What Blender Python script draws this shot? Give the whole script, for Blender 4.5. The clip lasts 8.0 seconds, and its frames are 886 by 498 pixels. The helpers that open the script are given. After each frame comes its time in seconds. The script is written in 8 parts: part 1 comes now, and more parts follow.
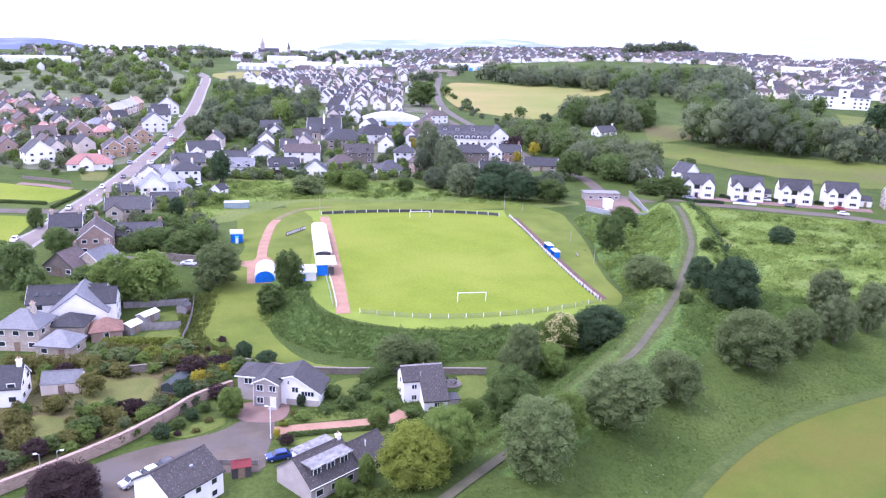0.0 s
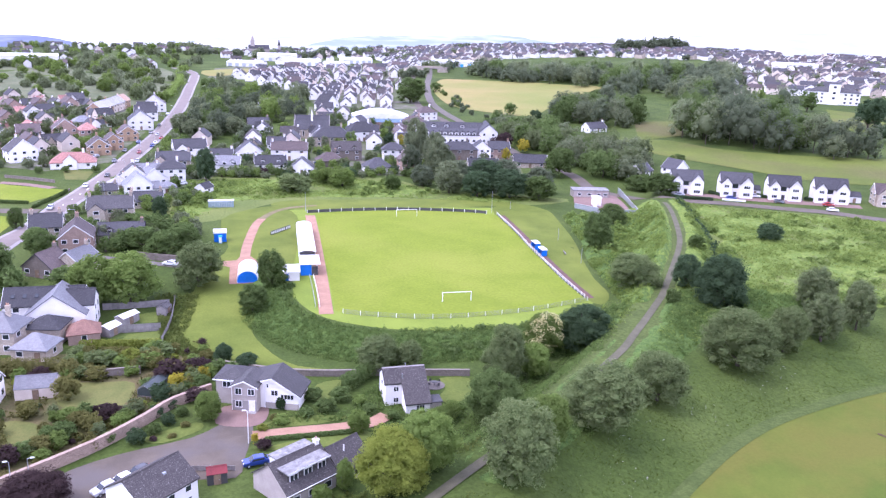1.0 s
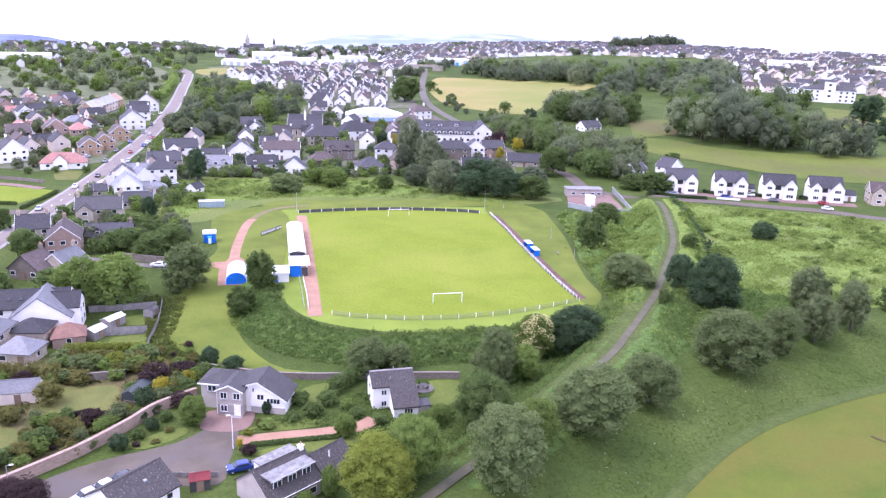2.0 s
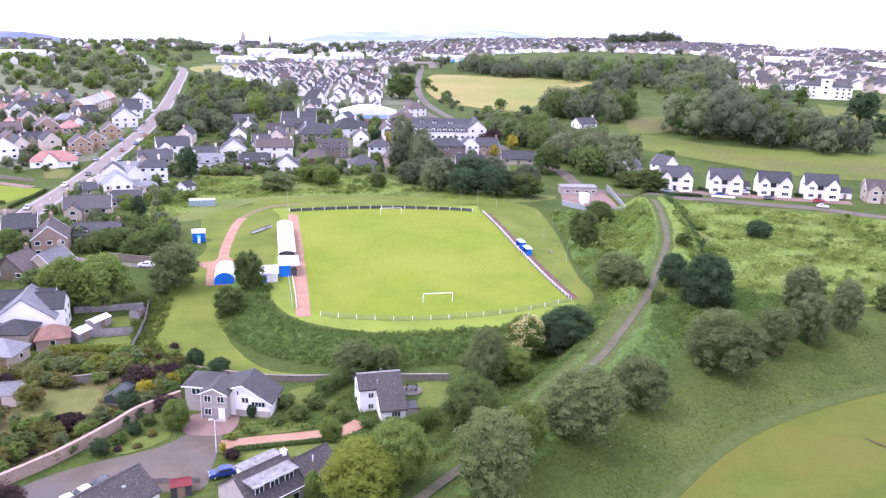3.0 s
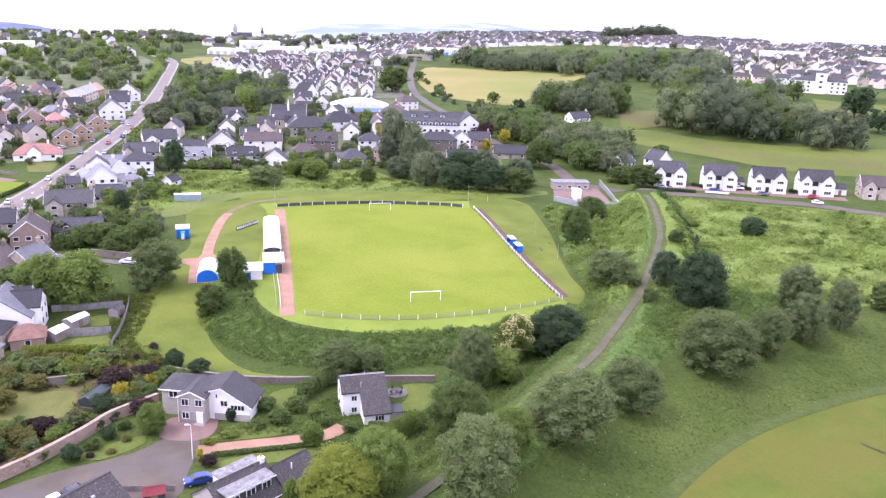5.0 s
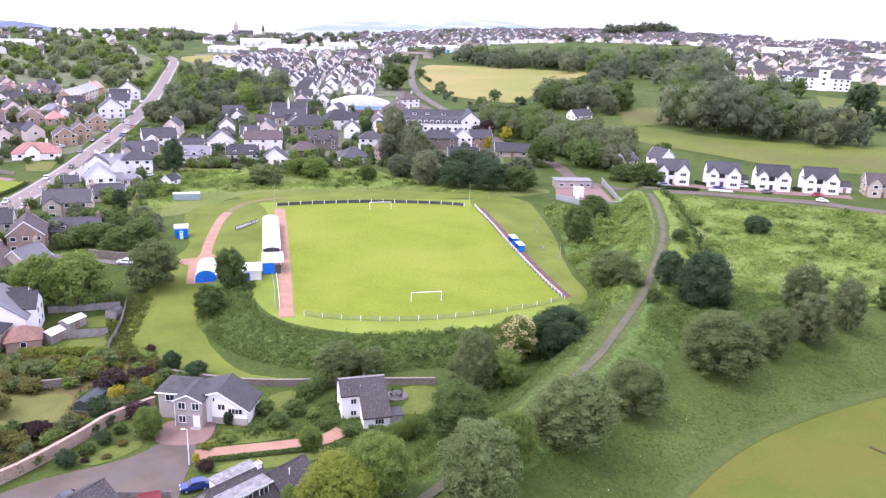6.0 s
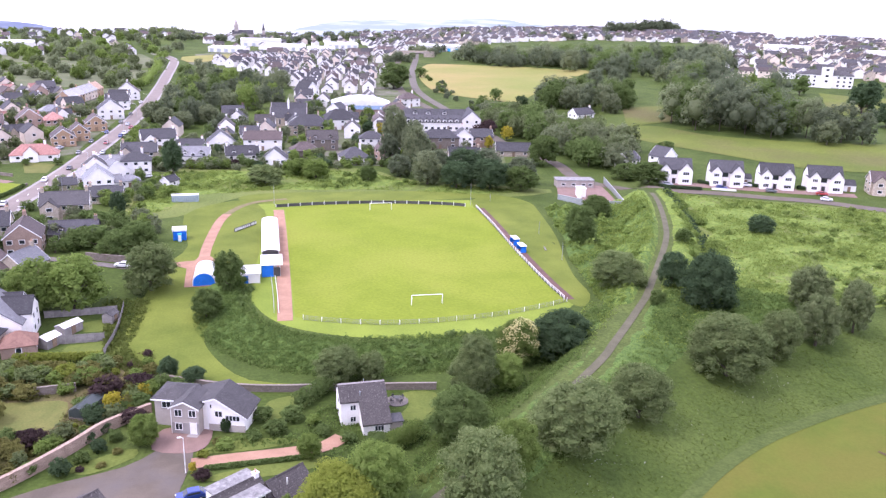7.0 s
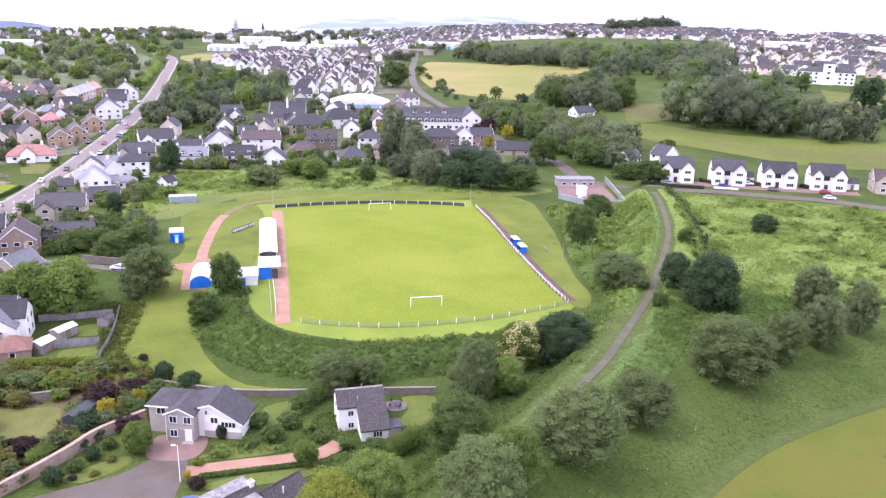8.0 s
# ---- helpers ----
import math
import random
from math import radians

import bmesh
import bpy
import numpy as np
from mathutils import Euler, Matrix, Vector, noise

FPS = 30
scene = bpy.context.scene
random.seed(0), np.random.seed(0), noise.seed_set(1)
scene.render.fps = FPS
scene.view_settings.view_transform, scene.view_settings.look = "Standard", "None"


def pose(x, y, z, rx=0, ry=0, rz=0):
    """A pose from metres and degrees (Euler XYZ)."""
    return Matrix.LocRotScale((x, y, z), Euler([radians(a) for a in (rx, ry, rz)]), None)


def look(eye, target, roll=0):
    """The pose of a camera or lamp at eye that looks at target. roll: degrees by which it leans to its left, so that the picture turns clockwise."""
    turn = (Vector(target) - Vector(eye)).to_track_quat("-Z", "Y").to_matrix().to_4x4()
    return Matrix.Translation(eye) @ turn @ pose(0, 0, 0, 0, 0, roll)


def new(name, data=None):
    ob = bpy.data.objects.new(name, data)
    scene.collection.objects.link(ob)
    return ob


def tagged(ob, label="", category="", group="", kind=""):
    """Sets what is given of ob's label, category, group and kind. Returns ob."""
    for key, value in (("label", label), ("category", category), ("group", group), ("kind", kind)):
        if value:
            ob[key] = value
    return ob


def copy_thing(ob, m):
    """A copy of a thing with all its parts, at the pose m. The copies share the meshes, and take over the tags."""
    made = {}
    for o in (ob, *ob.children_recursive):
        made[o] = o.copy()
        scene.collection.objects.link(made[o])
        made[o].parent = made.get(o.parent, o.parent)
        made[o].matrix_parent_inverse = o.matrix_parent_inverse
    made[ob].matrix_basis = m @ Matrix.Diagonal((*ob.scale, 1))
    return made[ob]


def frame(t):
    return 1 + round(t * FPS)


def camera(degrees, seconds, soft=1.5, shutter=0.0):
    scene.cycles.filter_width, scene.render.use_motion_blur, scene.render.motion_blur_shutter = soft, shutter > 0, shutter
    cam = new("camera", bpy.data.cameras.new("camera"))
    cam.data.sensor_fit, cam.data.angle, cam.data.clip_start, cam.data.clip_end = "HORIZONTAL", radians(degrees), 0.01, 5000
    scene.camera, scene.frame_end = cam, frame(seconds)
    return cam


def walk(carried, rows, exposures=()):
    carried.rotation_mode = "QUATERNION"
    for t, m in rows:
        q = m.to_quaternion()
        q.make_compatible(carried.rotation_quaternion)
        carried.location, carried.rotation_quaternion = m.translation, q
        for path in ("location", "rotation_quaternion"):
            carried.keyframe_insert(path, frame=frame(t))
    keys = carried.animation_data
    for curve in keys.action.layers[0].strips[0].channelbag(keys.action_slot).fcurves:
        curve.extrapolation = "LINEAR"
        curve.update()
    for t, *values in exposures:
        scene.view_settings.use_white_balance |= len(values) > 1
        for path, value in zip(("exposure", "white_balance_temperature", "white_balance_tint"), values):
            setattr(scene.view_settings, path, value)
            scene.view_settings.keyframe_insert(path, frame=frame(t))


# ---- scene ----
cam = camera(57.8, 8.0, soft=1.3)
PATH = [
    (0.0, (-47.04, -233.46, 68.11), (-27.75, -139.20, 40.88), 2.13),
    (0.5, (-45.93, -232.49, 68.02), (-26.41, -138.31, 40.65), 2.01),
    (1.0, (-44.35, -231.27, 68.09), (-24.26, -137.29, 40.47), 2.00),
    (1.5, (-43.33, -230.40, 68.09), (-22.97, -136.50, 40.38), 1.93),
    (3.0, (-39.89, -227.58, 68.13), (-19.24, -133.87, 39.98), 1.84),
    (3.5, (-38.98, -226.65, 68.13), (-16.86, -133.32, 39.84), 2.16),
    (4.0, (-38.34, -225.66, 68.10), (-16.72, -132.28, 39.60), 2.01),
    (4.5, (-37.88, -224.60, 68.03), (-16.48, -131.24, 39.30), 2.13),
    (6.0, (-36.77, -221.16, 67.72), (-15.66, -127.89, 38.50), 1.97),
    (6.5, (-36.40, -220.10, 67.76), (-15.35, -126.84, 38.44), 1.85),
    (7.0, (-35.99, -218.74, 67.79), (-15.10, -125.47, 38.40), 1.70),
    (7.5, (-35.54, -217.50, 67.88), (-14.77, -124.25, 38.32), 1.59),
    (8.0, (-35.12, -216.40, 67.88), (-14.35, -123.18, 38.25), 1.49),
]
walk(cam, [(t, look(eye, target, roll)) for t, eye, target, roll in PATH], exposures=[(0.0, 1.05, 5440, 38), (4.0, 1.04, 5880, 36), (8.0, 1.01, 5980, 35)])

# ---- sky and sun: bright cloud, thin enough for soft shadows ----
SUN_UP, SUN_ROUND = 60, 262
world = bpy.data.worlds.new("sky")
world.use_nodes = True
scene.world = world
wt = world.node_tree
sky = wt.nodes.new("ShaderNodeTexSky")
sky.sky_type, sky.sun_disc = "NISHITA", False
sky.sun_elevation, sky.sun_rotation = radians(SUN_UP), radians(SUN_ROUND)
sky.air_density, sky.dust_density, sky.ozone_density, sky.altitude = 1.0, 1.0, 1.0, 200
cloud = wt.nodes.new("ShaderNodeMixRGB")
cloud.inputs[0].default_value, cloud.inputs[2].default_value = 0.75, (8.0, 8.4, 9.5, 1)
wt.links.new(sky.outputs[0], cloud.inputs[1])
wt.nodes["Background"].inputs[1].default_value = 0.168
wt.links.new(cloud.outputs[0], wt.nodes["Background"].inputs[0])
sun = new("sun", bpy.data.lights.new("sun", "SUN"))
sun.data.energy, sun.data.angle, sun.data.color = 1.5, radians(24), (1.0, 0.96, 0.89)
sun.matrix_world = look((0, 0, 300), (0 - 300 * math.sin(radians(SUN_ROUND)) / math.tan(radians(SUN_UP)), -300 * math.cos(radians(SUN_ROUND)) / math.tan(radians(SUN_UP)), 0))


# ---- the lie of the land ----
RAIL = [(-60, -168), (-18, -129), (0, -113), (23, -90), (32, -79), (46, -61), (53, -51), (75, -16), (85, 4), (96, 31), (104, 56)]
GOLF = [(-40, -190), (15, -131), (22, -125), (36, -115), (52, -107), (78, -99), (160, -88), (400, -70)]


def smooth(a, b, v):
    s = np.clip((v - a) / (b - a), 0, 1)
    return s * s * (3 - 2 * s)


def along(line, x, y):
    """Distance to a polyline, and on which side of it (right: plus)."""
    best, side = np.full(np.shape(x), 1e9), np.zeros(np.shape(x))
    for (ax, ay), (bx, by) in zip(line, line[1:]):
        ux, uy = bx - ax, by - ay
        s = np.clip(((x - ax) * ux + (y - ay) * uy) / (ux * ux + uy * uy), 0, 1)
        dx, dy = x - ax - s * ux, y - ay - s * uy
        d = np.hypot(dx, dy)
        side = np.where(d < best, dx * uy - dy * ux, side)
        best = np.minimum(d, best)
    return best, np.sign(side)


def platform(x, y):
    """Signed distance to the rounded edge of the raised football ground."""
    r = 26.0
    qx, qy = np.abs(x - 1) - 42 + r, np.abs(y) - 64 + r
    return np.hypot(np.maximum(qx, 0), np.maximum(qy, 0)) + np.minimum(np.maximum(qx, qy), 0) - r


def height(x, y):
    x, y = np.asarray(x, float), np.asarray(y, float)
    far = 0.012 * np.minimum(np.clip(y - 80, 0, 2200), 560 + 700 * smooth(50, 450, x)) + 0.03 * np.clip(x - 115, 0, 450) * smooth(-40, 160, y)
    far = far - 0.06 * np.clip(np.hypot(x + 47, y + 233) - 1040 - 170 * smooth(-240, -90, x) - 290 * smooth(-150, 150, x), 0, 4000)
    far = far + 21 * (1 - smooth(-200, -90, x)) * smooth(740, 1150, y)
    z = far - 0.8 * smooth(60, 90, y) * (1 - smooth(90, 200, y))
    z = z - 2.7 * smooth(0, 13, platform(x, y)) * (1 - smooth(-52, -10, y))
    d, side = along(RAIL, x, y)
    east = np.where(side > 0, smooth(0, 6, d), 0.0)
    edge = np.interp(x, [p[0] for p in GOLF], [p[1] for p in GOLF])
    field = -3.5 + 5.0 * smooth(0, 26, y - edge) + far
    z = z * (1 - east) + field * east
    crest = 2.9 + 0.5 * smooth(-60, 0, y)
    w = (1 - smooth(4.5, 12.0, d)) * (1 - smooth(45, 75, y))
    z = z * (1 - w) + crest * w
    run = smooth(-62, -42, y) * (1 - smooth(30, 55, y))
    z = z + 0.45 * np.exp(-(((d - 4.6) / 1.5) ** 2)) * run - 1.2 * np.exp(-(((d - 12.0) / 2.6) ** 2)) * run * np.where(side > 0, 1.0, 0.0)
    z = z - 1.1 * smooth(8, 16, d) * (1 - smooth(22, 36, d)) * run * smooth(2, 9, platform(x, y)) * np.where(side > 0, 0.0, 1.0)
    z = z + 0.25 * np.sin(x * 0.071 + 1.3) * np.sin(y * 0.063) * smooth(4, 20, platform(x, y))
    return z


def within(x, y, outline):
    hit = np.zeros(np.shape(x), bool)
    for (ax, ay), (bx, by) in zip(outline, outline[1:] + outline[:1]):
        if ay != by:
            hit ^= ((ay > y) != (by > y)) & (x < (bx - ax) * (y - ay) / (by - ay) + ax)
    return hit


def lumps(x, y, size, seed):
    """Rounded mounds of uneven size, none to one high."""
    best = np.zeros(np.shape(x))
    cx, cy = np.floor(x / size), np.floor(y / size)
    for i in (-1, 0, 1):
        for j in (-1, 0, 1):
            a, b = cx + i, cy + j
            r1 = np.modf(np.abs(np.sin(a * 12.9898 + b * 78.233 + seed)) * 43758.5453)[0]
            r2 = np.modf(np.abs(np.sin(a * 39.346 + b * 11.135 + seed)) * 24634.6345)[0]
            r3 = np.modf(np.abs(np.sin(a * 73.156 + b * 52.235 + seed)) * 35761.1234)[0]
            reach = size * (0.45 + 0.5 * r3)
            away = np.hypot(x - (a + r1) * size, y - (b + r2) * size) / reach
            best = np.maximum(best, (0.3 + 0.7 * r3) * np.sqrt(np.clip(1 - away * away, 0, 1)))
    return best


HOLLOW = [(58, 40), (72, 38), (92, 42), (84, 8), (68, -28), (48, -58), (38, -62), (41, -50), (43, -36), (46, -14), (52, 6), (57, 34)]
ROUGH = [(98, 20), (87, -24), (76, -50), (84, -66), (120, -70), (190, -58), (200, -4), (160, 22), (126, 42), (110, 52)]
BACK = [(-83, 112), (-41, 114), (3, 110), (22, 86), (62, 66), (46, 60), (0, 76), (-36, 76), (-62, 70), (-68, 50), (-80, 40)]
RISE = [(40, -70), (54, -54), (76, -50), (86, -64), (74, -80), (52, -84), (44, -78)]
LOWER = [(-22, -128), (-2, -109), (14, -93), (34, -72), (48, -56), (60, -62), (46, -84), (26, -102), (6, -118), (-12, -134)]


def zone(x, y, outline):
    """One well inside an area, falling to none at its edge."""
    return np.where(within(x, y, outline), smooth(0, 3.0, along(outline + outline[:1], x, y)[0]), 0.0)


def growth(x, y):
    """How high brambles, bracken and weeds stand over the ground."""
    x, y = np.asarray(x, float), np.asarray(y, float)
    p, (d, side) = platform(x, y), along(RAIL, x, y)
    clear = smooth(1.6, 3.2, d)
    wide = 0.5 + 0.5 * np.sin(x * 0.11 + 1.7 * np.sin(y * 0.08)) * np.sin(y * 0.14 + 1.1 * np.sin(x * 0.07 + 2))
    high = np.zeros(np.shape(x))
    on = (p > 1.5) & (p < 12) & (y < -14) & (x < 33)
    high = np.where(on, (0.35 + 0.5 * wide) * smooth(1.5, 4, p) * (1 - smooth(8.5, 12, p)), high)
    high = np.maximum(high, zone(x, y, HOLLOW) * (0.5 + 0.9 * wide))
    high = np.maximum(high, zone(x, y, ROUGH) * (0.14 + 0.62 * wide * wide))
    high = np.maximum(high, zone(x, y, BACK) * (0.1 + 0.7 * wide * wide))
    high = np.maximum(high, zone(x, y, LOWER) * (0.25 + 0.5 * wide))
    high = np.maximum(high, zone(x, y, RISE) * (0.5 + 0.7 * wide))
    bank = (1 - smooth(12, 15, d)) * smooth(-62, -57, y) * (1 - smooth(46, 51, y)) * smooth(1, 4, p)
    high = np.maximum(high, bank * (0.3 + 0.5 * wide))
    return 1.5 * high * clear * (0.62 * lumps(x, y, 2.6, 3.0) + 0.5 * lumps(x, y, 1.1, 8.0) + np.where(within(x, y, RISE) | within(x, y, HOLLOW), 0.75, 0.15) * lumps(x, y, 6.5, 5.0))


# ---- materials ----
def material(name, colour, rough=0.85, second=None, scale=0.5, fine=6.0, bump=0.2, spread=0.18, own=0.0, spec=0.3, metal=0.0, world_space=False, third=None, third_scale=0.05):
    """Colour that wanders between two tones at two scales, with relief; own: how much each object differs."""
    m = bpy.data.materials.new(name)
    m.use_nodes = True
    nt = m.node_tree
    n, l = nt.nodes, nt.links
    b = n["Principled BSDF"]
    b.inputs["Roughness"].default_value, b.inputs["Metallic"].default_value = rough, metal
    b.inputs["Specular IOR Level"].default_value = spec
    if world_space:
        where = n.new("ShaderNodeNewGeometry").outputs["Position"]
    else:
        where = n.new("ShaderNodeTexCoord").outputs["Object"]
    coarse, grain = n.new("ShaderNodeTexNoise"), n.new("ShaderNodeTexNoise")
    for t, s, d in ((coarse, scale, 5), (grain, fine, 3)):
        t.inputs["Scale"].default_value, t.inputs["Detail"].default_value, t.inputs["Roughness"].default_value = s, d, 0.62
        l.new(where, t.inputs["Vector"])
    ramp = n.new("ShaderNodeMapRange")
    ramp.inputs[1].default_value, ramp.inputs[2].default_value = 0.36, 0.64
    l.new(coarse.outputs[0], ramp.inputs[0])
    mix = n.new("ShaderNodeMixRGB")
    second = second or tuple(c * (1 - spread) for c in colour)
    mix.inputs[1].default_value, mix.inputs[2].default_value = (*colour, 1), (*second, 1)
    l.new(ramp.outputs[0], mix.inputs[0])
    last = mix.outputs[0]
    if third:
        big = n.new("ShaderNodeTexNoise")
        big.inputs["Scale"].default_value, big.inputs["Detail"].default_value = third_scale, 4
        l.new(where, big.inputs["Vector"])
        cut = n.new("ShaderNodeMapRange")
        cut.inputs[1].default_value, cut.inputs[2].default_value = 0.45, 0.66
        l.new(big.outputs[0], cut.inputs[0])
        mix3 = n.new("ShaderNodeMixRGB")
        l.new(cut.outputs[0], mix3.inputs[0]), l.new(last, mix3.inputs[1])
        mix3.inputs[2].default_value = (*third, 1)
        last = mix3.outputs[0]
    hsv = n.new("ShaderNodeHueSaturation")
    val = n.new("ShaderNodeMapRange")
    val.inputs[1].default_value, val.inputs[2].default_value = 0.3, 0.7
    val.inputs[3].default_value, val.inputs[4].default_value = 1 - spread, 1 + spread
    l.new(grain.outputs[0], val.inputs[0])
    value = val.outputs[0]
    if own:
        info, each, times = n.new("ShaderNodeObjectInfo"), n.new("ShaderNodeMapRange"), n.new("ShaderNodeMath")
        each.inputs[3].default_value, each.inputs[4].default_value = 1 - own, 1 + own
        l.new(info.outputs["Random"], each.inputs[0])
        times.operation = "MULTIPLY"
        l.new(value, times.inputs[0]), l.new(each.outputs[0], times.inputs[1])
        value = times.outputs[0]
    l.new(value, hsv.inputs["Value"]), l.new(last, hsv.inputs["Color"])
    l.new(hsv.outputs[0], b.inputs["Base Color"])
    if bump:
        bp = n.new("ShaderNodeBump")
        bp.inputs["Strength"].default_value, bp.inputs["Distance"].default_value = bump, 0.3 / fine
        l.new(grain.outputs[0], bp.inputs["Height"]), l.new(bp.outputs[0], b.inputs["Normal"])
    return m


def foliage(name, colour, second, own=0.14, through_light=0.55, each_leaf=0.6):
    m = bpy.data.materials.new(name)
    m.use_nodes = True
    nt = m.node_tree
    n, l = nt.nodes, nt.links
    n.remove(n["Principled BSDF"])
    geo, info, tex = n.new("ShaderNodeNewGeometry"), n.new("ShaderNodeObjectInfo"), n.new("ShaderNodeTexCoord")
    patch_noise = n.new("ShaderNodeTexNoise")
    patch_noise.inputs["Scale"].default_value, patch_noise.inputs["Detail"].default_value = 0.45, 4
    l.new(tex.outputs["Object"], patch_noise.inputs["Vector"])
    add = n.new("ShaderNodeMath")
    add.operation = "ADD"
    l.new(patch_noise.outputs[0], add.inputs[0])
    part_way = n.new("ShaderNodeMath")
    part_way.operation, part_way.inputs[1].default_value = "MULTIPLY_ADD", each_leaf
    part_way.inputs[2].default_value = -each_leaf / 2
    l.new(geo.outputs["Random Per Island"], part_way.inputs[0])
    l.new(part_way.outputs[0], add.inputs[1])
    mix = n.new("ShaderNodeMixRGB")
    mix.inputs[1].default_value, mix.inputs[2].default_value = (*colour, 1), (*second, 1)
    l.new(add.outputs[0], mix.inputs[0])
    each = n.new("ShaderNodeMapRange")
    each.inputs[3].default_value, each.inputs[4].default_value = 1 - own, 1 + own
    l.new(info.outputs["Random"], each.inputs[0])
    hsv = n.new("ShaderNodeHueSaturation")
    l.new(each.outputs[0], hsv.inputs["Value"]), l.new(mix.outputs[0], hsv.inputs["Color"])
    dif, tra, sh = n.new("ShaderNodeBsdfDiffuse"), n.new("ShaderNodeBsdfTranslucent"), n.new("ShaderNodeMixShader")
    l.new(hsv.outputs[0], dif.inputs[0]), l.new(hsv.outputs[0], tra.inputs[0])
    sh.inputs[0].default_value = through_light
    l.new(dif.outputs[0], sh.inputs[1]), l.new(tra.outputs[0], sh.inputs[2])
    l.new(sh.outputs[0], n["Material Output"].inputs[0])
    return m


def tiled(name, colour, mortar, width, row, own=0.1, rough=0.8, spread=0.25, lichen=0.0):
    """Slates, tiles, bricks or blocks in courses, along the object's own axes, with stains."""
    m = material(name, colour, rough, scale=0.6, fine=5, bump=0.0, spread=0.15, own=own)
    nt = m.node_tree
    n, l = nt.nodes, nt.links
    b = n["Principled BSDF"]
    uv = n.new("ShaderNodeUVMap")
    br = n.new("ShaderNodeTexBrick")
    br.inputs["Scale"].default_value, br.inputs["Brick Width"].default_value, br.inputs["Row Height"].default_value = 1, width, row
    br.inputs["Mortar Size"].default_value = row * 0.07
    br.inputs["Color1"].default_value, br.inputs["Color2"].default_value = (1, 1, 1, 1), (1 - spread, 1 - spread, 1 - spread, 1)
    br.inputs["Mortar"].default_value = (*mortar, 1)
    l.new(uv.outputs[0], br.inputs["Vector"])
    old = b.inputs["Base Color"].links[0].from_socket
    mul = n.new("ShaderNodeMixRGB")
    mul.blend_type, mul.inputs[0].default_value = "MULTIPLY", 1
    l.new(old, mul.inputs[1]), l.new(br.outputs[0], mul.inputs[2]), l.new(mul.outputs[0], b.inputs["Base Color"])
    if lichen:
        spots, cut, grow = n.new("ShaderNodeTexNoise"), n.new("ShaderNodeMapRange"), n.new("ShaderNodeMixRGB")
        spots.inputs["Scale"].default_value, spots.inputs["Detail"].default_value, spots.inputs["Roughness"].default_value = 3.1, 5, 0.8
        l.new(uv.outputs[0], spots.inputs["Vector"]), l.new(spots.outputs[0], cut.inputs[0])
        cut.inputs[1].default_value, cut.inputs[2].default_value, cut.inputs[4].default_value = 0.57, 0.66, lichen
        l.new(cut.outputs[0], grow.inputs[0]), l.new(mul.outputs[0], grow.inputs[1])
        grow.inputs[2].default_value = (0.42, 0.41, 0.37, 1)
        l.new(grow.outputs[0], b.inputs["Base Color"])
    bp = n.new("ShaderNodeBump")
    bp.inputs["Strength"].default_value, bp.inputs["Distance"].default_value, bp.invert = 0.5, 0.02, True
    l.new(br.outputs["Fac"], bp.inputs["Height"]), l.new(bp.outputs[0], b.inputs["Normal"])
    return m


rough_grass = material("rough_grass", (0.0599, 0.0881, 0.0179), 0.95, (0.041, 0.0639, 0.0134), 0.12, 1.4, 0.8, 0.26, spec=0.1, world_space=True, third=(0.0789, 0.107, 0.0253), third_scale=0.022)
mown_grass = material("mown_grass", (0.179, 0.231, 0.0353), 0.95, (0.136, 0.185, 0.0283), 0.07, 2.5, 0.4, 0.14, spec=0.1, world_space=True, third=(0.194, 0.25, 0.0393), third_scale=0.03)
pitch_grass = material("pitch_grass", (0.163, 0.207, 0.0214), 0.95, (0.138, 0.179, 0.0178), 0.09, 1.3, 0.3, 0.12, spec=0.1, world_space=True, third=(0.187, 0.219, 0.0298), third_scale=0.028)
meadow_grass = material("meadow_grass", (0.118, 0.142, 0.028), 0.95, (0.088, 0.112, 0.023), 0.03, 1.0, 0.3, 0.18, spec=0.1, world_space=True, third=(0.115, 0.105, 0.042), third_scale=0.018)
verge_grass = material("verge_grass", (0.0819, 0.108, 0.0274), 0.95, (0.0645, 0.0877, 0.0231), 0.15, 1.5, 0.7, 0.28, spec=0.1, world_space=True)
golf_grass = material("golf_grass", (0.074, 0.104, 0.0155), 0.95, (0.102, 0.124, 0.0198), 0.09, 2.0, 0.15, 0.06, spec=0.1, world_space=True, third=(0.11, 0.112, 0.0216), third_scale=0.07)
worn_lawn = material("worn_lawn", (0.119, 0.147, 0.0247), 0.95, (0.0931, 0.122, 0.0209), 0.11, 2.5, 0.4, 0.14, spec=0.1, world_space=True, third=(0.142, 0.169, 0.0304), third_scale=0.06)
field_grass = material("field_grass", (0.119, 0.151, 0.0378), 0.95, (0.0926, 0.124, 0.0311), 0.12, 1.4, 0.8, 0.26, spec=0.1, world_space=True, third=(0.154, 0.176, 0.0504), third_scale=0.03)
garden_soil = material("garden_soil", (0.12, 0.096, 0.0439), 0.95, (0.0894, 0.0918, 0.0319), 0.25, 3.0, 0.5, 0.25, spec=0.1, world_space=True)
garden_grass = material("garden_grass", (0.116, 0.142, 0.031), 0.95, (0.092, 0.12, 0.026), 0.25, 2.5, 0.4, 0.16, spec=0.1, world_space=True)
dry_lawn = material("dry_lawn", (0.142, 0.142, 0.044), 0.95, (0.106, 0.12, 0.034), 0.3, 3.0, 0.3, 0.15, spec=0.1, world_space=True)
# Scrub olive greyed so that the colour itself holds the haze of distance.
hazed_scrub_grass = material("hazed_scrub_grass", (0.143, 0.151, 0.084), 0.95, (0.101, 0.118, 0.0588), 0.05, 0.8, 0.3, 0.2, spec=0.1, world_space=True)
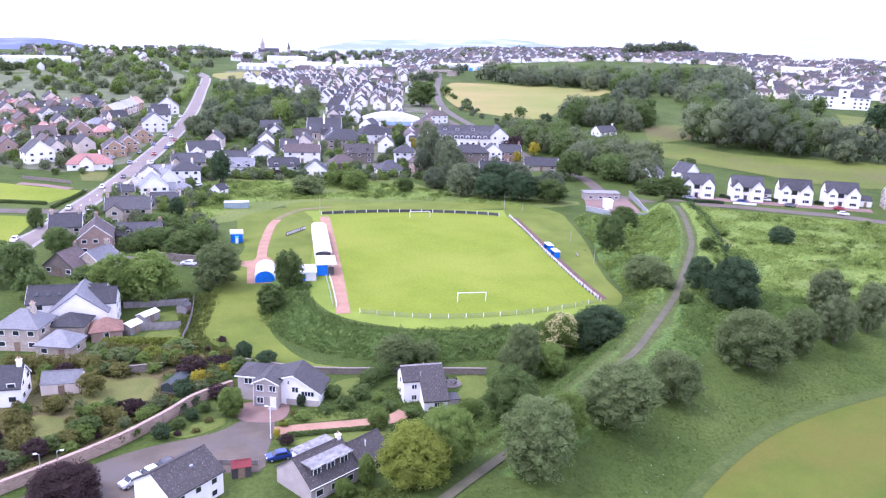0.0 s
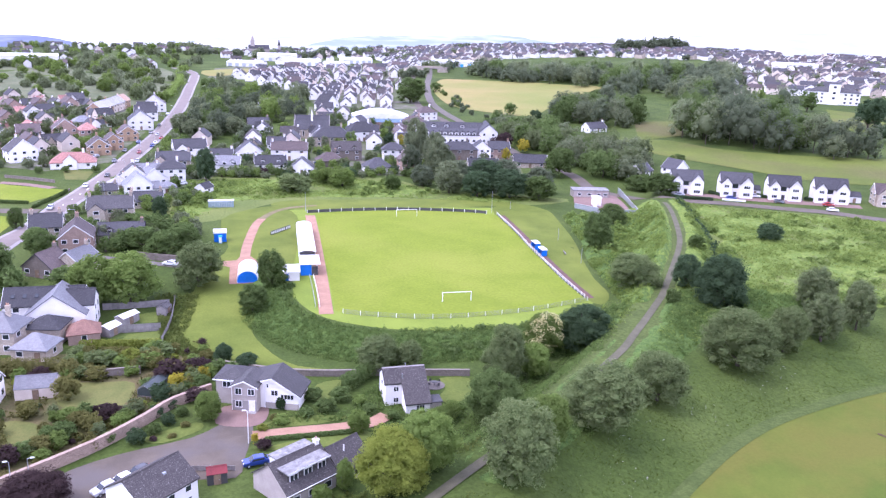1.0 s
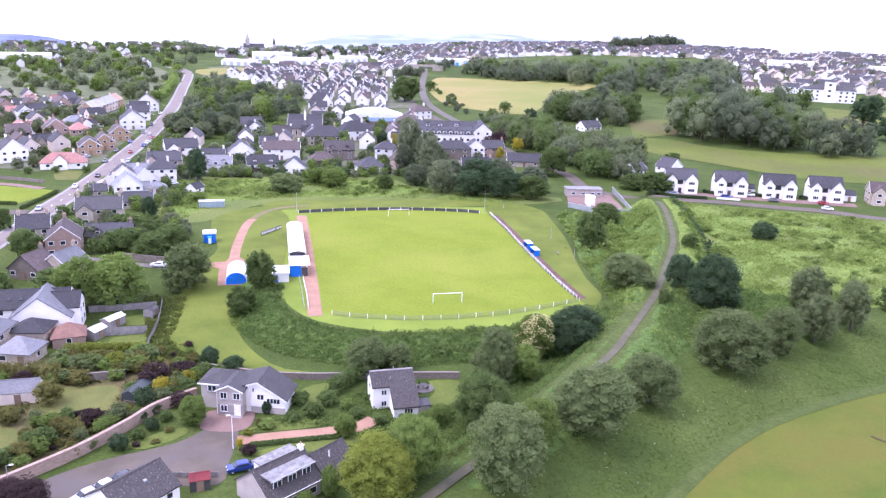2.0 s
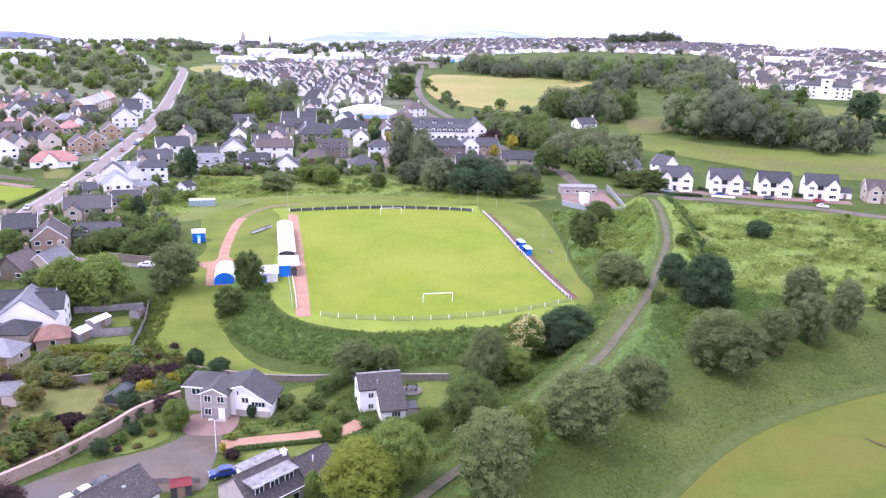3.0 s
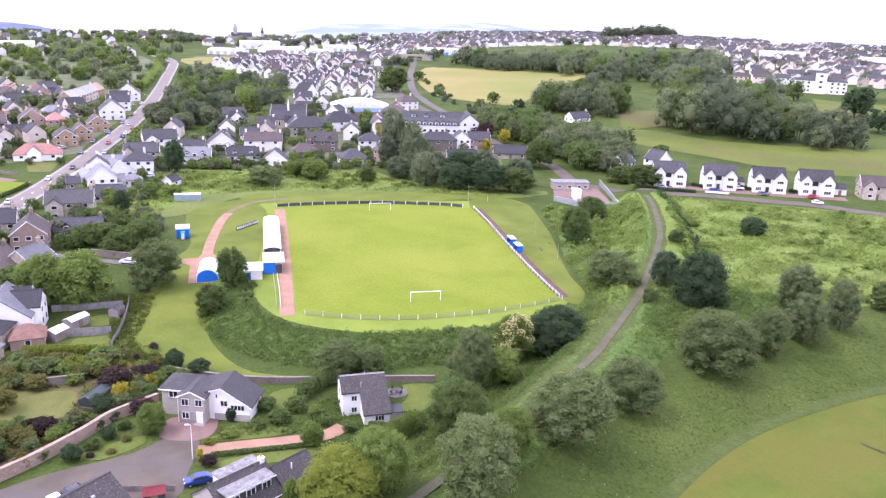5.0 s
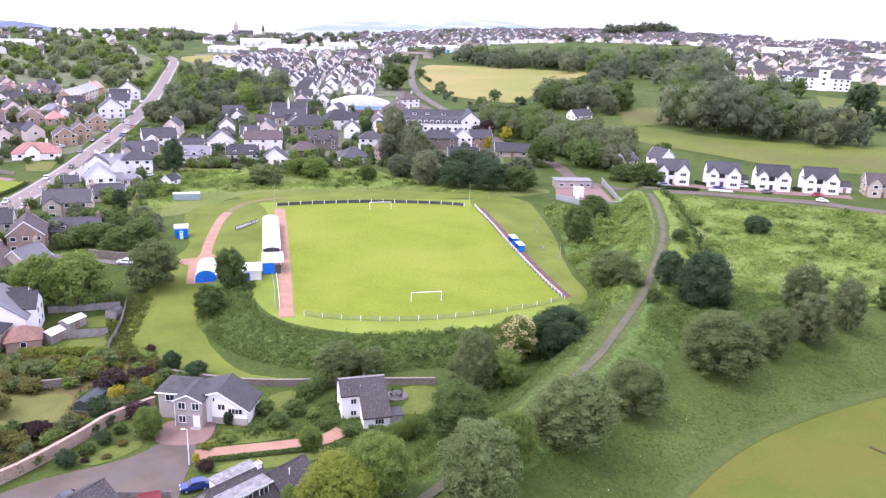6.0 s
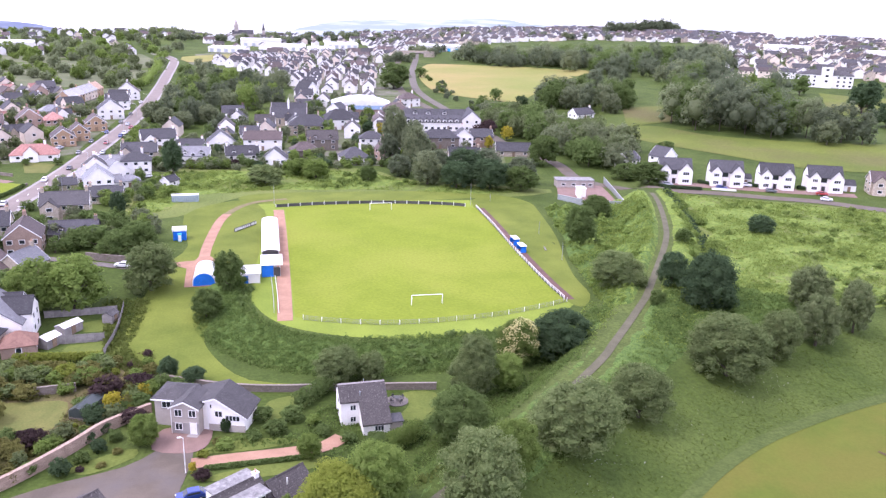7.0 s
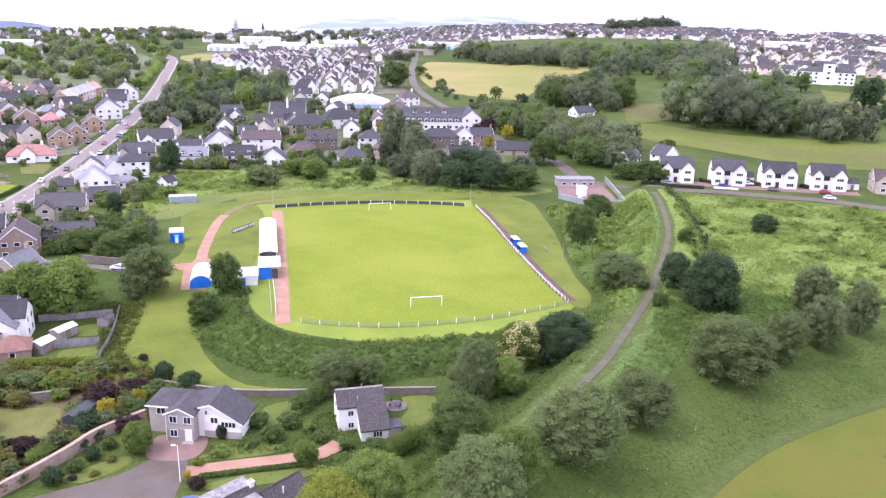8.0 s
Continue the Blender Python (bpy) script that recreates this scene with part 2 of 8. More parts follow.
fringe_grass = material("fringe_grass", (0.0756, 0.101, 0.0269), 0.95, (0.0588, 0.0823, 0.0218), 0.3, 1.6, 0.6, 0.2, spec=0.1, world_space=True)
town_ground = material("town_ground", (0.15, 0.138, 0.112), 0.95, (0.075, 0.1, 0.032), 0.12, 0.9, 0.2, 0.2, spec=0.2, world_space=True, third=(0.085, 0.105, 0.036), third_scale=0.06)
main_asphalt = material("main_asphalt", (0.213, 0.175, 0.15), 0.9, (0.172, 0.144, 0.122), 0.15, 6, 0.2, 0.1, world_space=True)
pale_crop = material("pale_crop", (0.275, 0.215, 0.085), 0.95, (0.205, 0.205, 0.058), 0.012, 1.0, 0.2, 0.1, spec=0.1, world_space=True, third=(0.175, 0.19, 0.05), third_scale=0.008)
soil = material("soil", (0.1, 0.07, 0.045), 0.95, (0.06, 0.045, 0.03), 0.5, 5, 0.5, 0.25, spec=0.1, world_space=True)
asphalt = material("asphalt", (0.127, 0.102, 0.075), 0.9, (0.092, 0.075, 0.056), 0.25, 8, 0.2, 0.12, world_space=True, third=(0.108, 0.093, 0.08), third_scale=0.12)
old_asphalt = material("old_asphalt", (0.108, 0.099, 0.059), 0.9, (0.0792, 0.0756, 0.0418), 0.3, 6, 0.3, 0.15, world_space=True)
concrete = material("concrete", (0.302, 0.277, 0.26), 0.85, (0.244, 0.223, 0.21), 0.3, 6, 0.2, 0.12, world_space=True)
red_blaes = material("red_blaes", (0.335, 0.198, 0.13), 0.95, (0.268, 0.15, 0.098), 0.3, 5, 0.3, 0.12, world_space=True)
red_brick_paving = material("red_paving", (0.216, 0.14, 0.115), 0.9, (0.176, 0.115, 0.0936), 0.5, 8, 0.3, 0.15, world_space=True)
ballast = material("ballast", (0.136, 0.12, 0.0988), 0.95, (0.1, 0.0864, 0.0699), 0.2, 4, 0.4, 0.2, world_space=True)
dark_cinder = material("dark_cinder", (0.138, 0.075, 0.065), 0.95, (0.0875, 0.05, 0.045), 0.4, 5, 0.4, 0.2, world_space=True)
gravel = material("gravel", (0.166, 0.146, 0.131), 0.95, (0.121, 0.106, 0.096), 0.5, 9, 0.5, 0.25, world_space=True)
white_paint = material("white_paint", (0.8, 0.79, 0.77), 0.6, (0.72, 0.71, 0.68), 0.4, 7, 0.08, 0.05)
white_render = material("white_render", (0.82, 0.795, 0.755), 0.9, (0.75, 0.72, 0.675), 0.35, 9, 0.25, 0.06, own=0.08)
cream_render = material("cream_render", (0.7, 0.61, 0.5), 0.9, (0.6, 0.5, 0.41), 0.35, 9, 0.25, 0.06, own=0.1)
grey_harl = material("grey_harl", (0.42, 0.37, 0.325), 0.95, (0.34, 0.3, 0.265), 0.4, 12, 0.4, 0.1, own=0.08)
sandstone = tiled("sandstone", (0.54, 0.46, 0.36), (0.6, 0.58, 0.54), 0.55, 0.28, 0.12)
brown_stone = tiled("brown_stone", (0.238, 0.2, 0.166), (0.7, 0.68, 0.64), 0.5, 0.26, 0.12)
red_brick = tiled("red_brick", (0.408, 0.289, 0.225), (0.8, 0.78, 0.75), 0.23, 0.075, 0.15)
slate = tiled("slate", (0.068, 0.066, 0.070), (0.55, 0.55, 0.55), 0.35, 0.22, 0.3, 0.75, lichen=0.25)
pale_slate = tiled("pale_slate", (0.215, 0.215, 0.222), (0.6, 0.6, 0.6), 0.35, 0.22, 0.2, 0.45)
# Roof tiles with the sheen of reflected sky painted into their pale base colour.
sky_sheen_roof = tiled("sky_sheen_roof", (0.4, 0.385, 0.37), (0.5, 0.5, 0.5), 0.9, 0.34, 0.12, 0.4)
dark_tile = tiled("dark_tile", (0.0815, 0.071, 0.066), (0.45, 0.45, 0.45), 0.33, 0.34, 0.15, 0.75, lichen=0.5)
grey_tile = tiled("grey_tile", (0.086, 0.0805, 0.0795), (0.5, 0.5, 0.5), 0.33, 0.34, 0.15, 0.75, lichen=0.3)
brown_tile = tiled("brown_tile", (0.128, 0.0978, 0.0892), (0.5, 0.5, 0.5), 0.33, 0.34, 0.2, 0.75)
red_tile = tiled("red_tile", (0.43, 0.22, 0.18), (0.55, 0.55, 0.55), 0.33, 0.34, 0.2, 0.8)
tan_brick = tiled("tan_brick", (0.46, 0.31, 0.19), (0.8, 0.78, 0.75), 0.23, 0.075, 0.12)
clay_tile = tiled("clay_tile", (0.27, 0.15, 0.11), (0.55, 0.55, 0.55), 0.33, 0.34, 0.1, 0.8)
orange_tile = tiled("orange_tile", (0.5, 0.34, 0.24), (0.55, 0.55, 0.55), 0.33, 0.34, 0.15, 0.8)
garden_stone = tiled("garden_stone", (0.47, 0.345, 0.265), (0.45, 0.42, 0.38), 0.5, 0.22, 0.1)
timber = material("timber", (0.25, 0.17, 0.11), 0.85, (0.17, 0.12, 0.08), 1.2, 14, 0.3, 0.2, own=0.15)
grey_timber = material("grey_timber", (0.27, 0.25, 0.23), 0.9, (0.2, 0.18, 0.17), 1.2, 14, 0.3, 0.2, own=0.15)
dark_board = material("dark_board", (0.05, 0.05, 0.055), 0.7, (0.08, 0.075, 0.07), 0.6, 10, 0.2, 0.2, own=0.2)
blue_paint = material("blue_paint", (0.01, 0.16, 0.62), 0.5, (0.01, 0.13, 0.5), 0.6, 8, 0.05, 0.06)
light_blue = material("light_blue", (0.05, 0.42, 0.75), 0.5, (0.05, 0.36, 0.65), 0.6, 8, 0.05, 0.06)
red_felt = material("red_felt", (0.2, 0.04, 0.042), 0.9, (0.14, 0.03, 0.032), 0.8, 9, 0.3, 0.15)
galvanised = material("galvanised", (0.5, 0.52, 0.54), 0.4, (0.42, 0.44, 0.46), 0.6, 8, 0.1, 0.1, metal=0.6)
sheet_roof = material("sheet_roof", (0.74, 0.74, 0.74), 0.5, (0.62, 0.62, 0.62), 0.25, 4, 0.1, 0.06)
rubber = material("rubber", (0.02, 0.02, 0.021), 0.8)
clay_pot = material("clay_pot", (0.5, 0.3, 0.2), 0.85)
bark = material("bark", (0.1, 0.08, 0.06), 0.95, (0.06, 0.05, 0.04), 1.0, 12, 0.6, 0.25)
glass_pane = bpy.data.materials.new("window_glass")
glass_pane.use_nodes = True
gb = glass_pane.node_tree.nodes["Principled BSDF"]
gb.inputs["Base Color"].default_value, gb.inputs["Roughness"].default_value = (0.025, 0.03, 0.035, 1), 0.04
gb.inputs["Specular IOR Level"].default_value = 0.6
LEAVES = [
    foliage("willow_leaf", (0.125, 0.172, 0.064), (0.25, 0.302, 0.122)),
    foliage("green_leaf", (0.092, 0.142, 0.042), (0.175, 0.236, 0.078)),
    foliage("ash_leaf", (0.138, 0.205, 0.047), (0.235, 0.31, 0.085)),
    foliage("dark_leaf", (0.056, 0.092, 0.045), (0.104, 0.155, 0.072)),
    foliage("elder_leaf", (0.104, 0.157, 0.0378), (0.185, 0.238, 0.0648)),
    foliage("alder_leaf", (0.116, 0.153, 0.0605), (0.199, 0.232, 0.108)),
    foliage("lime_leaf", (0.165, 0.205, 0.036), (0.28, 0.315, 0.062)),
    foliage("copper_leaf", (0.052, 0.036, 0.036), (0.1, 0.068, 0.062)),
    foliage("golden_leaf", (0.324, 0.302, 0.027), (0.462, 0.389, 0.0648)),
    # Woodland greens paled and blued to put distance haze into the colour.
    foliage("hazed_woodland_leaf", (0.156, 0.192, 0.0994), (0.26, 0.294, 0.16), through_light=0.58),
    foliage("hazed_dark_woodland_leaf", (0.116, 0.148, 0.0864), (0.197, 0.227, 0.132), through_light=0.58),
    foliage("olive_leaf", (0.135, 0.135, 0.0389), (0.221, 0.214, 0.0734)),
]
garden_leaf = foliage("garden_leaf", (0.1, 0.108, 0.032), (0.175, 0.172, 0.058), own=0.05, each_leaf=0.4)
weed_leaf = foliage("weed_leaf", (0.0904, 0.126, 0.0279), (0.161, 0.186, 0.0512), own=0.05, each_leaf=0.4)
slope_leaf = foliage("slope_leaf", (0.0703, 0.107, 0.0186), (0.121, 0.153, 0.0335), own=0.05, each_leaf=0.4)
field_leaf = foliage("field_leaf", (0.15, 0.215, 0.045), (0.245, 0.31, 0.08), own=0.05, each_leaf=0.4)
bramble_leaf = foliage("bramble_leaf", (0.09, 0.15, 0.038), (0.185, 0.252, 0.072), own=0.05, each_leaf=0.5)

elder_blossom = foliage("elder_blossom", (0.52, 0.49, 0.2), (0.68, 0.64, 0.34), own=0.02)


# ---- ground ----
def mesh_object(name, verts, faces, mat, parent=None, label="", smooth_faces=False):
    me = bpy.data.meshes.new(name)
    me.from_pydata([tuple(v) for v in verts], [], [tuple(f) for f in faces])
    me.materials.append(mat)
    if smooth_faces:
        me.polygons.foreach_set("use_smooth", [True] * len(me.polygons))
    me.update()
    ob = new(name, me)
    if parent:
        ob.parent = parent
    if label:
        ob["label"] = label
    return ob


def steps(inner0, inner1, step, outer0, outer1, grow=1.07):
    out = list(np.arange(inner0, inner1 + 0.1, step))
    d, v = step, out[-1]
    while v < outer1:
        d *= grow
        v += d
        out.append(v)
    d, v = step, out[0]
    while v > outer0:
        d *= grow
        v -= d
        out.insert(0, v)
    return np.array(out)


gx, gy = steps(-110, 200, 1.7, -4300, 4300, 1.09), steps(-160, 110, 1.7, -2500, 4300, 1.09)
gxx, gyy = np.meshgrid(gx, gy)
gzz = height(gxx, gyy)
nx = len(gx)
quads = [(j * nx + i, j * nx + i + 1, (j + 1) * nx + i + 1, (j + 1) * nx + i) for j in range(len(gy) - 1) for i in range(nx - 1)]
ground = mesh_object("ground", np.stack([gxx.ravel(), gyy.ravel(), gzz.ravel()], 1), quads, rough_grass, smooth_faces=True)
tagged(ground, "uneven rough green grassland over the whole valley", "ground", kind="structure")


def curved(points, n=5, closed=False):
    """Points rounded into a smooth line."""
    p = [Vector((*q, 0)) for q in points]
    out = []
    for i in range(len(p) if closed else len(p) - 1):
        a, b, c, d = (p[(i + k - 1) % len(p)] if closed else p[min(max(i + k - 1, 0), len(p) - 1)] for k in range(4))
        for s in range(n):
            t = s / n
            q = 0.5 * (2 * b + (c - a) * t + (2 * a - 5 * b + 4 * c - d) * t * t + (3 * b - a - 3 * c + d) * t * t * t)
            out.append((q.x, q.y))
    if not closed:
        out.append(tuple(points[-1]))
    return out


def patch(name, outline, mat, lift, cell=2.5, label="", category="ground", thick=0.0):
    """A sheet over the ground with that outline, following its rise and fall."""
    bm = bmesh.new()
    bm.faces.new([bm.verts.new((x, y, 0)) for x, y in outline])
    xs, ys = [p[0] for p in outline], [p[1] for p in outline]
    for lo, hi, no in ((min(xs), max(xs), (1, 0, 0)), (min(ys), max(ys), (0, 1, 0))):
        for v in np.arange(math.floor(lo / cell) * cell + cell, hi, cell):
            bmesh.ops.bisect_plane(bm, geom=bm.verts[:] + bm.edges[:] + bm.faces[:], plane_co=Vector(no) * float(v), plane_no=no)
    bmesh.ops.triangulate(bm, faces=bm.faces[:])
    co = np.array([v.co for v in bm.verts])
    for v, z in zip(bm.verts, height(co[:, 0], co[:, 1])):
        v.co.z = z + lift
    bmesh.ops.recalc_face_normals(bm, faces=bm.faces[:])
    if sum(f.normal.z for f in bm.faces) < 0:
        bmesh.ops.reverse_faces(bm, faces=bm.faces[:])
    me = bpy.data.meshes.new(name)
    bm.to_mesh(me), bm.free()
    me.materials.append(mat)
    return tagged(new(name, me), label, category, kind="structure")


def ribbon(name, line, width, mat, lift, label="", category="road", across=5, n=6, shift=0.0):
    """A road or path of that width along a line, draped over the ground."""
    pts = curved(line, n)
    verts, faces = [], []
    for i, (x, y) in enumerate(pts):
        a, b = pts[max(i - 1, 0)], pts[min(i + 1, len(pts) - 1)]
        d = math.hypot(b[0] - a[0], b[1] - a[1]) or 1
        nxn, nyn = (b[1] - a[1]) / d, -(b[0] - a[0]) / d
        for k in range(across):
            o = shift + width * (k / (across - 1) - 0.5)
            px, py = x + nxn * o, y + nyn * o
            verts.append((px, py, float(height(px, py)) + lift))
        if i:
            for k in range(across - 1):
                q = (i - 1) * across + k
                faces.append((q, q + 1, q + across + 1, q + across))
    ob = mesh_object(name, verts, faces, mat)
    if ob.data.polygons[0].normal.z < 0:
        ob.data.flip_normals()
    return tagged(ob, label, category, kind="structure")


PITCH = [(-31, 48), (-31.4, -50)] + [(-26, -53.2), (-12, -57), (3, -57.3), (15.1, -55.3), (25.6, -52)] + [(32.6, -49.2), (32.0, -36), (32.5, -1), (33.4, 20), (33.6, 42.3), (26.5, 46.3), (15.7, 49.3), (4.6, 51.2), (-20, 51.4)]
patch("pitch", PITCH, pitch_grass, 0.06, 4, "bright mown turf of the football pitch", "pitch")
apron = [(-41, -30), (-40, -42), (-35, -53), (-27, -59.5), (-16, -64), (-2, -65.6), (12, -64), (24, -58.5), (33, -52), (35, -40), (35, 40), (33, 54), (-36, 56), (-40, 40)]
patch("apron", curved(apron, 4, True), mown_grass, 0.03, 4, "mown grass margin round the pitch", "lawn")
side_lawn = [(-42, -28), (-37, 34), (-42, 58), (-52, 58), (-63, 42), (-59, 8), (-63, -9), (-66, -30), (-67, -54), (-57, -70), (-46, -76.5), (-28, -78.5), (-41, -74), (-48, -63), (-51, -50), (-46, -35)]
patch("side_lawn", curved(side_lawn, 3, True), worn_lawn, 0.08, 2.5, "mown grass beside the football ground", "lawn")
patch("far_margin", curved([(-42, 56), (-20, 55), (0, 55), (30, 56), (48, 59), (20, 70), (-30, 72), (-46, 66)], 3, True), worn_lawn, 0.05, 3, "mown grass bank behind the goal", "lawn")
ribbon("running_strip", [(-33.2, 46), (-33.0, 20), (-33.2, -20), (-33.6, -52)], 3.4, red_blaes, 0.1, "pinkish red gritted strip along the touchline", "path")
ribbon("cinder_strip", [(35.3, 41.5), (35.0, 20), (34.2, -1), (33.8, -20), (33.7, -36), (34.2, -48)], 2.2, dark_cinder, 0.1, "dark cinder strip behind the touchline rail", "path")
worn_earth = material("worn_earth", (0.19, 0.155, 0.085), 0.95, (0.13, 0.125, 0.05), 0.3, 4, 0.4, 0.2, spec=0.1, world_space=True)
ribbon("earth_track", [(-30, 61), (-36, 59.5), (-41, 57), (-46, 51), (-50.2, 40.5)], 2.4, worn_earth, 0.12, "worn earth track fading into the grass", "path")
ribbon("red_track", [(-49.6, 42), (-51.7, 32), (-53.6, 8), (-53.8, -12)], 2.9, red_blaes, 0.14, "reddish gritted access track across the grass", "path")
patch("tent_pad", [(-57.2, -25.4), (-57.6, -13), (-61.5, -9.6), (-61.2, -7.4), (-56, -6.6), (-55.2, -3), (-52.2, -3), (-49.6, -9), (-48.8, -25.4)], red_blaes, 0.18, 2.5, "reddish gritted hard standing round the tent", "path")
ribbon("bank_verge", RAIL[2:-1] + [(100, 44)], 10, verge_grass, 0.1, "pale grass verge along the old railway path", "verge", n=8, across=9)
ribbon("rail_path", [(-46, -155)] + RAIL[1:-1] + [(100, 44)], 1.7, old_asphalt, 0.2, "narrow worn tarmac path on the old railway bank", "path", n=8)
patch("fairway", curved([(-40, -192), (15, -131.5), (22, -125.5), (36, -115.5), (52, -107.5), (78, -99.5), (150, -90), (240, -90), (240, -230), (0, -260)], 4, True), golf_grass, 0.1, 5, "smooth yellowish mown golf fairway", "fairway")
MAIN = [(-126, -40), (-124, 15), (-120, 39), (-117, 87), (-111, 156), (-107, 239), (-108, 350), (-114, 480), (-120, 596), (-130, 650), (-150, 700)]
ribbon("pavement", MAIN, 9.2, concrete, 0.1, "pale pavement on both sides of the main road", "pavement", n=10)
ribbon("road", MAIN, 6.4, main_asphalt, 0.18, "grey tarmac main road with parked cars", "road", n=10)
ribbon("side_road", [(-124, 57), (-147, 60), (-175, 65), (-260, 90)], 6, asphalt, 0.13, "grey side road beside the bowling greens", "road")
ribbon("estate_road", [(84, 150), (90, 117), (89, 92), (94, 77), (108, 58), (128, 49), (146, 39), (160, 31), (172, 19), (190, 6), (240, -20)], 6, asphalt, 0.14, "narrow tarmac road in front of the white villas", "road", n=8)
ribbon("lane", [(-98, 2), (-81, -5.5), (-72.5, -9.5), (-66, -10.5), (-60, -9.2)], 2.8, gravel, 0.1, "narrow gravel lane to the football ground", "road")
ribbon("railway_track", [(80, 130), (80, 156), (78, 222), (76, 282), (74, 345), (79, 417), (99, 538), (126, 669), (150, 800)], 6.0, ballast, 0.2, "brown ballast bed of the railway line", "railway", n=8)
ribbon("town_road", [(55, 130), (66, 200), (66, 282), (62, 345), (66, 417), (84, 540), (108, 669)], 6, asphalt, 0.15, "grey tarmac road beside the railway", "road")
patch("tarmac_court", curved([(-92, -126), (-80.3, -112), (-71.3, -106), (-59.7, -102), (-54, -97), (-49.5, -98.5), (-50.5, -109.6), (-51.8, -116), (-60, -116), (-70, -124)], 3, True), asphalt, 0.08, 2.5, "grey tarmac turning area between the houses", "road")
patch("paved_forecourt", curved([(-56, -97.5), (-55, -91), (-47.5, -91), (-47.2, -97), (-50, -99.5)], 3, True), red_brick_paving, 0.12, 2.5, "red block paving in front of the house", "drive")
ribbon("pink_drive", [(-49.5, -102.8), (-42.2, -102.3), (-34.1, -101.9), (-28.8, -101), (-25.5, -98.5)], 3.2, red_blaes, 0.12, "reddish gravel drive to the house", "drive")
patch("bowling_green_a", [(-175, 116), (-159, 110.7), (-123, 95), (-131, 70.6), (-148.6, 76.8), (-182, 86)], pitch_grass, 0.08, 4, "flat bright bowling green", "lawn")
patch("bowling_green_b", [(-160, 57), (-141, 52.7), (-132, 50.8), (-128, 39.6), (-129, 9.3), (-150, -10)], pitch_grass, 0.08, 4, "flat bright bowling green", "lawn")
patch("hay_strip", curved([(-108, 598), (-118, 656), (-84, 700), (-58, 700), (-72, 640), (-88, 606)], 2, True), pale_crop, 0.3, 8, "pale yellow hay strip behind the white houses", "field")
patch("crop_field", curved([(126, 602), (154, 593), (220, 550), (257, 488), (207, 435), (162, 361), (134, 318), (113, 333), (92, 366), (88, 417), (100, 511)], 3, True), pale_crop, 0.3, 12, "pale yellow hay field beside the railway", "field")
patch("meadow_a", curved([(148, 200), (177, 195), (193, 162), (220, 141), (257, 125), (330, 95), (300, 50), (245, 63), (213, 72), (191, 86), (176, 107), (161, 133), (146, 167)], 3, True), meadow_grass, 0.15, 8, "smooth green grazed meadow", "field")
patch("meadow_b", [(190, 271), (218, 265), (195, 209), (160, 197)], meadow_grass, 0.15, 8, "green grazed meadow among the woods", "field")
patch("meadow_c", [(361, 307), (377, 275), (421, 255), (342, 169), (305, 219)], meadow_grass, 0.15, 8, "green lawn below the white mansion", "field")
patch("yard_floor", [(78.2, 84), (95, 82), (86.9, 42), (73.5, 45), (69, 57)], red_brick_paving, 0.12, 3, "reddish yard floor inside the compound", "yard")
for spot in ([(-49.2, -99.8), (-42, -96.5), (-32.7, -97.8), (-38, -100)], [(-67.5, -101), (-59.5, -96.5), (-58.4, -99.3), (-64.4, -103.2)],
             [(-12.8, -84.4), (-6.8, -85.2), (-8, -92), (-11.6, -95.2), (-15.2, -93.6), (-12.4, -89)], [(-37.5, -83.5), (-31.5, -82), (-31, -87), (-38.6, -91)], [(-48.5, -108), (-35, -103.6), (-29, -104.5), (-33, -108)],
             [(-76, -60), (-66, -59), (-66, -52), (-78, -53)], [(-76, -46), (-69, -45), (-69, -40), (-77, -41)]):
    patch("garden_lawn", curved(spot, 3, True), garden_grass, 0.07, 2.5, "small mown garden lawn", "lawn")
for spot in ([(-86, -78.5), (-79, -78), (-72.5, -79), (-73, -88), (-79, -89), (-84.5, -87)], [(-92, -92), (-86, -94), (-85, -99), (-91, -100)]):
    patch("dry_lawn", curved(spot, 3, True), dry_lawn, 0.09, 2.5, "olive yellow uncut lawn in a back garden", "lawn")
patch("front_lawn", [(-128.9, 115.4), (-120.7, 115.0), (-121.0, 131.3), (-134.7, 135.9)], dry_lawn, 0.09, 4, "yellowish front lawn of the bungalow", "lawn")
ribbon("front_pavement", [(-151.7, 109.5), (-141.3, 106.2), (-129.6, 99.0)], 4.0, red_brick_paving, 0.1, "reddish path along the bowling green", "path")
patch("east_margin", curved([(33.2, 44), (38, 57), (48, 58.7), (55, 48), (54, 34), (49.7, 5), (45, -14), (41.4, -32), (40.4, -45), (36, -52.5), (33.2, -50), (32.8, -36), (33.2, 0)], 3, True), worn_lawn, 0.046, 3, "mown olive green grass beside the touchline", "lawn")
patch("rough_field", curved([(99, 22), (87, -22), (80, -44), (100, -56), (130, -54), (190, -50), (230, -30), (190, 0), (160, 25), (124, 44), (110, 54)], 3, True), field_grass, 0.04, 5, "rough yellowish green field of weeds", "field")
patch("back_field", curved([(-84, 112), (-60, 118), (0, 114), (22, 90), (70, 68), (50, 57), (20, 69), (0, 71), (-30, 71), (-46, 65), (-58, 50), (-66, 40), (-80, 40), (-84, 70)], 3, True), field_grass, 0.035, 5, "rough yellowish green field behind the ground", "field")
patch("garden_ground", curved([(-103, -66), (-86, -63), (-69, -64), (-60.7, -60), (-58.5, -71), (-59, -83), (-68.5, -94), (-82, -107), (-92, -113), (-98, -100)], 3, True), garden_soil, 0.045, 3, "planted olive brown ground of the back gardens", "garden")
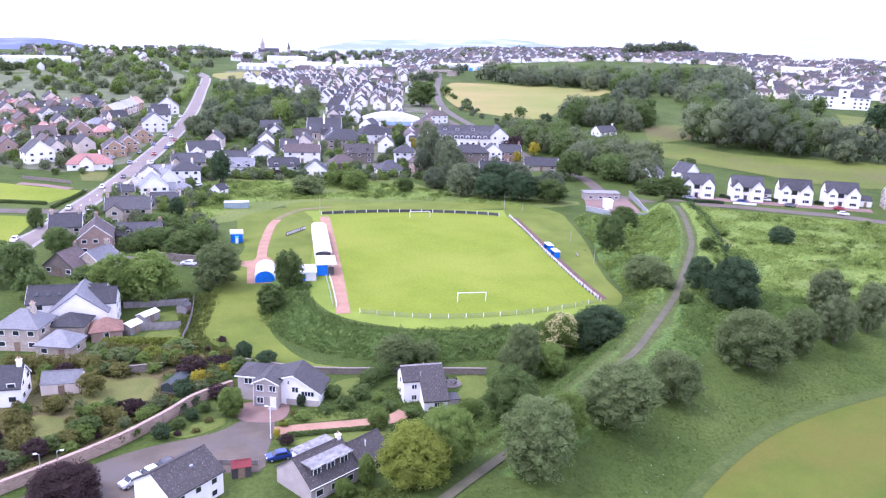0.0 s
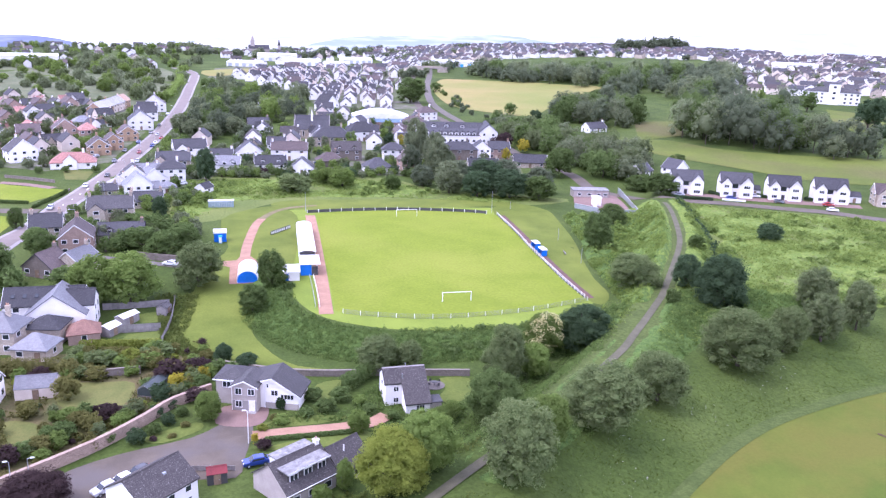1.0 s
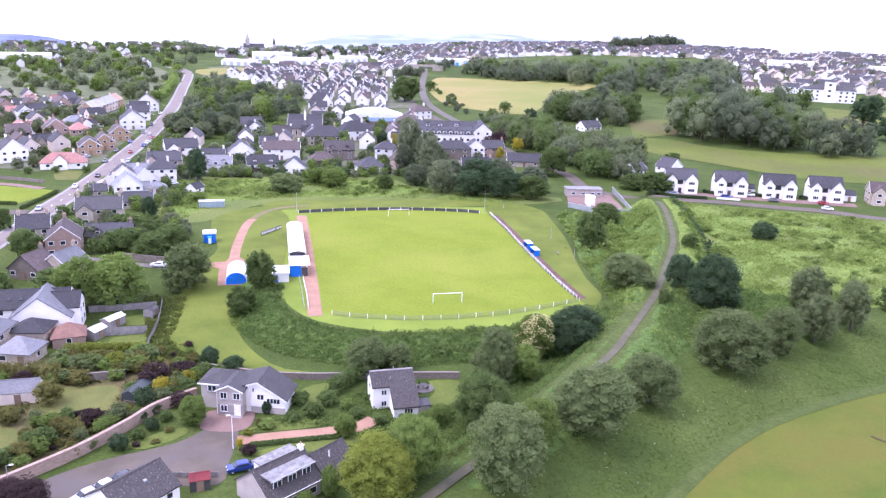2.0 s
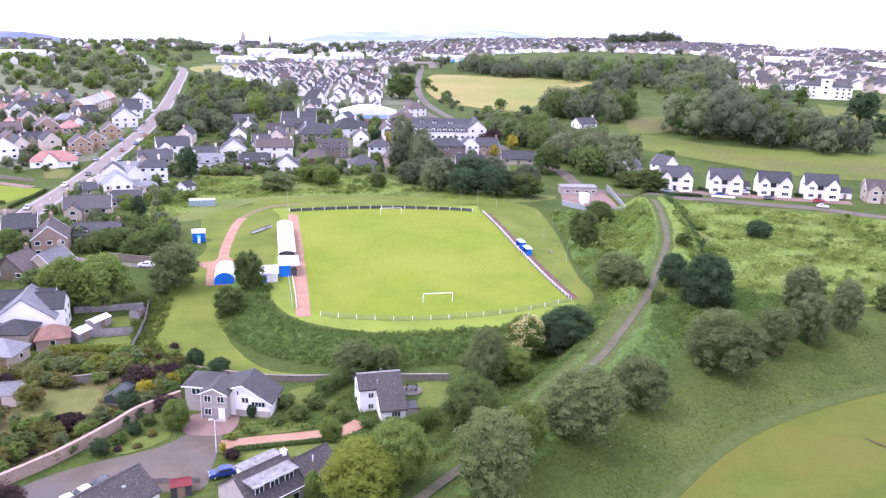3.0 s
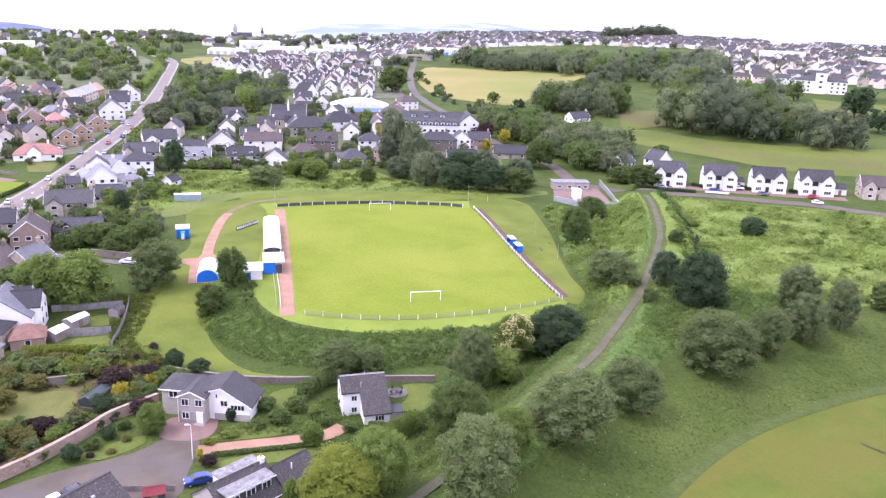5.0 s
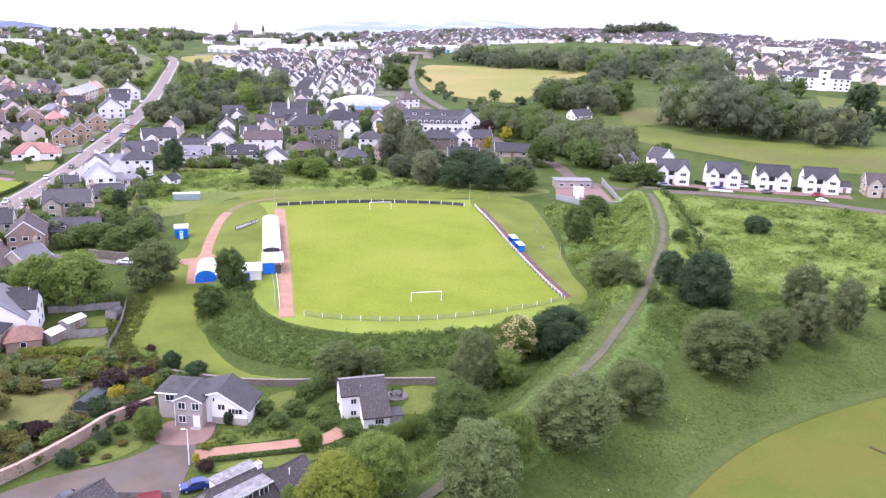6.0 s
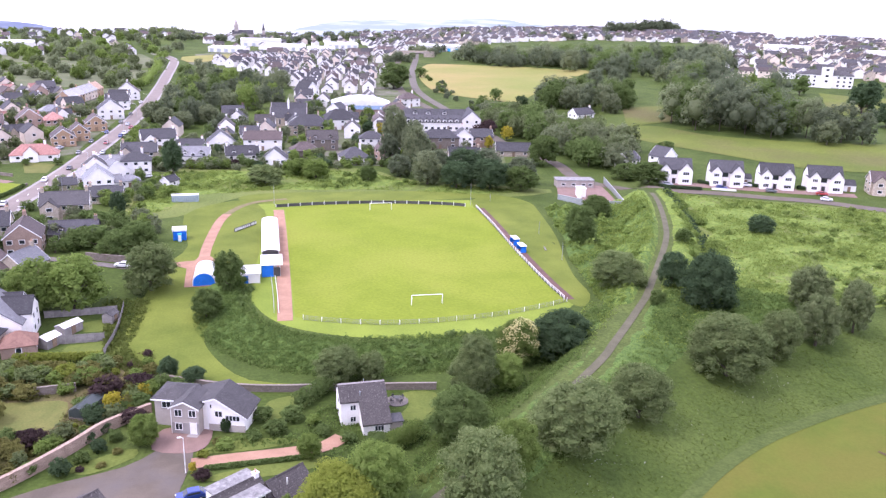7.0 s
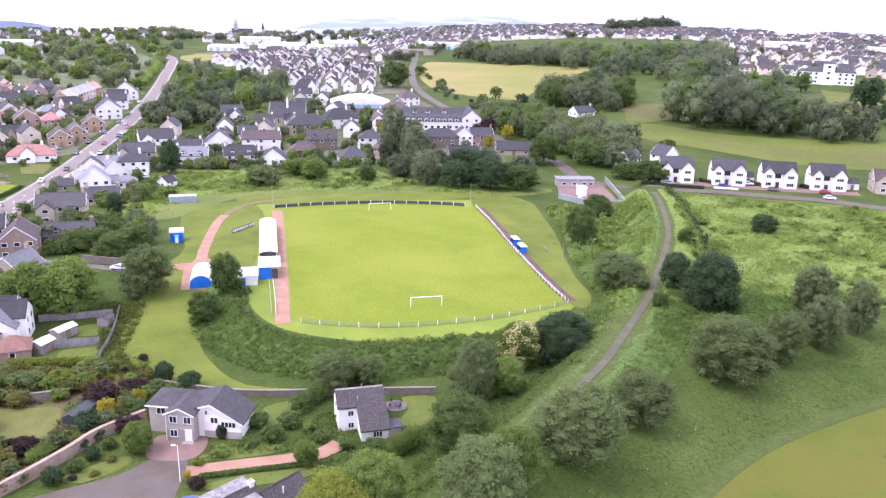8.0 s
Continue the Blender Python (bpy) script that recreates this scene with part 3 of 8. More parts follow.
ribbon("villa_drive", [(116.5, 66.5), (136, 57.5), (153, 49.5), (169, 42), (180, 36.5)], 6.5, red_brick_paving, 0.11, "reddish grey block paved forecourts of the villas", "drive")
ribbon("fairway_fringe", [(-8, -154), (4, -142.5), (15, -132), (22, -126), (36, -116), (52, -108), (78, -100), (112, -95), (150, -90.5)], 2.6, fringe_grass, 0.16, "dark uncut fringe along the fairway", "grass", n=6)
ribbon("bunker_lip", [(63.8, -116.9), (64.6, -118.6), (66.2, -120.9), (69, -122.2)], 0.55, soil, 0.2, "dark turf lip of a shallow grass bunker", "bunker")
patch("grass_bunker", curved([(64.4, -117), (65.2, -119), (67, -121), (70, -121.6), (73, -119), (71, -116), (67, -115)], 3, True), golf_grass, 0.17, 2.5, "dry grass floor of a shallow bunker", "bunker")
for name, outline in (("gardens_west", [(-260, 430), (-207, 375), (-150, 380), (-122, 400), (-117, 330), (-115, 240), (-118, 150), (-140, 132), (-185, 150), (-260, 260)]), ("gardens_middle", [(-106, 86), (-80, 82), (-70, 122), (-40, 122), (10, 118), (68, 122), (76, 160), (70, 200), (58, 345), (-20, 360), (-27, 287), (-40, 250), (-45, 190), (-70, 182), (-100, 182)]), ("gardens_centre", [(-106, 575), (-79, 567), (-20, 430), (-15, 360), (60, 350), (64, 420), (80, 540), (104, 669), (88, 760), (-60, 780), (-108, 700)])):
    patch(name, outline, town_ground, 0.07, 6, "grey yards and small gardens between the houses", "ground")
patch("scrubland", [(-330, 760), (-161, 690), (-124, 560), (-121, 436), (-160, 395), (-215, 385), (-330, 520)], hazed_scrub_grass, 0.08, 8, "dull olive scrubland beside the town", "ground")


# ---- kit ----
def thing(name, x, y, yaw=0.0, label="", category="", group="", z=None):
    ob = new(name)
    ob.matrix_basis = pose(x, y, float(height(x, y)) if z is None else z, 0, 0, yaw)
    return tagged(ob, label, category, group)


def part(name, bm, mat, parent, label="", soft=False):
    """One mesh under a thing or a part. Gives it a map in metres, by the face's own slope."""
    uv = bm.loops.layers.uv.verify()
    bm.normal_update()
    for f in bm.faces:
        n = f.normal
        u = Vector((-n.y, n.x, 0))
        u = u.normalized() if u.length > 1e-4 else Vector((1, 0, 0))
        v = n.cross(u)
        for loop in f.loops:
            loop[uv].uv = (loop.vert.co.dot(u), loop.vert.co.dot(v))
        f.smooth = soft
    me = bpy.data.meshes.new(name)
    bm.to_mesh(me), bm.free()
    me.materials.append(mat)
    ob = new(name, me)
    ob.parent = parent
    if label:
        ob["label"] = label
    return ob


def share(name, me, parent, m):
    """Another object on a mesh that is there already."""
    ob = new(name, me)
    ob.parent, ob.matrix_basis = parent, m
    return ob


def box(bm, x0, y0, z0, x1, y1, z1, bevel=0.0):
    vs = [bm.verts.new((x, y, z)) for z in (z0, z1) for x, y in ((x0, y0), (x1, y0), (x1, y1), (x0, y1))]
    fs = [bm.faces.new([vs[i] for i in q]) for q in ((3, 2, 1, 0), (4, 5, 6, 7), (0, 1, 5, 4), (1, 2, 6, 5), (2, 3, 7, 6), (3, 0, 4, 7))]
    if bevel:
        bmesh.ops.bevel(bm, geom=list({e for f in fs for e in f.edges}), offset=bevel, segments=1, affect="EDGES")
    return bm


def solid(*boxes, bevel=0.0):
    bm = bmesh.new()
    for b in boxes:
        box(bm, *b, bevel=bevel)
    return bm


def prism(bm, outline, a, b, axis="y"):
    """An outline in (across, up), drawn out along an axis from a to b."""
    put = (lambda u, w, s: (u, s, w)) if axis == "y" else (lambda u, w, s: (s, u, w))
    lo, hi = [bm.verts.new(put(u, w, a)) for u, w in outline], [bm.verts.new(put(u, w, b)) for u, w in outline]
    k = len(outline)
    fs = [bm.faces.new(lo), bm.faces.new(hi[::-1])]
    fs += [bm.faces.new((lo[i], hi[i], hi[(i + 1) % k], lo[(i + 1) % k])) for i in range(k)]
    bmesh.ops.recalc_face_normals(bm, faces=fs)
    return bm


def rod(bm, a, b, r0, r1=None, n=8):
    a, b = Vector(a), Vector(b)
    m = Matrix.Translation((a + b) / 2) @ (b - a).to_track_quat("Z", "Y").to_matrix().to_4x4()
    bmesh.ops.create_cone(bm, cap_ends=True, segments=n, radius1=r0, radius2=r0 if r1 is None else r1, depth=(b - a).length, matrix=m)
    return bm


# ---- trees ----
ball = bmesh.new()
bmesh.ops.create_icosphere(ball, subdivisions=1, radius=1.0)
BALL_V = np.array([v.co for v in ball.verts])
BALL_F = np.array([[v.index for v in f.verts] for f in ball.faces])
ball.free()


def leaf_mesh(name, lobes, count, size, mat, rng, hollow=0.55, droop=0.0, core=0.6):
    """A crown: many small bent leaf sprays over uneven lobes (centre, radii)."""
    vol = np.array([r[0] * r[1] for _, r in lobes]) ** 0.9
    pick = rng.choice(len(lobes), count, p=vol / vol.sum())
    c, r = np.array([l[0] for l in lobes])[pick], np.array([l[1] for l in lobes])[pick]
    d = rng.normal(size=(count, 3))
    d /= np.linalg.norm(d, axis=1)[:, None]
    d[:, 2] = np.where(d[:, 2] < -0.5, -d[:, 2], d[:, 2])
    rad = hollow + (1.06 - hollow) * rng.random(count) ** 0.5 + 0.22 * rng.random(count) * (rng.random(count) > 0.9)
    pos = c + d * r * rad[:, None]
    out = 0.8 * d + 0.55 * rng.normal(size=(count, 3)) + np.array([0, 0, 0.55 - 0.5 * droop])
    out /= np.linalg.norm(out, axis=1)[:, None]
    side = np.cross(out, rng.normal(size=(count, 3)))
    side /= np.linalg.norm(side, axis=1)[:, None]
    up = np.cross(out, side)
    s = size * (0.5 + 0.9 * rng.random(count) ** 1.5)[:, None]
    a, b = side * s, up * s * (0.5 + 0.35 * rng.random(count))[:, None]
    lift = out * s * 0.25
    quad = np.stack([pos - a, pos - b + lift, pos + a, pos + b + lift], 1).reshape(-1, 3)
    me = bpy.data.meshes.new(name)
    cores, flat = [], []
    for n, (centre, radii) in enumerate(lobes):
        bumps = core + 0.2 * np.sin(BALL_V @ (2.1, 3.3, 1.7) * 2.2 + n) + 0.06 * rng.normal(size=len(BALL_V))
        cores.append(np.array(centre) + BALL_V * radii * bumps[:, None])
        flat.append(BALL_F + 4 * count + n * len(BALL_V))
    co = np.vstack([quad] + cores)
    tri = np.vstack(flat).ravel()
    nq, nt = count, len(tri) // 3
    me.vertices.add(len(co)), me.loops.add(4 * nq + 3 * nt), me.polygons.add(nq + nt)
    me.vertices.foreach_set("co", co.astype(np.float32).ravel())
    me.loops.foreach_set("vertex_index", np.concatenate([np.arange(4 * nq), tri]).astype(np.int32))
    me.polygons.foreach_set("loop_start", np.concatenate([np.arange(nq) * 4, 4 * nq + np.arange(nt) * 3]).astype(np.int32))
    me.polygons.foreach_set("loop_total", np.concatenate([np.full(nq, 4), np.full(nt, 3)]).astype(np.int32))
    me.materials.append(mat)
    me.update(calc_edges=True)
    return me


def crown_lobes(w, h, rng, n, trunk, skirt=0.0):
    """Clumps over a rounded crown between the trunk's fork and the top; skirt: how far its sides hang to the ground."""
    zc, rz = trunk + (h - trunk) * 0.46, (h - trunk) * 0.54
    lobes = [((0, 0, zc), (w * 0.4, w * 0.4, rz * 0.84))]
    lean = rng.uniform(-0.07, 0.07, 2) * w
    turn, waves = rng.uniform(0, 6.28, 3), rng.uniform(0.05, 0.1, 3)
    for k in range(9):
        a, rr, u = 0.698 * k + rng.uniform(-0.4, 0.4), w * rng.uniform(0.14, 0.22), rng.uniform(-0.45, 0.72)
        reach = math.sqrt(max(0.1, 1 - u * u)) * w * 0.29
        lobes.append(((math.cos(a) * reach + lean[0] * u, math.sin(a) * reach + lean[1] * u, zc + rz * u * 0.8), (rr, rr, rr * rng.uniform(0.8, 1.1))))
    for k in range(n):
        a = 2.39996 * k + rng.uniform(-0.5, 0.5)
        u = -0.86 + 1.84 * (k + rng.uniform(0.1, 0.9)) / n
        reach = math.sqrt(max(0.03, 1 - min(abs(u), 0.985) ** 2))
        if u < 0:
            reach += (1 - reach) * skirt
        rr = w * rng.uniform(0.05, 0.125)
        bulge = 1 + sum(wv * math.sin((i + 2) * a + 2.4 * u * (i + 1) + t) for i, (wv, t) in enumerate(zip(waves, turn)))
        far = w * rng.uniform(0.33, 0.405) * bulge
        lobes.append(((math.cos(a) * reach * far + lean[0] * u, math.sin(a) * reach * far + lean[1] * u, zc + u * rz * (0.8 + 0.16 * bulge - 0.1)), (rr * 1.15, rr * 1.15, rr * rng.uniform(0.75, 1.0))))
    return lobes


def tree_trunk(w, h, rng, fork):
    bm = bmesh.new()
    r = 0.022 * h + 0.05
    rod(bm, (0, 0, -0.3), (0, 0, fork), r * 1.25, r, 8)
    rod(bm, (0, 0, fork), (0.1 * w * (rng.random() - 0.5), 0.1 * w * (rng.random() - 0.5), h * 0.82), r, r * 0.25, 6)
    for k in range(6):
        a, z = 1.05 * k + rng.random(), fork * (0.85 + 0.25 * rng.random()) + 0.05 * h * (k % 3)
        rod(bm, (0, 0, z), (math.cos(a) * w * 0.33, math.sin(a) * w * 0.33, z + h * (0.2 + 0.2 * rng.random())), r * 0.5, r * 0.12, 5)
    return bm


TREE_KINDS = {}
KIND_NAMES = ["silvery willow", "broad green", "fresh green ash", "dark green", "cream-flowering elder", "thin grey-green alder", "yellow-green", "copper-leaved purple", "golden yellow", "grey-green", "dark grey-green", "olive green"]


def tree_kind(kind, detail, variant):
    """A tree 10 m high and 10 m wide, kept for copies: trunk mesh and crown mesh."""
    key = (kind, detail, variant)
    if key not in TREE_KINDS:
        rng = np.random.default_rng(100 * kind + 10 * variant + (0, 3, 7)[detail])
        fork = (1.0, 2.0)[kind in (2, 5)]
        lobes = crown_lobes(10, 10, rng, (96, 56, 16)[detail], 0.1 if kind == 0 else fork * 0.4, {0: 0.45, 1: 0.25, 3: 0.35}.get(kind, 0.15))
        count, size = ((21000, 0.135), (7200, 0.21), (1100, 0.46))[detail]
        if kind == 5:
            count = int(count * 0.6)
        me = leaf_mesh("crown", lobes, count, size, LEAVES[kind], rng, droop=0.3 if kind == 0 else 0.0)
        bm = tree_trunk(10, 10, rng, fork)
        tm = bpy.data.meshes.new("trunk")
        bm.to_mesh(tm), bm.free()
        tm.materials.append(bark)
        TREE_KINDS[key] = (tm, me)
    return TREE_KINDS[key]


def tree(x, y, h, w, kind, detail=0, where="", name="tree", variant=None, group=""):
    rng = random.Random(int(x * 13 + y * 7))
    tm, me = tree_kind(kind, detail, rng.randrange(3) if variant is None else variant)
    size = "tall" if h > 12 else "low" if h < 5 else "rounded"
    label = f"{size} {KIND_NAMES[kind]} {name} {where}".strip()
    s = Matrix.Diagonal((w / 10, w / 10, h / 10, 1))
    if name == "shrub":
        ob = new(name, me)
        ob.matrix_basis = pose(x, y, float(height(x, y)) - 0.05 * h, 0, 0, rng.random() * 360) @ s
        return tagged(ob, label, name, group)
    ob = thing(name, x, y, rng.random() * 360, label, name, group)
    share("trunk", tm, ob, s)
    crown = share("crown", me, ob, s)
    if kind == 4:
        brng = np.random.default_rng(5)
        share("blossom", leaf_mesh("blossom", crown_lobes(w * 1.04, h * 1.03, brng, 46, 0.3)[10:], 3400, 0.2, elder_blossom, brng, hollow=0.97, core=0.3), ob, Matrix())
    return ob


def soft_crown(w, h, rng):
    """A broad crown of a few large overlapping masses."""
    lobes = [((0, 0, h * 0.47), (w * 0.43, w * 0.43, h * 0.46))]
    for k in range(14):
        a, rr, z = 2.4 * k + rng.uniform(-0.4, 0.4), w * rng.uniform(0.11, 0.22), 0.1 + 0.82 * (k + rng.random()) / 14
        far = w * 0.33 * math.sqrt(max(0.05, 1 - ((z - 0.45) / 0.5) ** 2))
        lobes.append(((math.cos(a) * far, math.sin(a) * far, h * z), (rr, rr, rr * rng.uniform(0.9, 1.3))))
    return lobes


def wood(name, outline, count, h, w, kinds, label, detail=420, size=0.85, seed=1, clear=0.0):
    """Many crowns in one mesh, for far woods; clear: how far they keep from the houses that stand by then."""
    rng = np.random.default_rng(seed)
    xs, ys = np.array([p[0] for p in outline]), np.array([p[1] for p in outline])
    pts, tries = [], 0
    gap = 0.55 * w
    while len(pts) < count and tries < 20000:
        tries += 1
        px, py = rng.uniform(xs.min(), xs.max()), rng.uniform(ys.min(), ys.max())
        hit = False
        for i in range(len(xs)):
            j = i - 1
            if (ys[i] > py) != (ys[j] > py) and px < (xs[j] - xs[i]) * (py - ys[i]) / (ys[j] - ys[i]) + xs[i]:
                hit = not hit
        if hit and clear and any((px - a) ** 2 + (py - b) ** 2 < clear * clear for a, b in TAKEN):
            continue
        if hit and all((px - a) ** 2 + (py - b) ** 2 > gap * gap for a, b in pts):
            pts.append((px, py))
    ob = new(name)
    tagged(ob, label, "woodland", kind="stuff")
    for n, kind in enumerate(kinds):
        lobes, trunks = [], bmesh.new()
        for px, py in pts[n :: len(kinds)]:
            z, hh, ww = float(height(px, py)), h * rng.uniform(0.65, 1.25), w * rng.uniform(0.75, 1.2)
            for c, r in soft_crown(ww, hh, rng):
                lobes.append(((c[0] + px, c[1] + py, c[2] + z), r))
            rod(trunks, (px, py, z - 0.5), (px, py, z + hh * 0.4), 0.3, 0.2, 5)
        if lobes:
            me = leaf_mesh("crowns", lobes, int(detail * 2.9 * max(1.0, w / 13)) * (len(lobes) // 15), size * 0.56, LEAVES[kind], rng, hollow=0.68, core=0.5)
            share("crowns", me, ob, Matrix())
            part("trunks", trunks, bark, ob)
        else:
            trunks.free()
    return ob


# ---- houses ----
PANES = {}


def window(parent, x, z, w, h, face, mullions=0, name="window", trim=None, sill=False):
    """A window set on a wall: the frame, with each pane under it. face: the pose of the wall's outer face, x along it, z up, -y out."""
    key = (round(w, 2), round(h, 2), mullions, trim.name if trim else "")
    n = mullions + 1
    pw = (w - 0.26 - 0.11 * mullions) / n
    if key not in PANES:
        a = part("window", solid((-w / 2, -0.06, 0, w / 2, 0.02, h)), trim or white_paint, parent)
        b = part("pane", solid((-pw / 2, -0.075, 0.13, pw / 2, -0.05, h - 0.13)), glass_pane, a)
        PANES[key] = (a.data, b.data)
        bpy.data.objects.remove(a), bpy.data.objects.remove(b)
    fm, pm = PANES[key]
    a = share(name, fm, parent, face @ Matrix.Translation((x, 0, z)))
    for k in range(n):
        share("pane", pm, a, Matrix.Translation(((k - mullions / 2) * (pw + 0.11), 0, 0)))
    if sill:
        part("sill", solid((-w / 2 - 0.1, -0.16, -0.1, w / 2 + 0.1, 0.02, -0.003)), concrete, a)
    return a


def door(parent, x, z, w, h, face, mat):
    a = part("door", solid((-w / 2, -0.08, 0, w / 2, 0.02, h), (-w / 2 - 0.1, -0.1, 0, -w / 2 - 0.003, 0.02, h + 0.1), (w / 2 + 0.003, -0.1, 0, w / 2 + 0.1, 0.02, h + 0.1)), mat, parent)
    part("handle", solid((w / 2 - 0.2, -0.14, h * 0.47, w / 2 - 0.14, -0.083, h * 0.53)), galvanised, a)
    a.matrix_basis = face @ Matrix.Translation((x, 0, z))
    return a


def faces_of(w, d):
    """The four outer wall faces of a block w wide and d deep round the origin: front (-y), right, back, left."""
    return [pose(0, -d / 2, 0), pose(w / 2, 0, 0, 0, 0, 90), pose(0, d / 2, 0, 0, 0, 180), pose(-w / 2, 0, 0, 0, 0, -90)]


def gable_roof(w, d, eaves, ridge, over=0.35, thick=0.22, along_x=True):
    """Two slabs that meet at a ridge; overhanging eaves and verges; ridge tiles."""
    bm = bmesh.new()
    half, length = (d / 2, w / 2) if along_x else (w / 2, d / 2)
    fall = (ridge - eaves) / half
    lo = eaves - fall * over
    outline = [(-half - over, lo), (0, ridge), (half + over, lo), (half + over, lo + thick), (0, ridge + thick * 1.15), (-half - over, lo + thick)]
    prism(bm, outline, -length - over * 0.6, length + over * 0.6, "x" if along_x else "y")
    cap = [(-0.16, ridge + thick * 1.05), (0, ridge + thick * 1.15 + 0.1), (0.16, ridge + thick * 1.05)]
    prism(bm, cap, -length - over * 0.6, length + over * 0.6, "x" if along_x else "y")
    return bm


def hip_roof(w, d, eaves, ridge, over=0.4, hip=None):
    bm = bmesh.new()
    x, y = w / 2 + over, d / 2 + over
    run = min(w, d) / 2 if hip is None else hip
    r = max(x - run - over, 0.15) if w >= d else 0.0
    s = max(y - run - over, 0.15) if d > w else 0.0
    t = 0.2
    b0 = [bm.verts.new((a, b, eaves - 0.12)) for a, b in ((-x, -y), (x, -y), (x, y), (-x, y))]
    b1 = [bm.verts.new((a, b, eaves - 0.12 + t)) for a, b in ((-x, -y), (x, -y), (x, y), (-x, y))]
    if w >= d:
        p, q = bm.verts.new((-r, 0, ridge)), bm.verts.new((r, 0, ridge))
        tops = ((b1[0], b1[1], q, p), (b1[1], b1[2], q), (b1[2], b1[3], p, q), (b1[3], b1[0], p))
    else:
        p, q = bm.verts.new((0, -s, ridge)), bm.verts.new((0, s, ridge))
        tops = ((b1[0], b1[1], p), (b1[1], b1[2], q, p), (b1[2], b1[3], q), (b1[3], b1[0], p, q))
    for f in tops:
        bm.faces.new(f)
    bm.faces.new(b0[::-1])
    for i in range(4):
        bm.faces.new((b0[i], b0[(i + 1) % 4], b1[(i + 1) % 4], b1[i]))
    bmesh.ops.recalc_face_normals(bm, faces=bm.faces[:])
    return bm


def gabled_walls(w, d, eaves, ridge, along_x=True, base=-1.2):
    bm = bmesh.new()
    half, length = (d / 2, w / 2) if along_x else (w / 2, d / 2)
    prism(bm, [(-half, base), (half, base), (half, eaves), (0, ridge), (-half, eaves)], -length, length, "x" if along_x else "y")
    return bm


def chimney(parent, x, y, z0, z1, mat, pots=2, w=0.9):
    a = part("chimney", solid((x - w / 2, y - 0.35, z0, x + w / 2, y + 0.35, z1), (x - w / 2 - 0.08, y - 0.43, z1, x + w / 2 + 0.08, y + 0.43, z1 + 0.15)), mat, parent)
    for k in range(pots):
        u = x + (k - (pots - 1) / 2) * 0.4
        part("chimney_pot", rod(bmesh.new(), (u, y, z1 + 0.15), (u, y, z1 + 0.65), 0.14, 0.11, 8), clay_pot, a)
    return a


def house(x, y, yaw, w, d, storeys, wall, roof, label, kind="gable", along_x=True, chimneys=1, stack=None, wings=(), dormers=0, rise=None, group="", name="house", win=3, eaves=None):
    """A house with its walls, roof, chimneys, windows and door; wings: (x, y, w, d, eaves, rise, along_x) blocks joined to it; dormers on the front slope."""
    ob = thing(name, x, y, yaw, label, "house", group)
    eaves = eaves or (2.6, 5.1, 7.6)[storeys - 1]
    ridge = eaves + (rise or (d if along_x else w) * 0.4)
    if kind == "hip":
        part("wall", solid((-w / 2, -d / 2, -1.2, w / 2, d / 2, eaves)), wall, ob)
        part("roof", hip_roof(w, d, eaves, ridge), roof, ob)
    else:
        part("wall", gabled_walls(w, d, eaves, ridge, along_x), wall, ob)
        part("roof", gable_roof(w, d, eaves, ridge, along_x=along_x), roof, ob)
        half, reach = (d / 2, w / 2) if along_x else (w / 2, d / 2)
        fall = (ridge - eaves) / half
        for sgn in (-1, 1):
            edge = bmesh.new()
            for side in (-1, 1):
                lo = (side * (half + 0.35), eaves - fall * 0.35)
                prism(edge, [lo, (0, ridge), (0, ridge + 0.29), (lo[0], lo[1] + 0.27)], sgn * (reach + 0.215), sgn * (reach + 0.275), "x" if along_x else "y")
            part("barge_board", edge, white_paint if wall is not brown_stone else dark_board, ob)
    for k in range(chimneys):
        cx = (w / 2 - 0.7) * (1, -1, 0)[k % 3] if along_x else 0.0
        cy = 0.0 if along_x else (d / 2 - 0.7) * (1, -1, 0)[k % 3]
        if kind == "hip":
            cx, cy = cx * 0.5, cy * 0.5
        chimney(ob, cx, cy, ridge - 1.6, ridge + 1.2, stack or wall)
    fs = faces_of(w, d)
    for f, length, n in ((fs[0], w, win), (fs[1], d, max(1, win - 1)), (fs[3], d, max(1, win - 1))):
        for s in range(storeys):
            for k in range(n):
                u = length * ((k + 0.5) / n - 0.5)
                if f is fs[0] and s == 0 and k == n // 2 and n > 1:
                    door(ob, u, 0.0, 1.0, 2.05, f, timber)
                else:
                    window(ob, u, 0.95 + 2.55 * s, 1.5 if n > 1 else 1.2, 1.25, f)
    for wx, wy, ww, wd, we, wr, wa in wings:
        g = gabled_walls(ww, wd, we, we + wr, wa)
        bmesh.ops.translate(g, verts=g.verts[:], vec=(wx, wy, 0))
        part("wing_wall", g, wall, ob)
        g = gable_roof(ww, wd, we, we + wr, along_x=wa)
        bmesh.ops.translate(g, verts=g.verts[:], vec=(wx, wy, 0))
        part("wing_roof", g, roof, ob)
        front = pose(wx, wy - wd / 2, 0)
        for s in range(max(1, int(we // 2.4))):
            window(ob, 0, 0.95 + 2.55 * s, min(1.8, ww * 0.5), 1.25, front)
    for k in range(dormers):
        u = w * ((k + 0.5) / dormers - 0.5)
        dz, dy = eaves + 0.15, -d / 2 + 0.75
        dm = part("dormer", solid((u - 0.85, dy, dz - 0.5, u + 0.85, dy + 2.2, dz + 1.35)), wall, ob)
        g = gable_roof(2.0, 2.6, dz + 1.3, dz + 2.0, over=0.15, thick=0.12, along_x=False)
        bmesh.ops.translate(g, verts=g.verts[:], vec=(u, dy + 1.2, 0))
        part("dormer_roof", g, roof, dm)
        window(ob, u, dz + 0.15, 1.2, 1.0, pose(0, dy, 0))
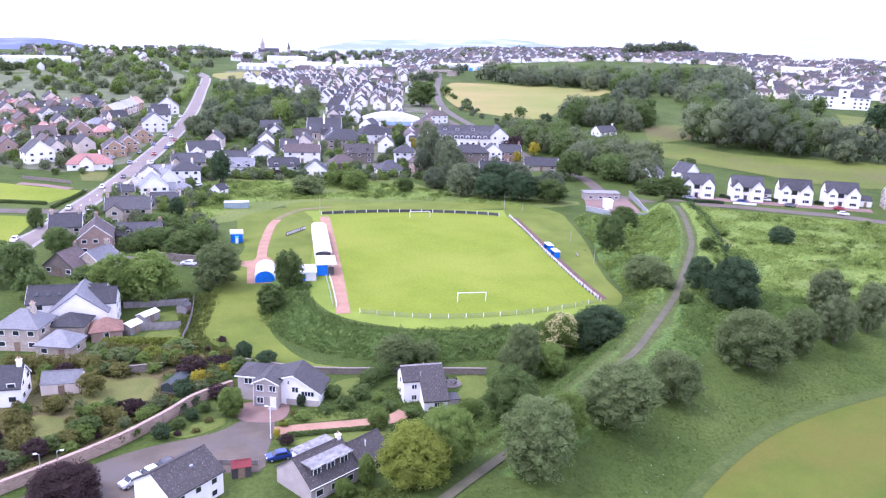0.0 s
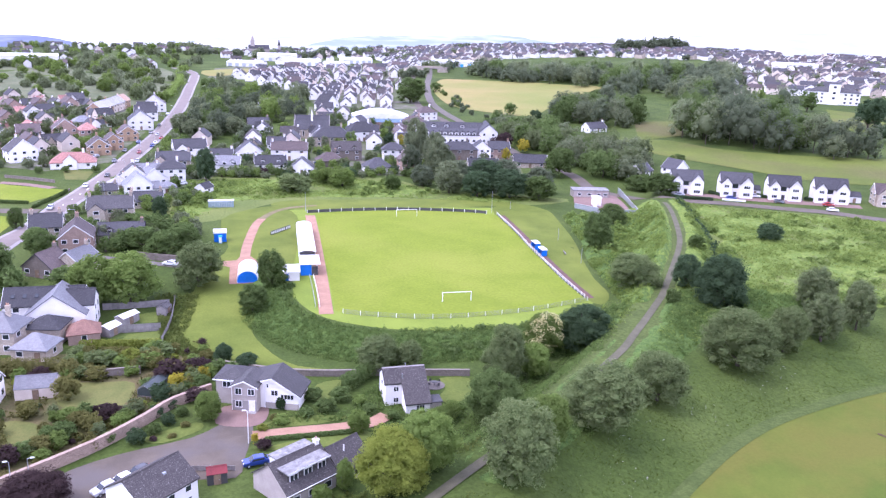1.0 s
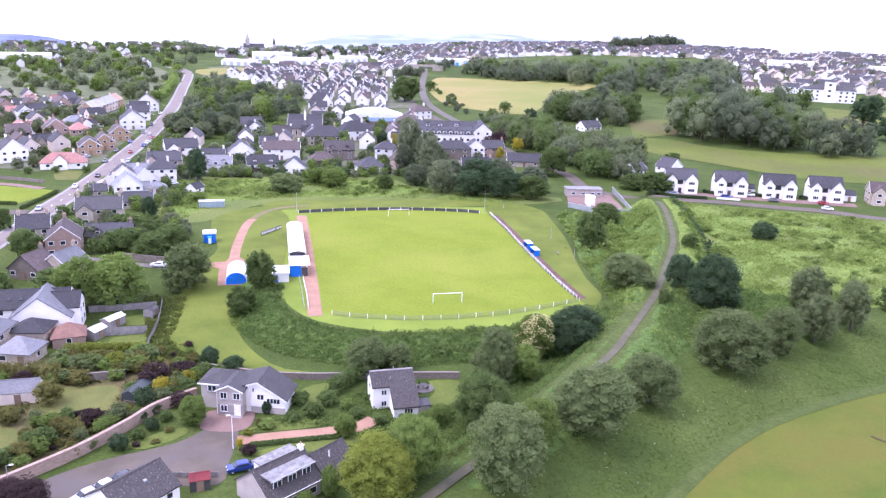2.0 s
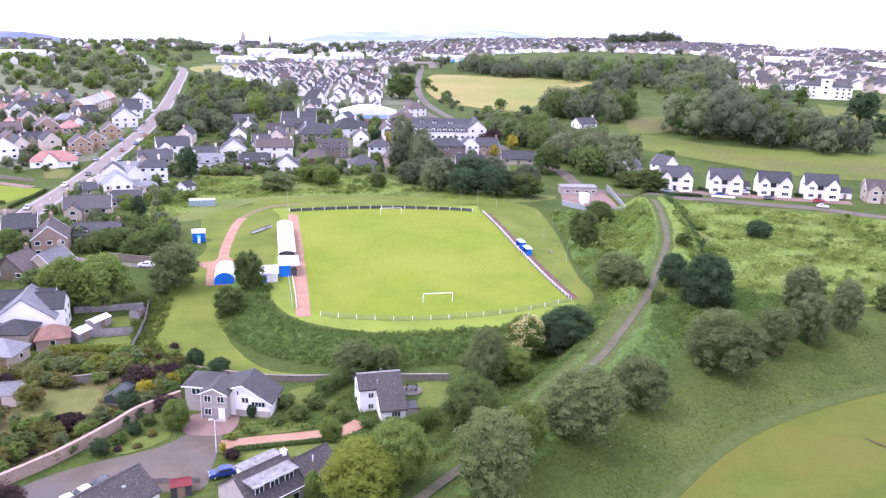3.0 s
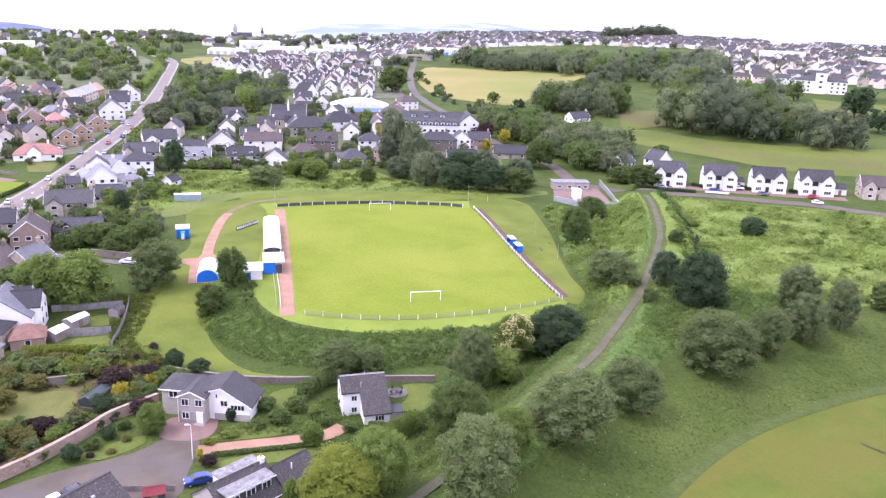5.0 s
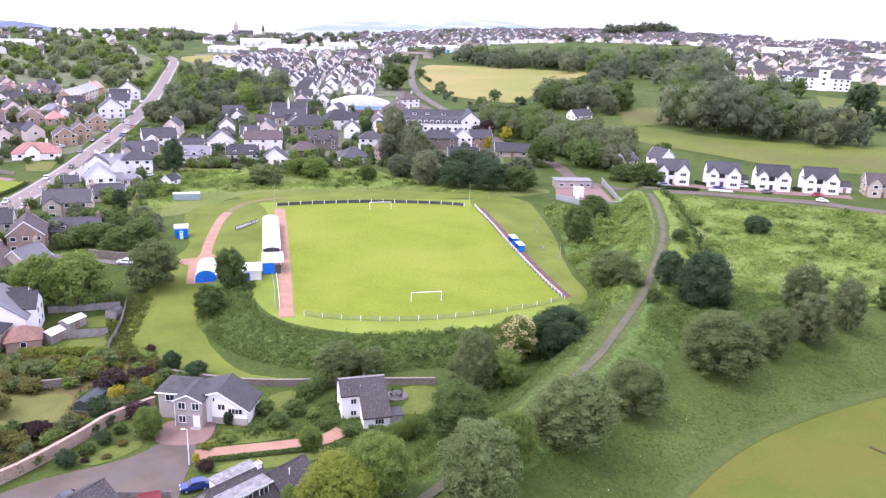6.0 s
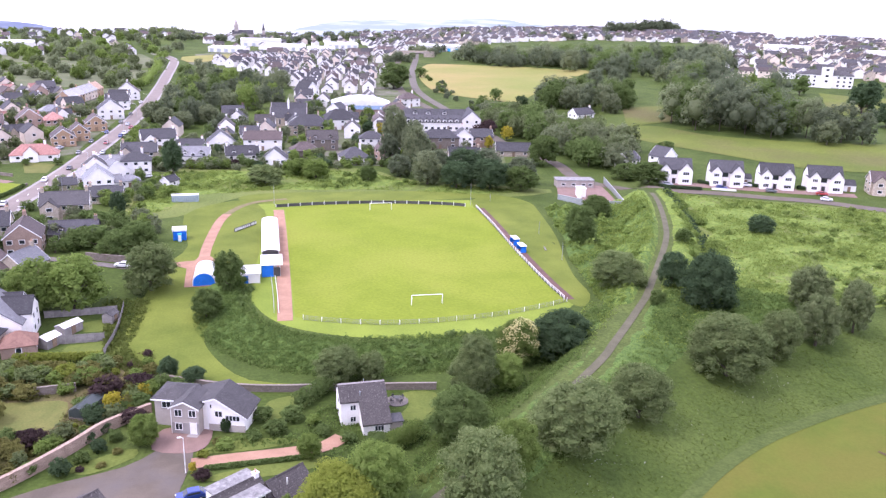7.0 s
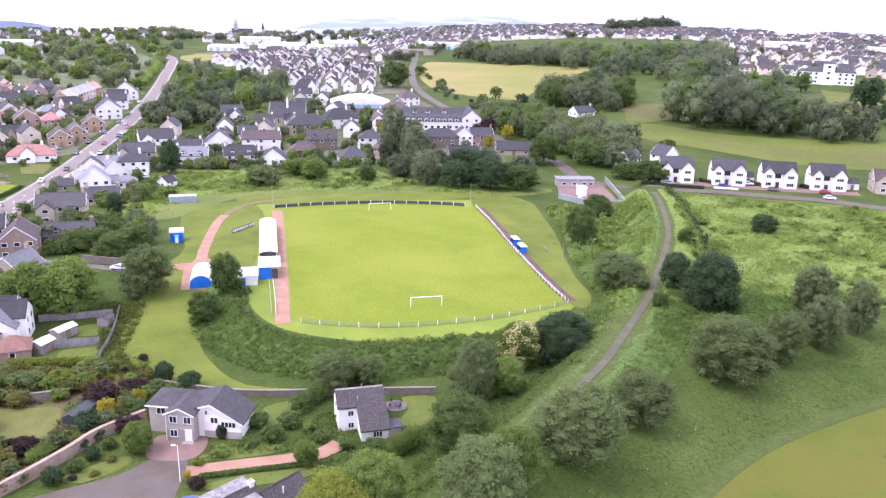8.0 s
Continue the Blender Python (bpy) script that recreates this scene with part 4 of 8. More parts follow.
    return ob


def shed(x, y, yaw, w, d, h, wall, roof, label, rise=0.7, name="shed", along_x=True):
    ob = thing(name, x, y, yaw, label, "shed")
    part("wall", gabled_walls(w, d, h, h + rise, along_x, base=-0.5), wall, ob)
    part("roof", gable_roof(w, d, h, h + rise, over=0.15, thick=0.08, along_x=along_x), roof, ob)
    door(ob, 0, 0, 0.9, min(1.9, h - 0.1), faces_of(w, d)[0], timber)
    return ob


# ---- cars ----
def paint(name, colour):
    m = material(name, colour, 0.3, spread=0.03, bump=0.0, spec=0.5)
    m.node_tree.nodes["Principled BSDF"].inputs["Coat Weight"].default_value = 0.6
    return m


CAR_PAINT = {n: paint(n + "_car_paint", c) for n, c in {"white": (0.78, 0.78, 0.78), "black": (0.02, 0.02, 0.022), "silver": (0.45, 0.46, 0.48), "blue": (0.012, 0.035, 0.2), "red": (0.35, 0.02, 0.02), "grey": (0.12, 0.125, 0.13)}.items()}
CAR_MADE = {}


def car(x, y, yaw, colour, where, z=None, group=""):
    m = pose(x, y, float(height(x, y)) + 0.16 if z is None else z, 0, 0, yaw)
    if colour in CAR_MADE:
        ob = copy_thing(CAR_MADE[colour], m)
        ob["label"] = f"{colour} hatchback car parked {where}"
        return ob
    ob = new("car")
    tagged(ob, f"{colour} hatchback car parked {where}", "car", group)
    bm = bmesh.new()
    side = [(-2.1, 0.3), (-2.15, 0.62), (-2.05, 0.85), (-1.1, 0.97), (-0.45, 1.42), (0.1, 1.5), (1.2, 1.46), (1.85, 1.02), (2.05, 0.95), (2.1, 0.35)]
    prism(bm, [(u, w) for u, w in side], -0.86, 0.86, "y")
    for v in bm.verts:
        if v.co.z > 1.1:
            v.co.y *= 0.8
    bmesh.ops.bevel(bm, geom=bm.edges[:], offset=0.05, segments=2, affect="EDGES")
    part("body", bm, CAR_PAINT[colour], ob, soft=False)
    glass = bmesh.new()
    for s in (-1, 1):
        prism(glass, [(-0.85, 1.02), (-0.42, 1.36), (1.1, 1.38), (1.5, 1.04)], 0.775 * s, 0.845 * s, "y")
    part("side_window", glass, glass_pane, ob)
    part("windscreen", prism(bmesh.new(), [(-1.12, 1.0), (-0.5, 1.42), (-0.42, 1.38), (-1.0, 0.98)], -0.66, 0.66, "y"), glass_pane, ob)
    part("rear_window", prism(bmesh.new(), [(1.3, 1.44), (1.85, 1.07), (1.75, 1.05), (1.25, 1.4)], -0.62, 0.62, "y"), glass_pane, ob)
    for wx in (-1.3, 1.3):
        for s in (-1, 1):
            tyre = part("wheel", rod(bmesh.new(), (wx, 0.68 * s, 0.31), (wx, 0.9 * s, 0.31), 0.31, n=16), rubber, ob)
            part("rim", rod(bmesh.new(), (wx, 0.86 * s, 0.31), (wx, 0.915 * s, 0.31), 0.19, n=10), galvanised, tyre)
    for s in (-1, 1):
        part("headlight", solid((-2.14, 0.5 * s - 0.16, 0.66, -2.02, 0.5 * s + 0.16, 0.82)), white_paint, ob, "clear headlight")
        part("tail_light", solid((2.0, 0.62 * s - 0.1, 0.75, 2.1, 0.62 * s + 0.1, 0.95)), CAR_PAINT["red"], ob, "red tail light")
    ob.matrix_basis = m
    CAR_MADE[colour] = ob
    return ob


# ---- trees ----
NEAR_RIGHT = [
    (-10.0, -129.9, 12.2, 12.2, 0), (-3.3, -122.6, 9.2, 8.4, 2), (9.1, -115.1, 11.0, 15.0, 0), (24.8, -105.1, 9.7, 11.4, 0), (-6.4, -104.2, 9.9, 11.0, 1), (0.2, -86.5, 11.6, 9.0, 0), (7.0, -85.4, 7.0, 7.6, 2), (12.4, -75.0, 9.4, 9.0, 4), (22.1, -73.3, 9.9, 12.8, 3), (49.8, -91.5, 12.5, 15.9, 0), (64.0, -86.3, 10.6, 9.6, 0), (76.2, -82.2, 11.4, 9.6, 5), (84.5, -67.5, 11.4, 10.4, 5), (88.2, -78.4, 12.4, 8.0, 5), (62.3, -62.0, 13.9, 13.9, 3), (58.9, -50.5, 8.9, 7.8, 3), (47.4, -45.3, 9.5, 14.3, 0), (53.5, -4.6, 13.2, 10.6, 1), (71.2, 25.5, 8.7, 10.3, 1),
]
for x, y, h, w, k in NEAR_RIGHT:
    tree(x, y, h, w, k, 0, "on the old railway bank", group="trees on the bank")
for x, y, h, w, k in [(80.2, -16.5, 4.2, 5.5, 1), (49.3, -62.5, 4.4, 4.1, 1), (113.5, -4.2, 5.9, 9.1, 3), (107.5, -69.5, 6.6, 8.4, 1), (70.5, -76.0, 4.2, 6.4, 1), (110.5, 67.9, 8.9, 15.1, 1), (109.2, 86.1, 7.0, 12.7, 1)]:
    tree(x, y, h, w, k, 1, "in the rough field", "bush")
for x, y, h, w, k in [(-28.8, -130.1, 9.7, 11.4, 6), (-23.2, -127.3, 10.3, 9.4, 2), (-31.2, -104.0, 4.3, 4.2, 2), (-57.3, -95.6, 5.6, 5.4, 2), (-56.1, -70.7, 4.4, 4.0, 3), (-51.4, -73.4, 3.2, 4.6, 3), (-44.6, -93.2, 2.6, 2.0, 3), (-79.5, -120.9, 6.1, 11.1, 7), (-24.6, -77.8, 7.6, 9.2, 0), (-18.2, -78.3, 6.2, 6.0, 0), (-38.9, -124.9, 3.0, 3.4, 2), (-35.1, -122.2, 5.4, 3.0, 2)]:
    tree(x, y, h, w, k, 0, "among the gardens")
for x, y, h, w, k in [(-64.8, -25.8, 12.3, 13.2, 0), (-46.1, -30.2, 10.6, 8.2, 1), (-50.8, -42.8, 7.0, 7.4, 1), (-88.3, -34.6, 13.0, 13.0, 2), (-80.3, -34.3, 13.1, 15.0, 2), (-114.6, -21.8, 11.1, 11.4, 1), (-109.6, 2.1, 8.7, 9.3, 1), (-76.2, -0.2, 7.9, 10.3, 1), (-83.6, 8.9, 6.6, 8.9, 1), (-70.1, 2.3, 8.6, 8.0, 1), (-125.3, 35.9, 7.0, 5.7, 1), (-82.4, 40.2, 9.0, 5.2, 3), (-73.1, 110.1, 14.0, 8.9, 3)]:
    tree(x, y, h, w, k, 1, "beside the houses")
for x, y, h, w, k in [(20.5, 143.0, 23, 13, 9), (26, 127, 19, 11, 9), (15.5, 124, 13, 10, 10), (25.5, 110, 19.5, 12, 9), (16.2, 98.6, 9, 11, 10), (31, 98, 11, 12, 10), (50, 88, 13, 14, 10), (62, 80, 11, 13, 10), (24.5, 83, 14.0, 13.5, 9), (40.5, 86.3, 13.9, 16.7, 3), (46.6, 70.5, 11.6, 16.0, 3), (57.5, 66.5, 9.6, 13.6, 1), (34, 74, 11, 13, 3), (83.1, 114.9, 13.9, 14.6, 1), (96.0, 203.6, 10.8, 19.6, 1), (59.2, 395.0, 19.5, 24.8, 1)]:
    tree(x, y, h, w, k, 1, "behind the football ground")
for x, y, h, w, k in [(-37.2, 87.9, 7.9, 14.3, 0), (-17.7, 97.9, 7.9, 12.0, 2), (2.3, 90.6, 6.7, 7.1, 1), (-24.3, 104.7, 6.8, 9.7, 2)]:
    tree(x, y, h, w, k, 1, "in the rough grass", "bush")
for x, y, h, w, k in [(-88, 222, 10, 12, 9), (-78, 214, 9, 12, 9), (-66, 226, 11, 12, 9), (-58, 215, 8, 10, 10), (-50, 228, 9, 10, 9), (-96, 236, 11, 12, 9)]:
    tree(x, y, h, w, k, 1, "on the edge of the wood")
wood("wood_by_road", [(-94, 324), (-96, 470), (-21, 423), (-27, 287), (-54, 263), (-72, 226), (-92, 228)], 66, 12, 12, (9, 10, 1, 9, 10, 2), "dense dark green wood beside the main road", seed=2)
wood("scrub_west", [(-330, 740), (-165, 680), (-128, 560), (-126, 440), (-165, 400), (-215, 390), (-320, 540)], 60, 5, 9, (2, 9, 5), "low scrub and thickets beside the town", detail=130, size=1.1, seed=41)
wood("scrub_belt", [(-320, 740), (-160, 690), (-150, 600), (-330, 640)], 26, 10, 15, (2, 9, 5), "belt of trees above the scrubland", detail=300, size=1.1, seed=42)
wood("wood_belt", [(150, 600), (180, 690), (430, 559), (328, 386), (261, 346), (252, 395), (262, 480)], 95, 17, 21, (10, 9, 10, 1), "long belt of dark green trees above the hay field", seed=3)
wood("wood_copse", [(130, 287), (164, 344), (216, 327), (175, 233), (160, 246)], 26, 18, 15, (1, 9, 10), "copse of mixed green trees", seed=4)
wood("wood_mansion", [(188, 200), (212, 240), (262, 214), (226, 142), (190, 172)], 28, 24, 22, (10, 1, 9, 10), "tall dense wood in the meadow", seed=5)
wood("wood_edge", [(236, 150), (256, 142), (252, 122), (234, 128)], 7, 18, 15, (10, 9), "group of dark green meadow trees", seed=6)
wood("wood_railway", [(84, 227), (98, 251), (113, 209), (132, 131), (109, 97), (102, 115), (95, 157), (88, 189)], 36, 12, 15, (9, 1, 5), "strip of green trees along the railway", seed=7)
wood("wood_far_left", [(-258, 510), (-133, 543), (-121, 354), (-153, 419), (-216, 431)], 12, 9, 12, (2, 9), "scattered trees beside the road", seed=8)


# ---- the football ground ----
def goal(x, y, yaw):
    ob = thing("goal", x, y, yaw, "white-painted steel football goal on the turf", "goal", "goals on the pitch")
    for name, a, b in (("post", (-3.66, 0, 0), (-3.66, 0, 2.44)), ("post", (3.66, 0, 0), (3.66, 0, 2.44)), ("crossbar", (-3.72, 0, 2.44), (3.72, 0, 2.44))):
        part(name, rod(bmesh.new(), a, b, 0.09, n=10), white_paint, ob)
    for s in (-1, 1):
        part("stay", rod(bmesh.new(), (3.66 * s, 0, 2.4), (3.66 * s, 0.9, 2.1), 0.025, n=6), galvanised, ob)


goal(-0.85, -46.4, 180)
goal(0.6, 42.8, 0)


def fence_run(name, line, gap, post_h, post_w, rails, panel, label, post_mat=white_paint, rail_mat=white_paint):
    """Posts at even steps along a line, with rails (heights, thickness) and panels (low, high, material) between."""
    pts = curved(line, 8)
    at, spots = 0.0, [Vector(pts[0])]
    for a, b in zip(pts, pts[1:]):
        a, b = Vector(a), Vector(b)
        seg = (b - a).length
        while at + seg >= gap:
            a = a + (b - a) * ((gap - at) / seg)
            spots.append(a.copy())
            seg, at = (b - a).length, 0.0
        at += seg
    ob = thing(name, spots[0].x, spots[0].y, 0, label, "fence")
    base = ob.matrix_basis.translation
    pm = None
    for p in spots:
        m = pose(p.x - base.x, p.y - base.y, float(height(p.x, p.y)) - base.z)
        if pm is None:
            o = part("post", solid((-post_w / 2, -post_w / 2, -0.1, post_w / 2, post_w / 2, post_h), bevel=0.01), post_mat, ob)
            pm, o.matrix_basis = o.data, m
        else:
            share("post", pm, ob, m)
    for a, b in zip(spots, spots[1:]):
        za, zb = float(height(a.x, a.y)) - base.z, float(height(b.x, b.y)) - base.z
        d = b - a
        m = pose(a.x - base.x, a.y - base.y, 0, 0, 0, math.degrees(math.atan2(d.y, d.x)))
        length = d.length
        for z, t in rails:
            bm = solid((post_w / 2, -0.03, z - t / 2, length - post_w / 2, 0.03, z + t / 2))
            for v in bm.verts:
                v.co.z += za + (zb - za) * v.co.x / length
            part("rail", bm, rail_mat, ob).matrix_basis = m
        if panel:
            bm = solid((post_w / 2, 0.035, panel[0], length - post_w / 2, 0.06, panel[1]))
            for v in bm.verts:
                v.co.z += za + (zb - za) * v.co.x / length
            part("panel", bm, panel[2], ob).matrix_basis = m
    return ob


wire_mesh = material("wire_mesh", (0.18, 0.2, 0.17), 0.6, bump=0.0)
fence_run("fence", [(-34, 49.8), (-20, 51.7), (-4, 52.1), (4.6, 51.4), (15.7, 49.5), (26.5, 46.5), (33.8, 42.5)], 4.1, 1.15, 0.22, ((1.05, 0.08),), (0.05, 0.98, dark_board), "perimeter fence of dark boards with white posts", rail_mat=dark_board)
fence_run("fence", [(33.8, 42.5), (33.6, 20.4), (32.7, -0.8), (32.3, -19.3), (32.2, -35.9), (32.7, -49.4)], 2.2, 1.1, 0.16, ((1.02, 0.1), (0.55, 0.07)), (0.05, 0.5, dark_board), "touchline barrier of white rails over dark boards")
fence_run("fence", [(32.7, -49.4), (25.6, -52.2), (15.1, -55.5), (5.5, -57.0), (-3.6, -57.7), (-13, -57.1), (-21.7, -54.9), (-29.2, -52.0), (-31.5, -50.2)], 4.3, 1.15, 0.13, ((1.08, 0.05), (0.85, 0.03), (0.6, 0.04), (0.36, 0.03), (0.12, 0.04)), None, "low perimeter fence of white posts and wires", rail_mat=wire_mesh)
fence_run("fence", [(-35.3, -24), (-35.0, -36), (-34.9, -49)], 2.3, 1.1, 0.12, ((1.0, 0.08), (0.55, 0.08)), None, "white pipe barrier in front of the terrace")
fence_run("fence", [(-36.3, -24), (-36.0, -36), (-35.9, -48.5)], 2.3, 1.1, 0.12, ((1.0, 0.08),), None, "grey pipe barrier along the terrace back", post_mat=galvanised, rail_mat=galvanised)


def stand():
    ob = thing("covered_stand", -36.2, 8, 0, "long low covered stand with white curved sheet roof", "stand")
    arc = [(-2.4 + 4.8 * k / 8, 3.0 + 0.55 * math.sin(math.pi * k / 8)) for k in range(9)]
    bm = bmesh.new()
    prism(bm, arc + [(u, w - 0.12) for u, w in arc[::-1]], -17.5, 15.2, "y")
    part("roof", bm, sheet_roof, ob)
    cap = bmesh.new()
    bmesh.ops.create_uvsphere(cap, u_segments=16, v_segments=8, radius=1.0, matrix=Matrix.Translation((0, 15.2, 2.95)) @ Matrix.Diagonal((2.4, 3.0, 0.58, 1)))
    part("roof_end", cap, sheet_roof, ob, soft=True)
    part("back_wall", solid((-2.35, -17.4, 0, -2.2, 15.2, 3.0)), sheet_roof, ob)
    part("end_wall", solid((-2.19, -17.4, 0, 2.0, -17.25, 2.9)), dark_board, ob)
    for k in range(4):
        part("terrace_step", solid((-2.18 + 0.9 * k, -17.2, 0, -1.3 + 0.9 * k, 15.2, 1.2 - 0.3 * k)), concrete, ob)
    for k in range(8):
        part("column", rod(bmesh.new(), (2.1, -17 + 4.55 * k, 0), (2.1, -17 + 4.55 * k, 3.0), 0.07), white_paint, ob)


stand()


def pavilion():
    ob = thing("pavilion", -36.3, -17, 0, "blue boarded shelter with a white flat roof", "shelter")
    part("roof", solid((-2.5, -5.2, 3.1, 3.0, 3.6, 3.3), bevel=0.03), sheet_roof, ob)
    part("side_wall", solid((-2.3, -4.9, 0, 0.6, -4.75, 3.1)), blue_paint, ob, "blue boarded wall")
    part("back_wall", solid((-2.3, -4.74, 0, -2.15, 3.4, 3.1)), blue_paint, ob)
    part("front_board", solid((0.7, -4.9, 0, 2.3, -4.8, 2.5)), dark_board, ob)
    for y in (-4.6, -0.6, 3.2):
        part("column", solid((2.2, y - 0.07, 0, 2.34, y + 0.07, 3.1)), white_paint, ob)
    for k in range(3):
        part("terrace_step", solid((-2.1 + 1.2 * k, -4.6, 0, -0.92 + 1.2 * k, 3.3, 0.9 - 0.3 * k)), concrete, ob)
    hut = thing("hut", -41.4, -23.0, 0, "white flat-roofed block behind the shelter", "hut")
    part("wall", solid((-2.4, -3.2, -0.5, 2.4, 3.4, 2.4)), white_render, hut)
    part("roof", solid((-2.6, -3.4, 2.4, 2.6, 3.6, 2.6), bevel=0.02), sheet_roof, hut)
    door(hut, -1.0, 0, 0.9, 2.0, faces_of(4.8, 6.4)[0], blue_paint)


pavilion()


def tent():
    ob = thing("storage_tent", -52.5, -19.3, 0, "white tunnel-shaped store with bright blue end wall", "tent", z=float(height(-52.5, -23)))
    arc = [(-2.7 * math.cos(math.pi * k / 14), 0.9 + 2.3 * math.sin(math.pi * k / 14)) for k in range(15)]
    shell = [(-2.75, -0.3)] + arc + [(2.75, -0.3)]
    bm = bmesh.new()
    prism(bm, shell, -5.5, 5.0, "y")
    part("cover", bm, sheet_roof, ob)
    part("end_wall", prism(bmesh.new(), [(u * 0.95, w - 0.12) for u, w in shell], -5.62, -5.503, "y"), blue_paint, ob, "bright blue end wall")
    door(ob, -1.4, 0.0, 0.9, 1.9, pose(0, -5.62, 0), blue_paint)
    for k in range(4):
        y = -5.4 + 3.4 * k
        rib = bmesh.new()
        for a, b in zip(arc, arc[1:]):
            rod(rib, (a[0] * 1.01, y, a[1] * 1.01), (b[0] * 1.01, y, b[1] * 1.01), 0.05, n=5)
        part("rib", rib, white_paint, ob)


tent()


def kiosk():
    ob = thing("ticket_kiosk", -61.8, 15.5, 4, "blue ticket kiosk with white flat roof", "kiosk")
    part("body", solid((-1.8, -1.7, 0, 1.8, 1.7, 2.7), bevel=0.03), blue_paint, ob)
    part("roof", solid((-2.0, -1.9, 2.7, 2.0, 1.9, 3.3), bevel=0.05), sheet_roof, ob)
    wc = thing("portable_toilet", -61.6, 12.9, 4, "pale blue portable toilet beside the kiosk", "toilet")
    part("body", solid((-0.55, -0.55, 0, 0.55, 0.55, 2.1), bevel=0.04), light_blue, wc)
    part("roof", solid((-0.6, -0.6, 2.1, 0.6, 0.6, 2.25), bevel=0.05), light_blue, wc)
    part("door", solid((-0.4, -0.6, 0.1, 0.4, -0.553, 1.95)), white_paint, wc, "pale door")
    ob = thing("container", -64.2, 61.5, 2, "long grey storage container with white roof", "container")
    part("body", solid((-4.4, -1.2, 0, 4.4, 1.2, 2.3), bevel=0.03), material("teal_paint", (0.3, 0.38, 0.4), 0.6), ob)
    part("roof", solid((-4.45, -1.25, 2.3, 4.45, 1.25, 2.42)), sheet_roof, ob)
    for u in np.arange(-4.1, 4.2, 0.6):
        part("rib", solid((u - 0.05, -1.26, 0.1, u + 0.05, -1.203, 2.28)), galvanised, ob)


kiosk()


def dugout(x, y):
    ob = thing("dugout", x, y, 90, "small bright blue team dugout with white roof", "dugout", "dugouts on the touchline")
    prof = [(-1.0, 0), (0.75, 0), (0.75, 1.3), (-0.2, 2.0), (-0.9, 2.0), (-1.0, 1.9)]
    for s in (-1.95, 1.87):
        part("side", prism(bmesh.new(), prof, s, s + 0.08, "x"), blue_paint, ob)
    part("back", solid((-1.86, -1.0, 0, 1.86, -0.92, 1.85)), blue_paint, ob)
    part("roof", solid((-2.05, -1.15, 2.0, 2.05, 0.75, 2.1), bevel=0.02), sheet_roof, ob)
    part("bench", solid((-1.8, -0.75, 0.4, 1.8, -0.4, 0.46)), timber, ob)


dugout(34.2, -1.2)
dugout(34.0, -8.4)


def bench(x, y, yaw):
    ob = thing("bench", x, y, yaw, "dark weathered bench on the grass beside the touchline", "bench")
    part("seat", solid((-1.3, -0.22, 0.42, 1.3, 0.22, 0.47), bevel=0.01), grey_timber, ob)
    part("backrest", solid((-1.3, 0.2, 0.55, 1.3, 0.25, 0.9), bevel=0.01), grey_timber, ob)
    for u in (-1.1, 1.1):
        for v in (-0.18, 0.2):
            part("leg", solid((u - 0.04, v - 0.03, 0, u + 0.04, v + 0.03, 0.418)), dark_board, ob)


bench(41.5, -8.1, 80)


def grass_sign():
    ob = thing("letter_board", -43.5, 24.6, 53, "long low board with white letters on the grass", "sign")
    part("board", solid((-5.2, -0.06, 0.1, 5.2, 0.06, 1.25)), dark_board, ob)
    for k in range(11):
        u = -4.6 + 0.92 * k + (0.3 if k > 7 else 0)
        if abs(u) < 5.1:
            part("letter_bar", solid((u - 0.28, -0.09, 0.3, u + 0.28, -0.063, 1.05)), white_paint, ob)


grass_sign()


def pole(x, y, h, mat, label, name="street_lamp", arm=0.9, yaw=0):
    ob = thing(name, x, y, yaw, label, "lamp" if arm else "pole")
    part("post", rod(bmesh.new(), (0, 0, -0.2), (0, 0, h), 0.09, 0.055), mat, ob)
    if arm:
        part("arm", rod(bmesh.new(), (0, 0, h - 0.03), (-arm, 0, h + 0.12), 0.04), mat, ob)
        part("lantern", solid((-arm - 0.55, -0.14, h + 0.04, -arm + 0.05, 0.14, h + 0.2), bevel=0.03), white_paint, ob, "pale lantern head")
    return ob


pole(-50.1, -105.4, 6.2, white_paint, "white street lamp beside the turning area", arm=0.35)
for x, y, h in ((-34.5, 52.5, 7), (32.8, 46.5, 8), (41.5, 52, 2.6), (43, -18, 5), (45, 8, 4)):
    pole(x, y, h, galvanised, "thin grey pole beside the pitch", "pole", 0)

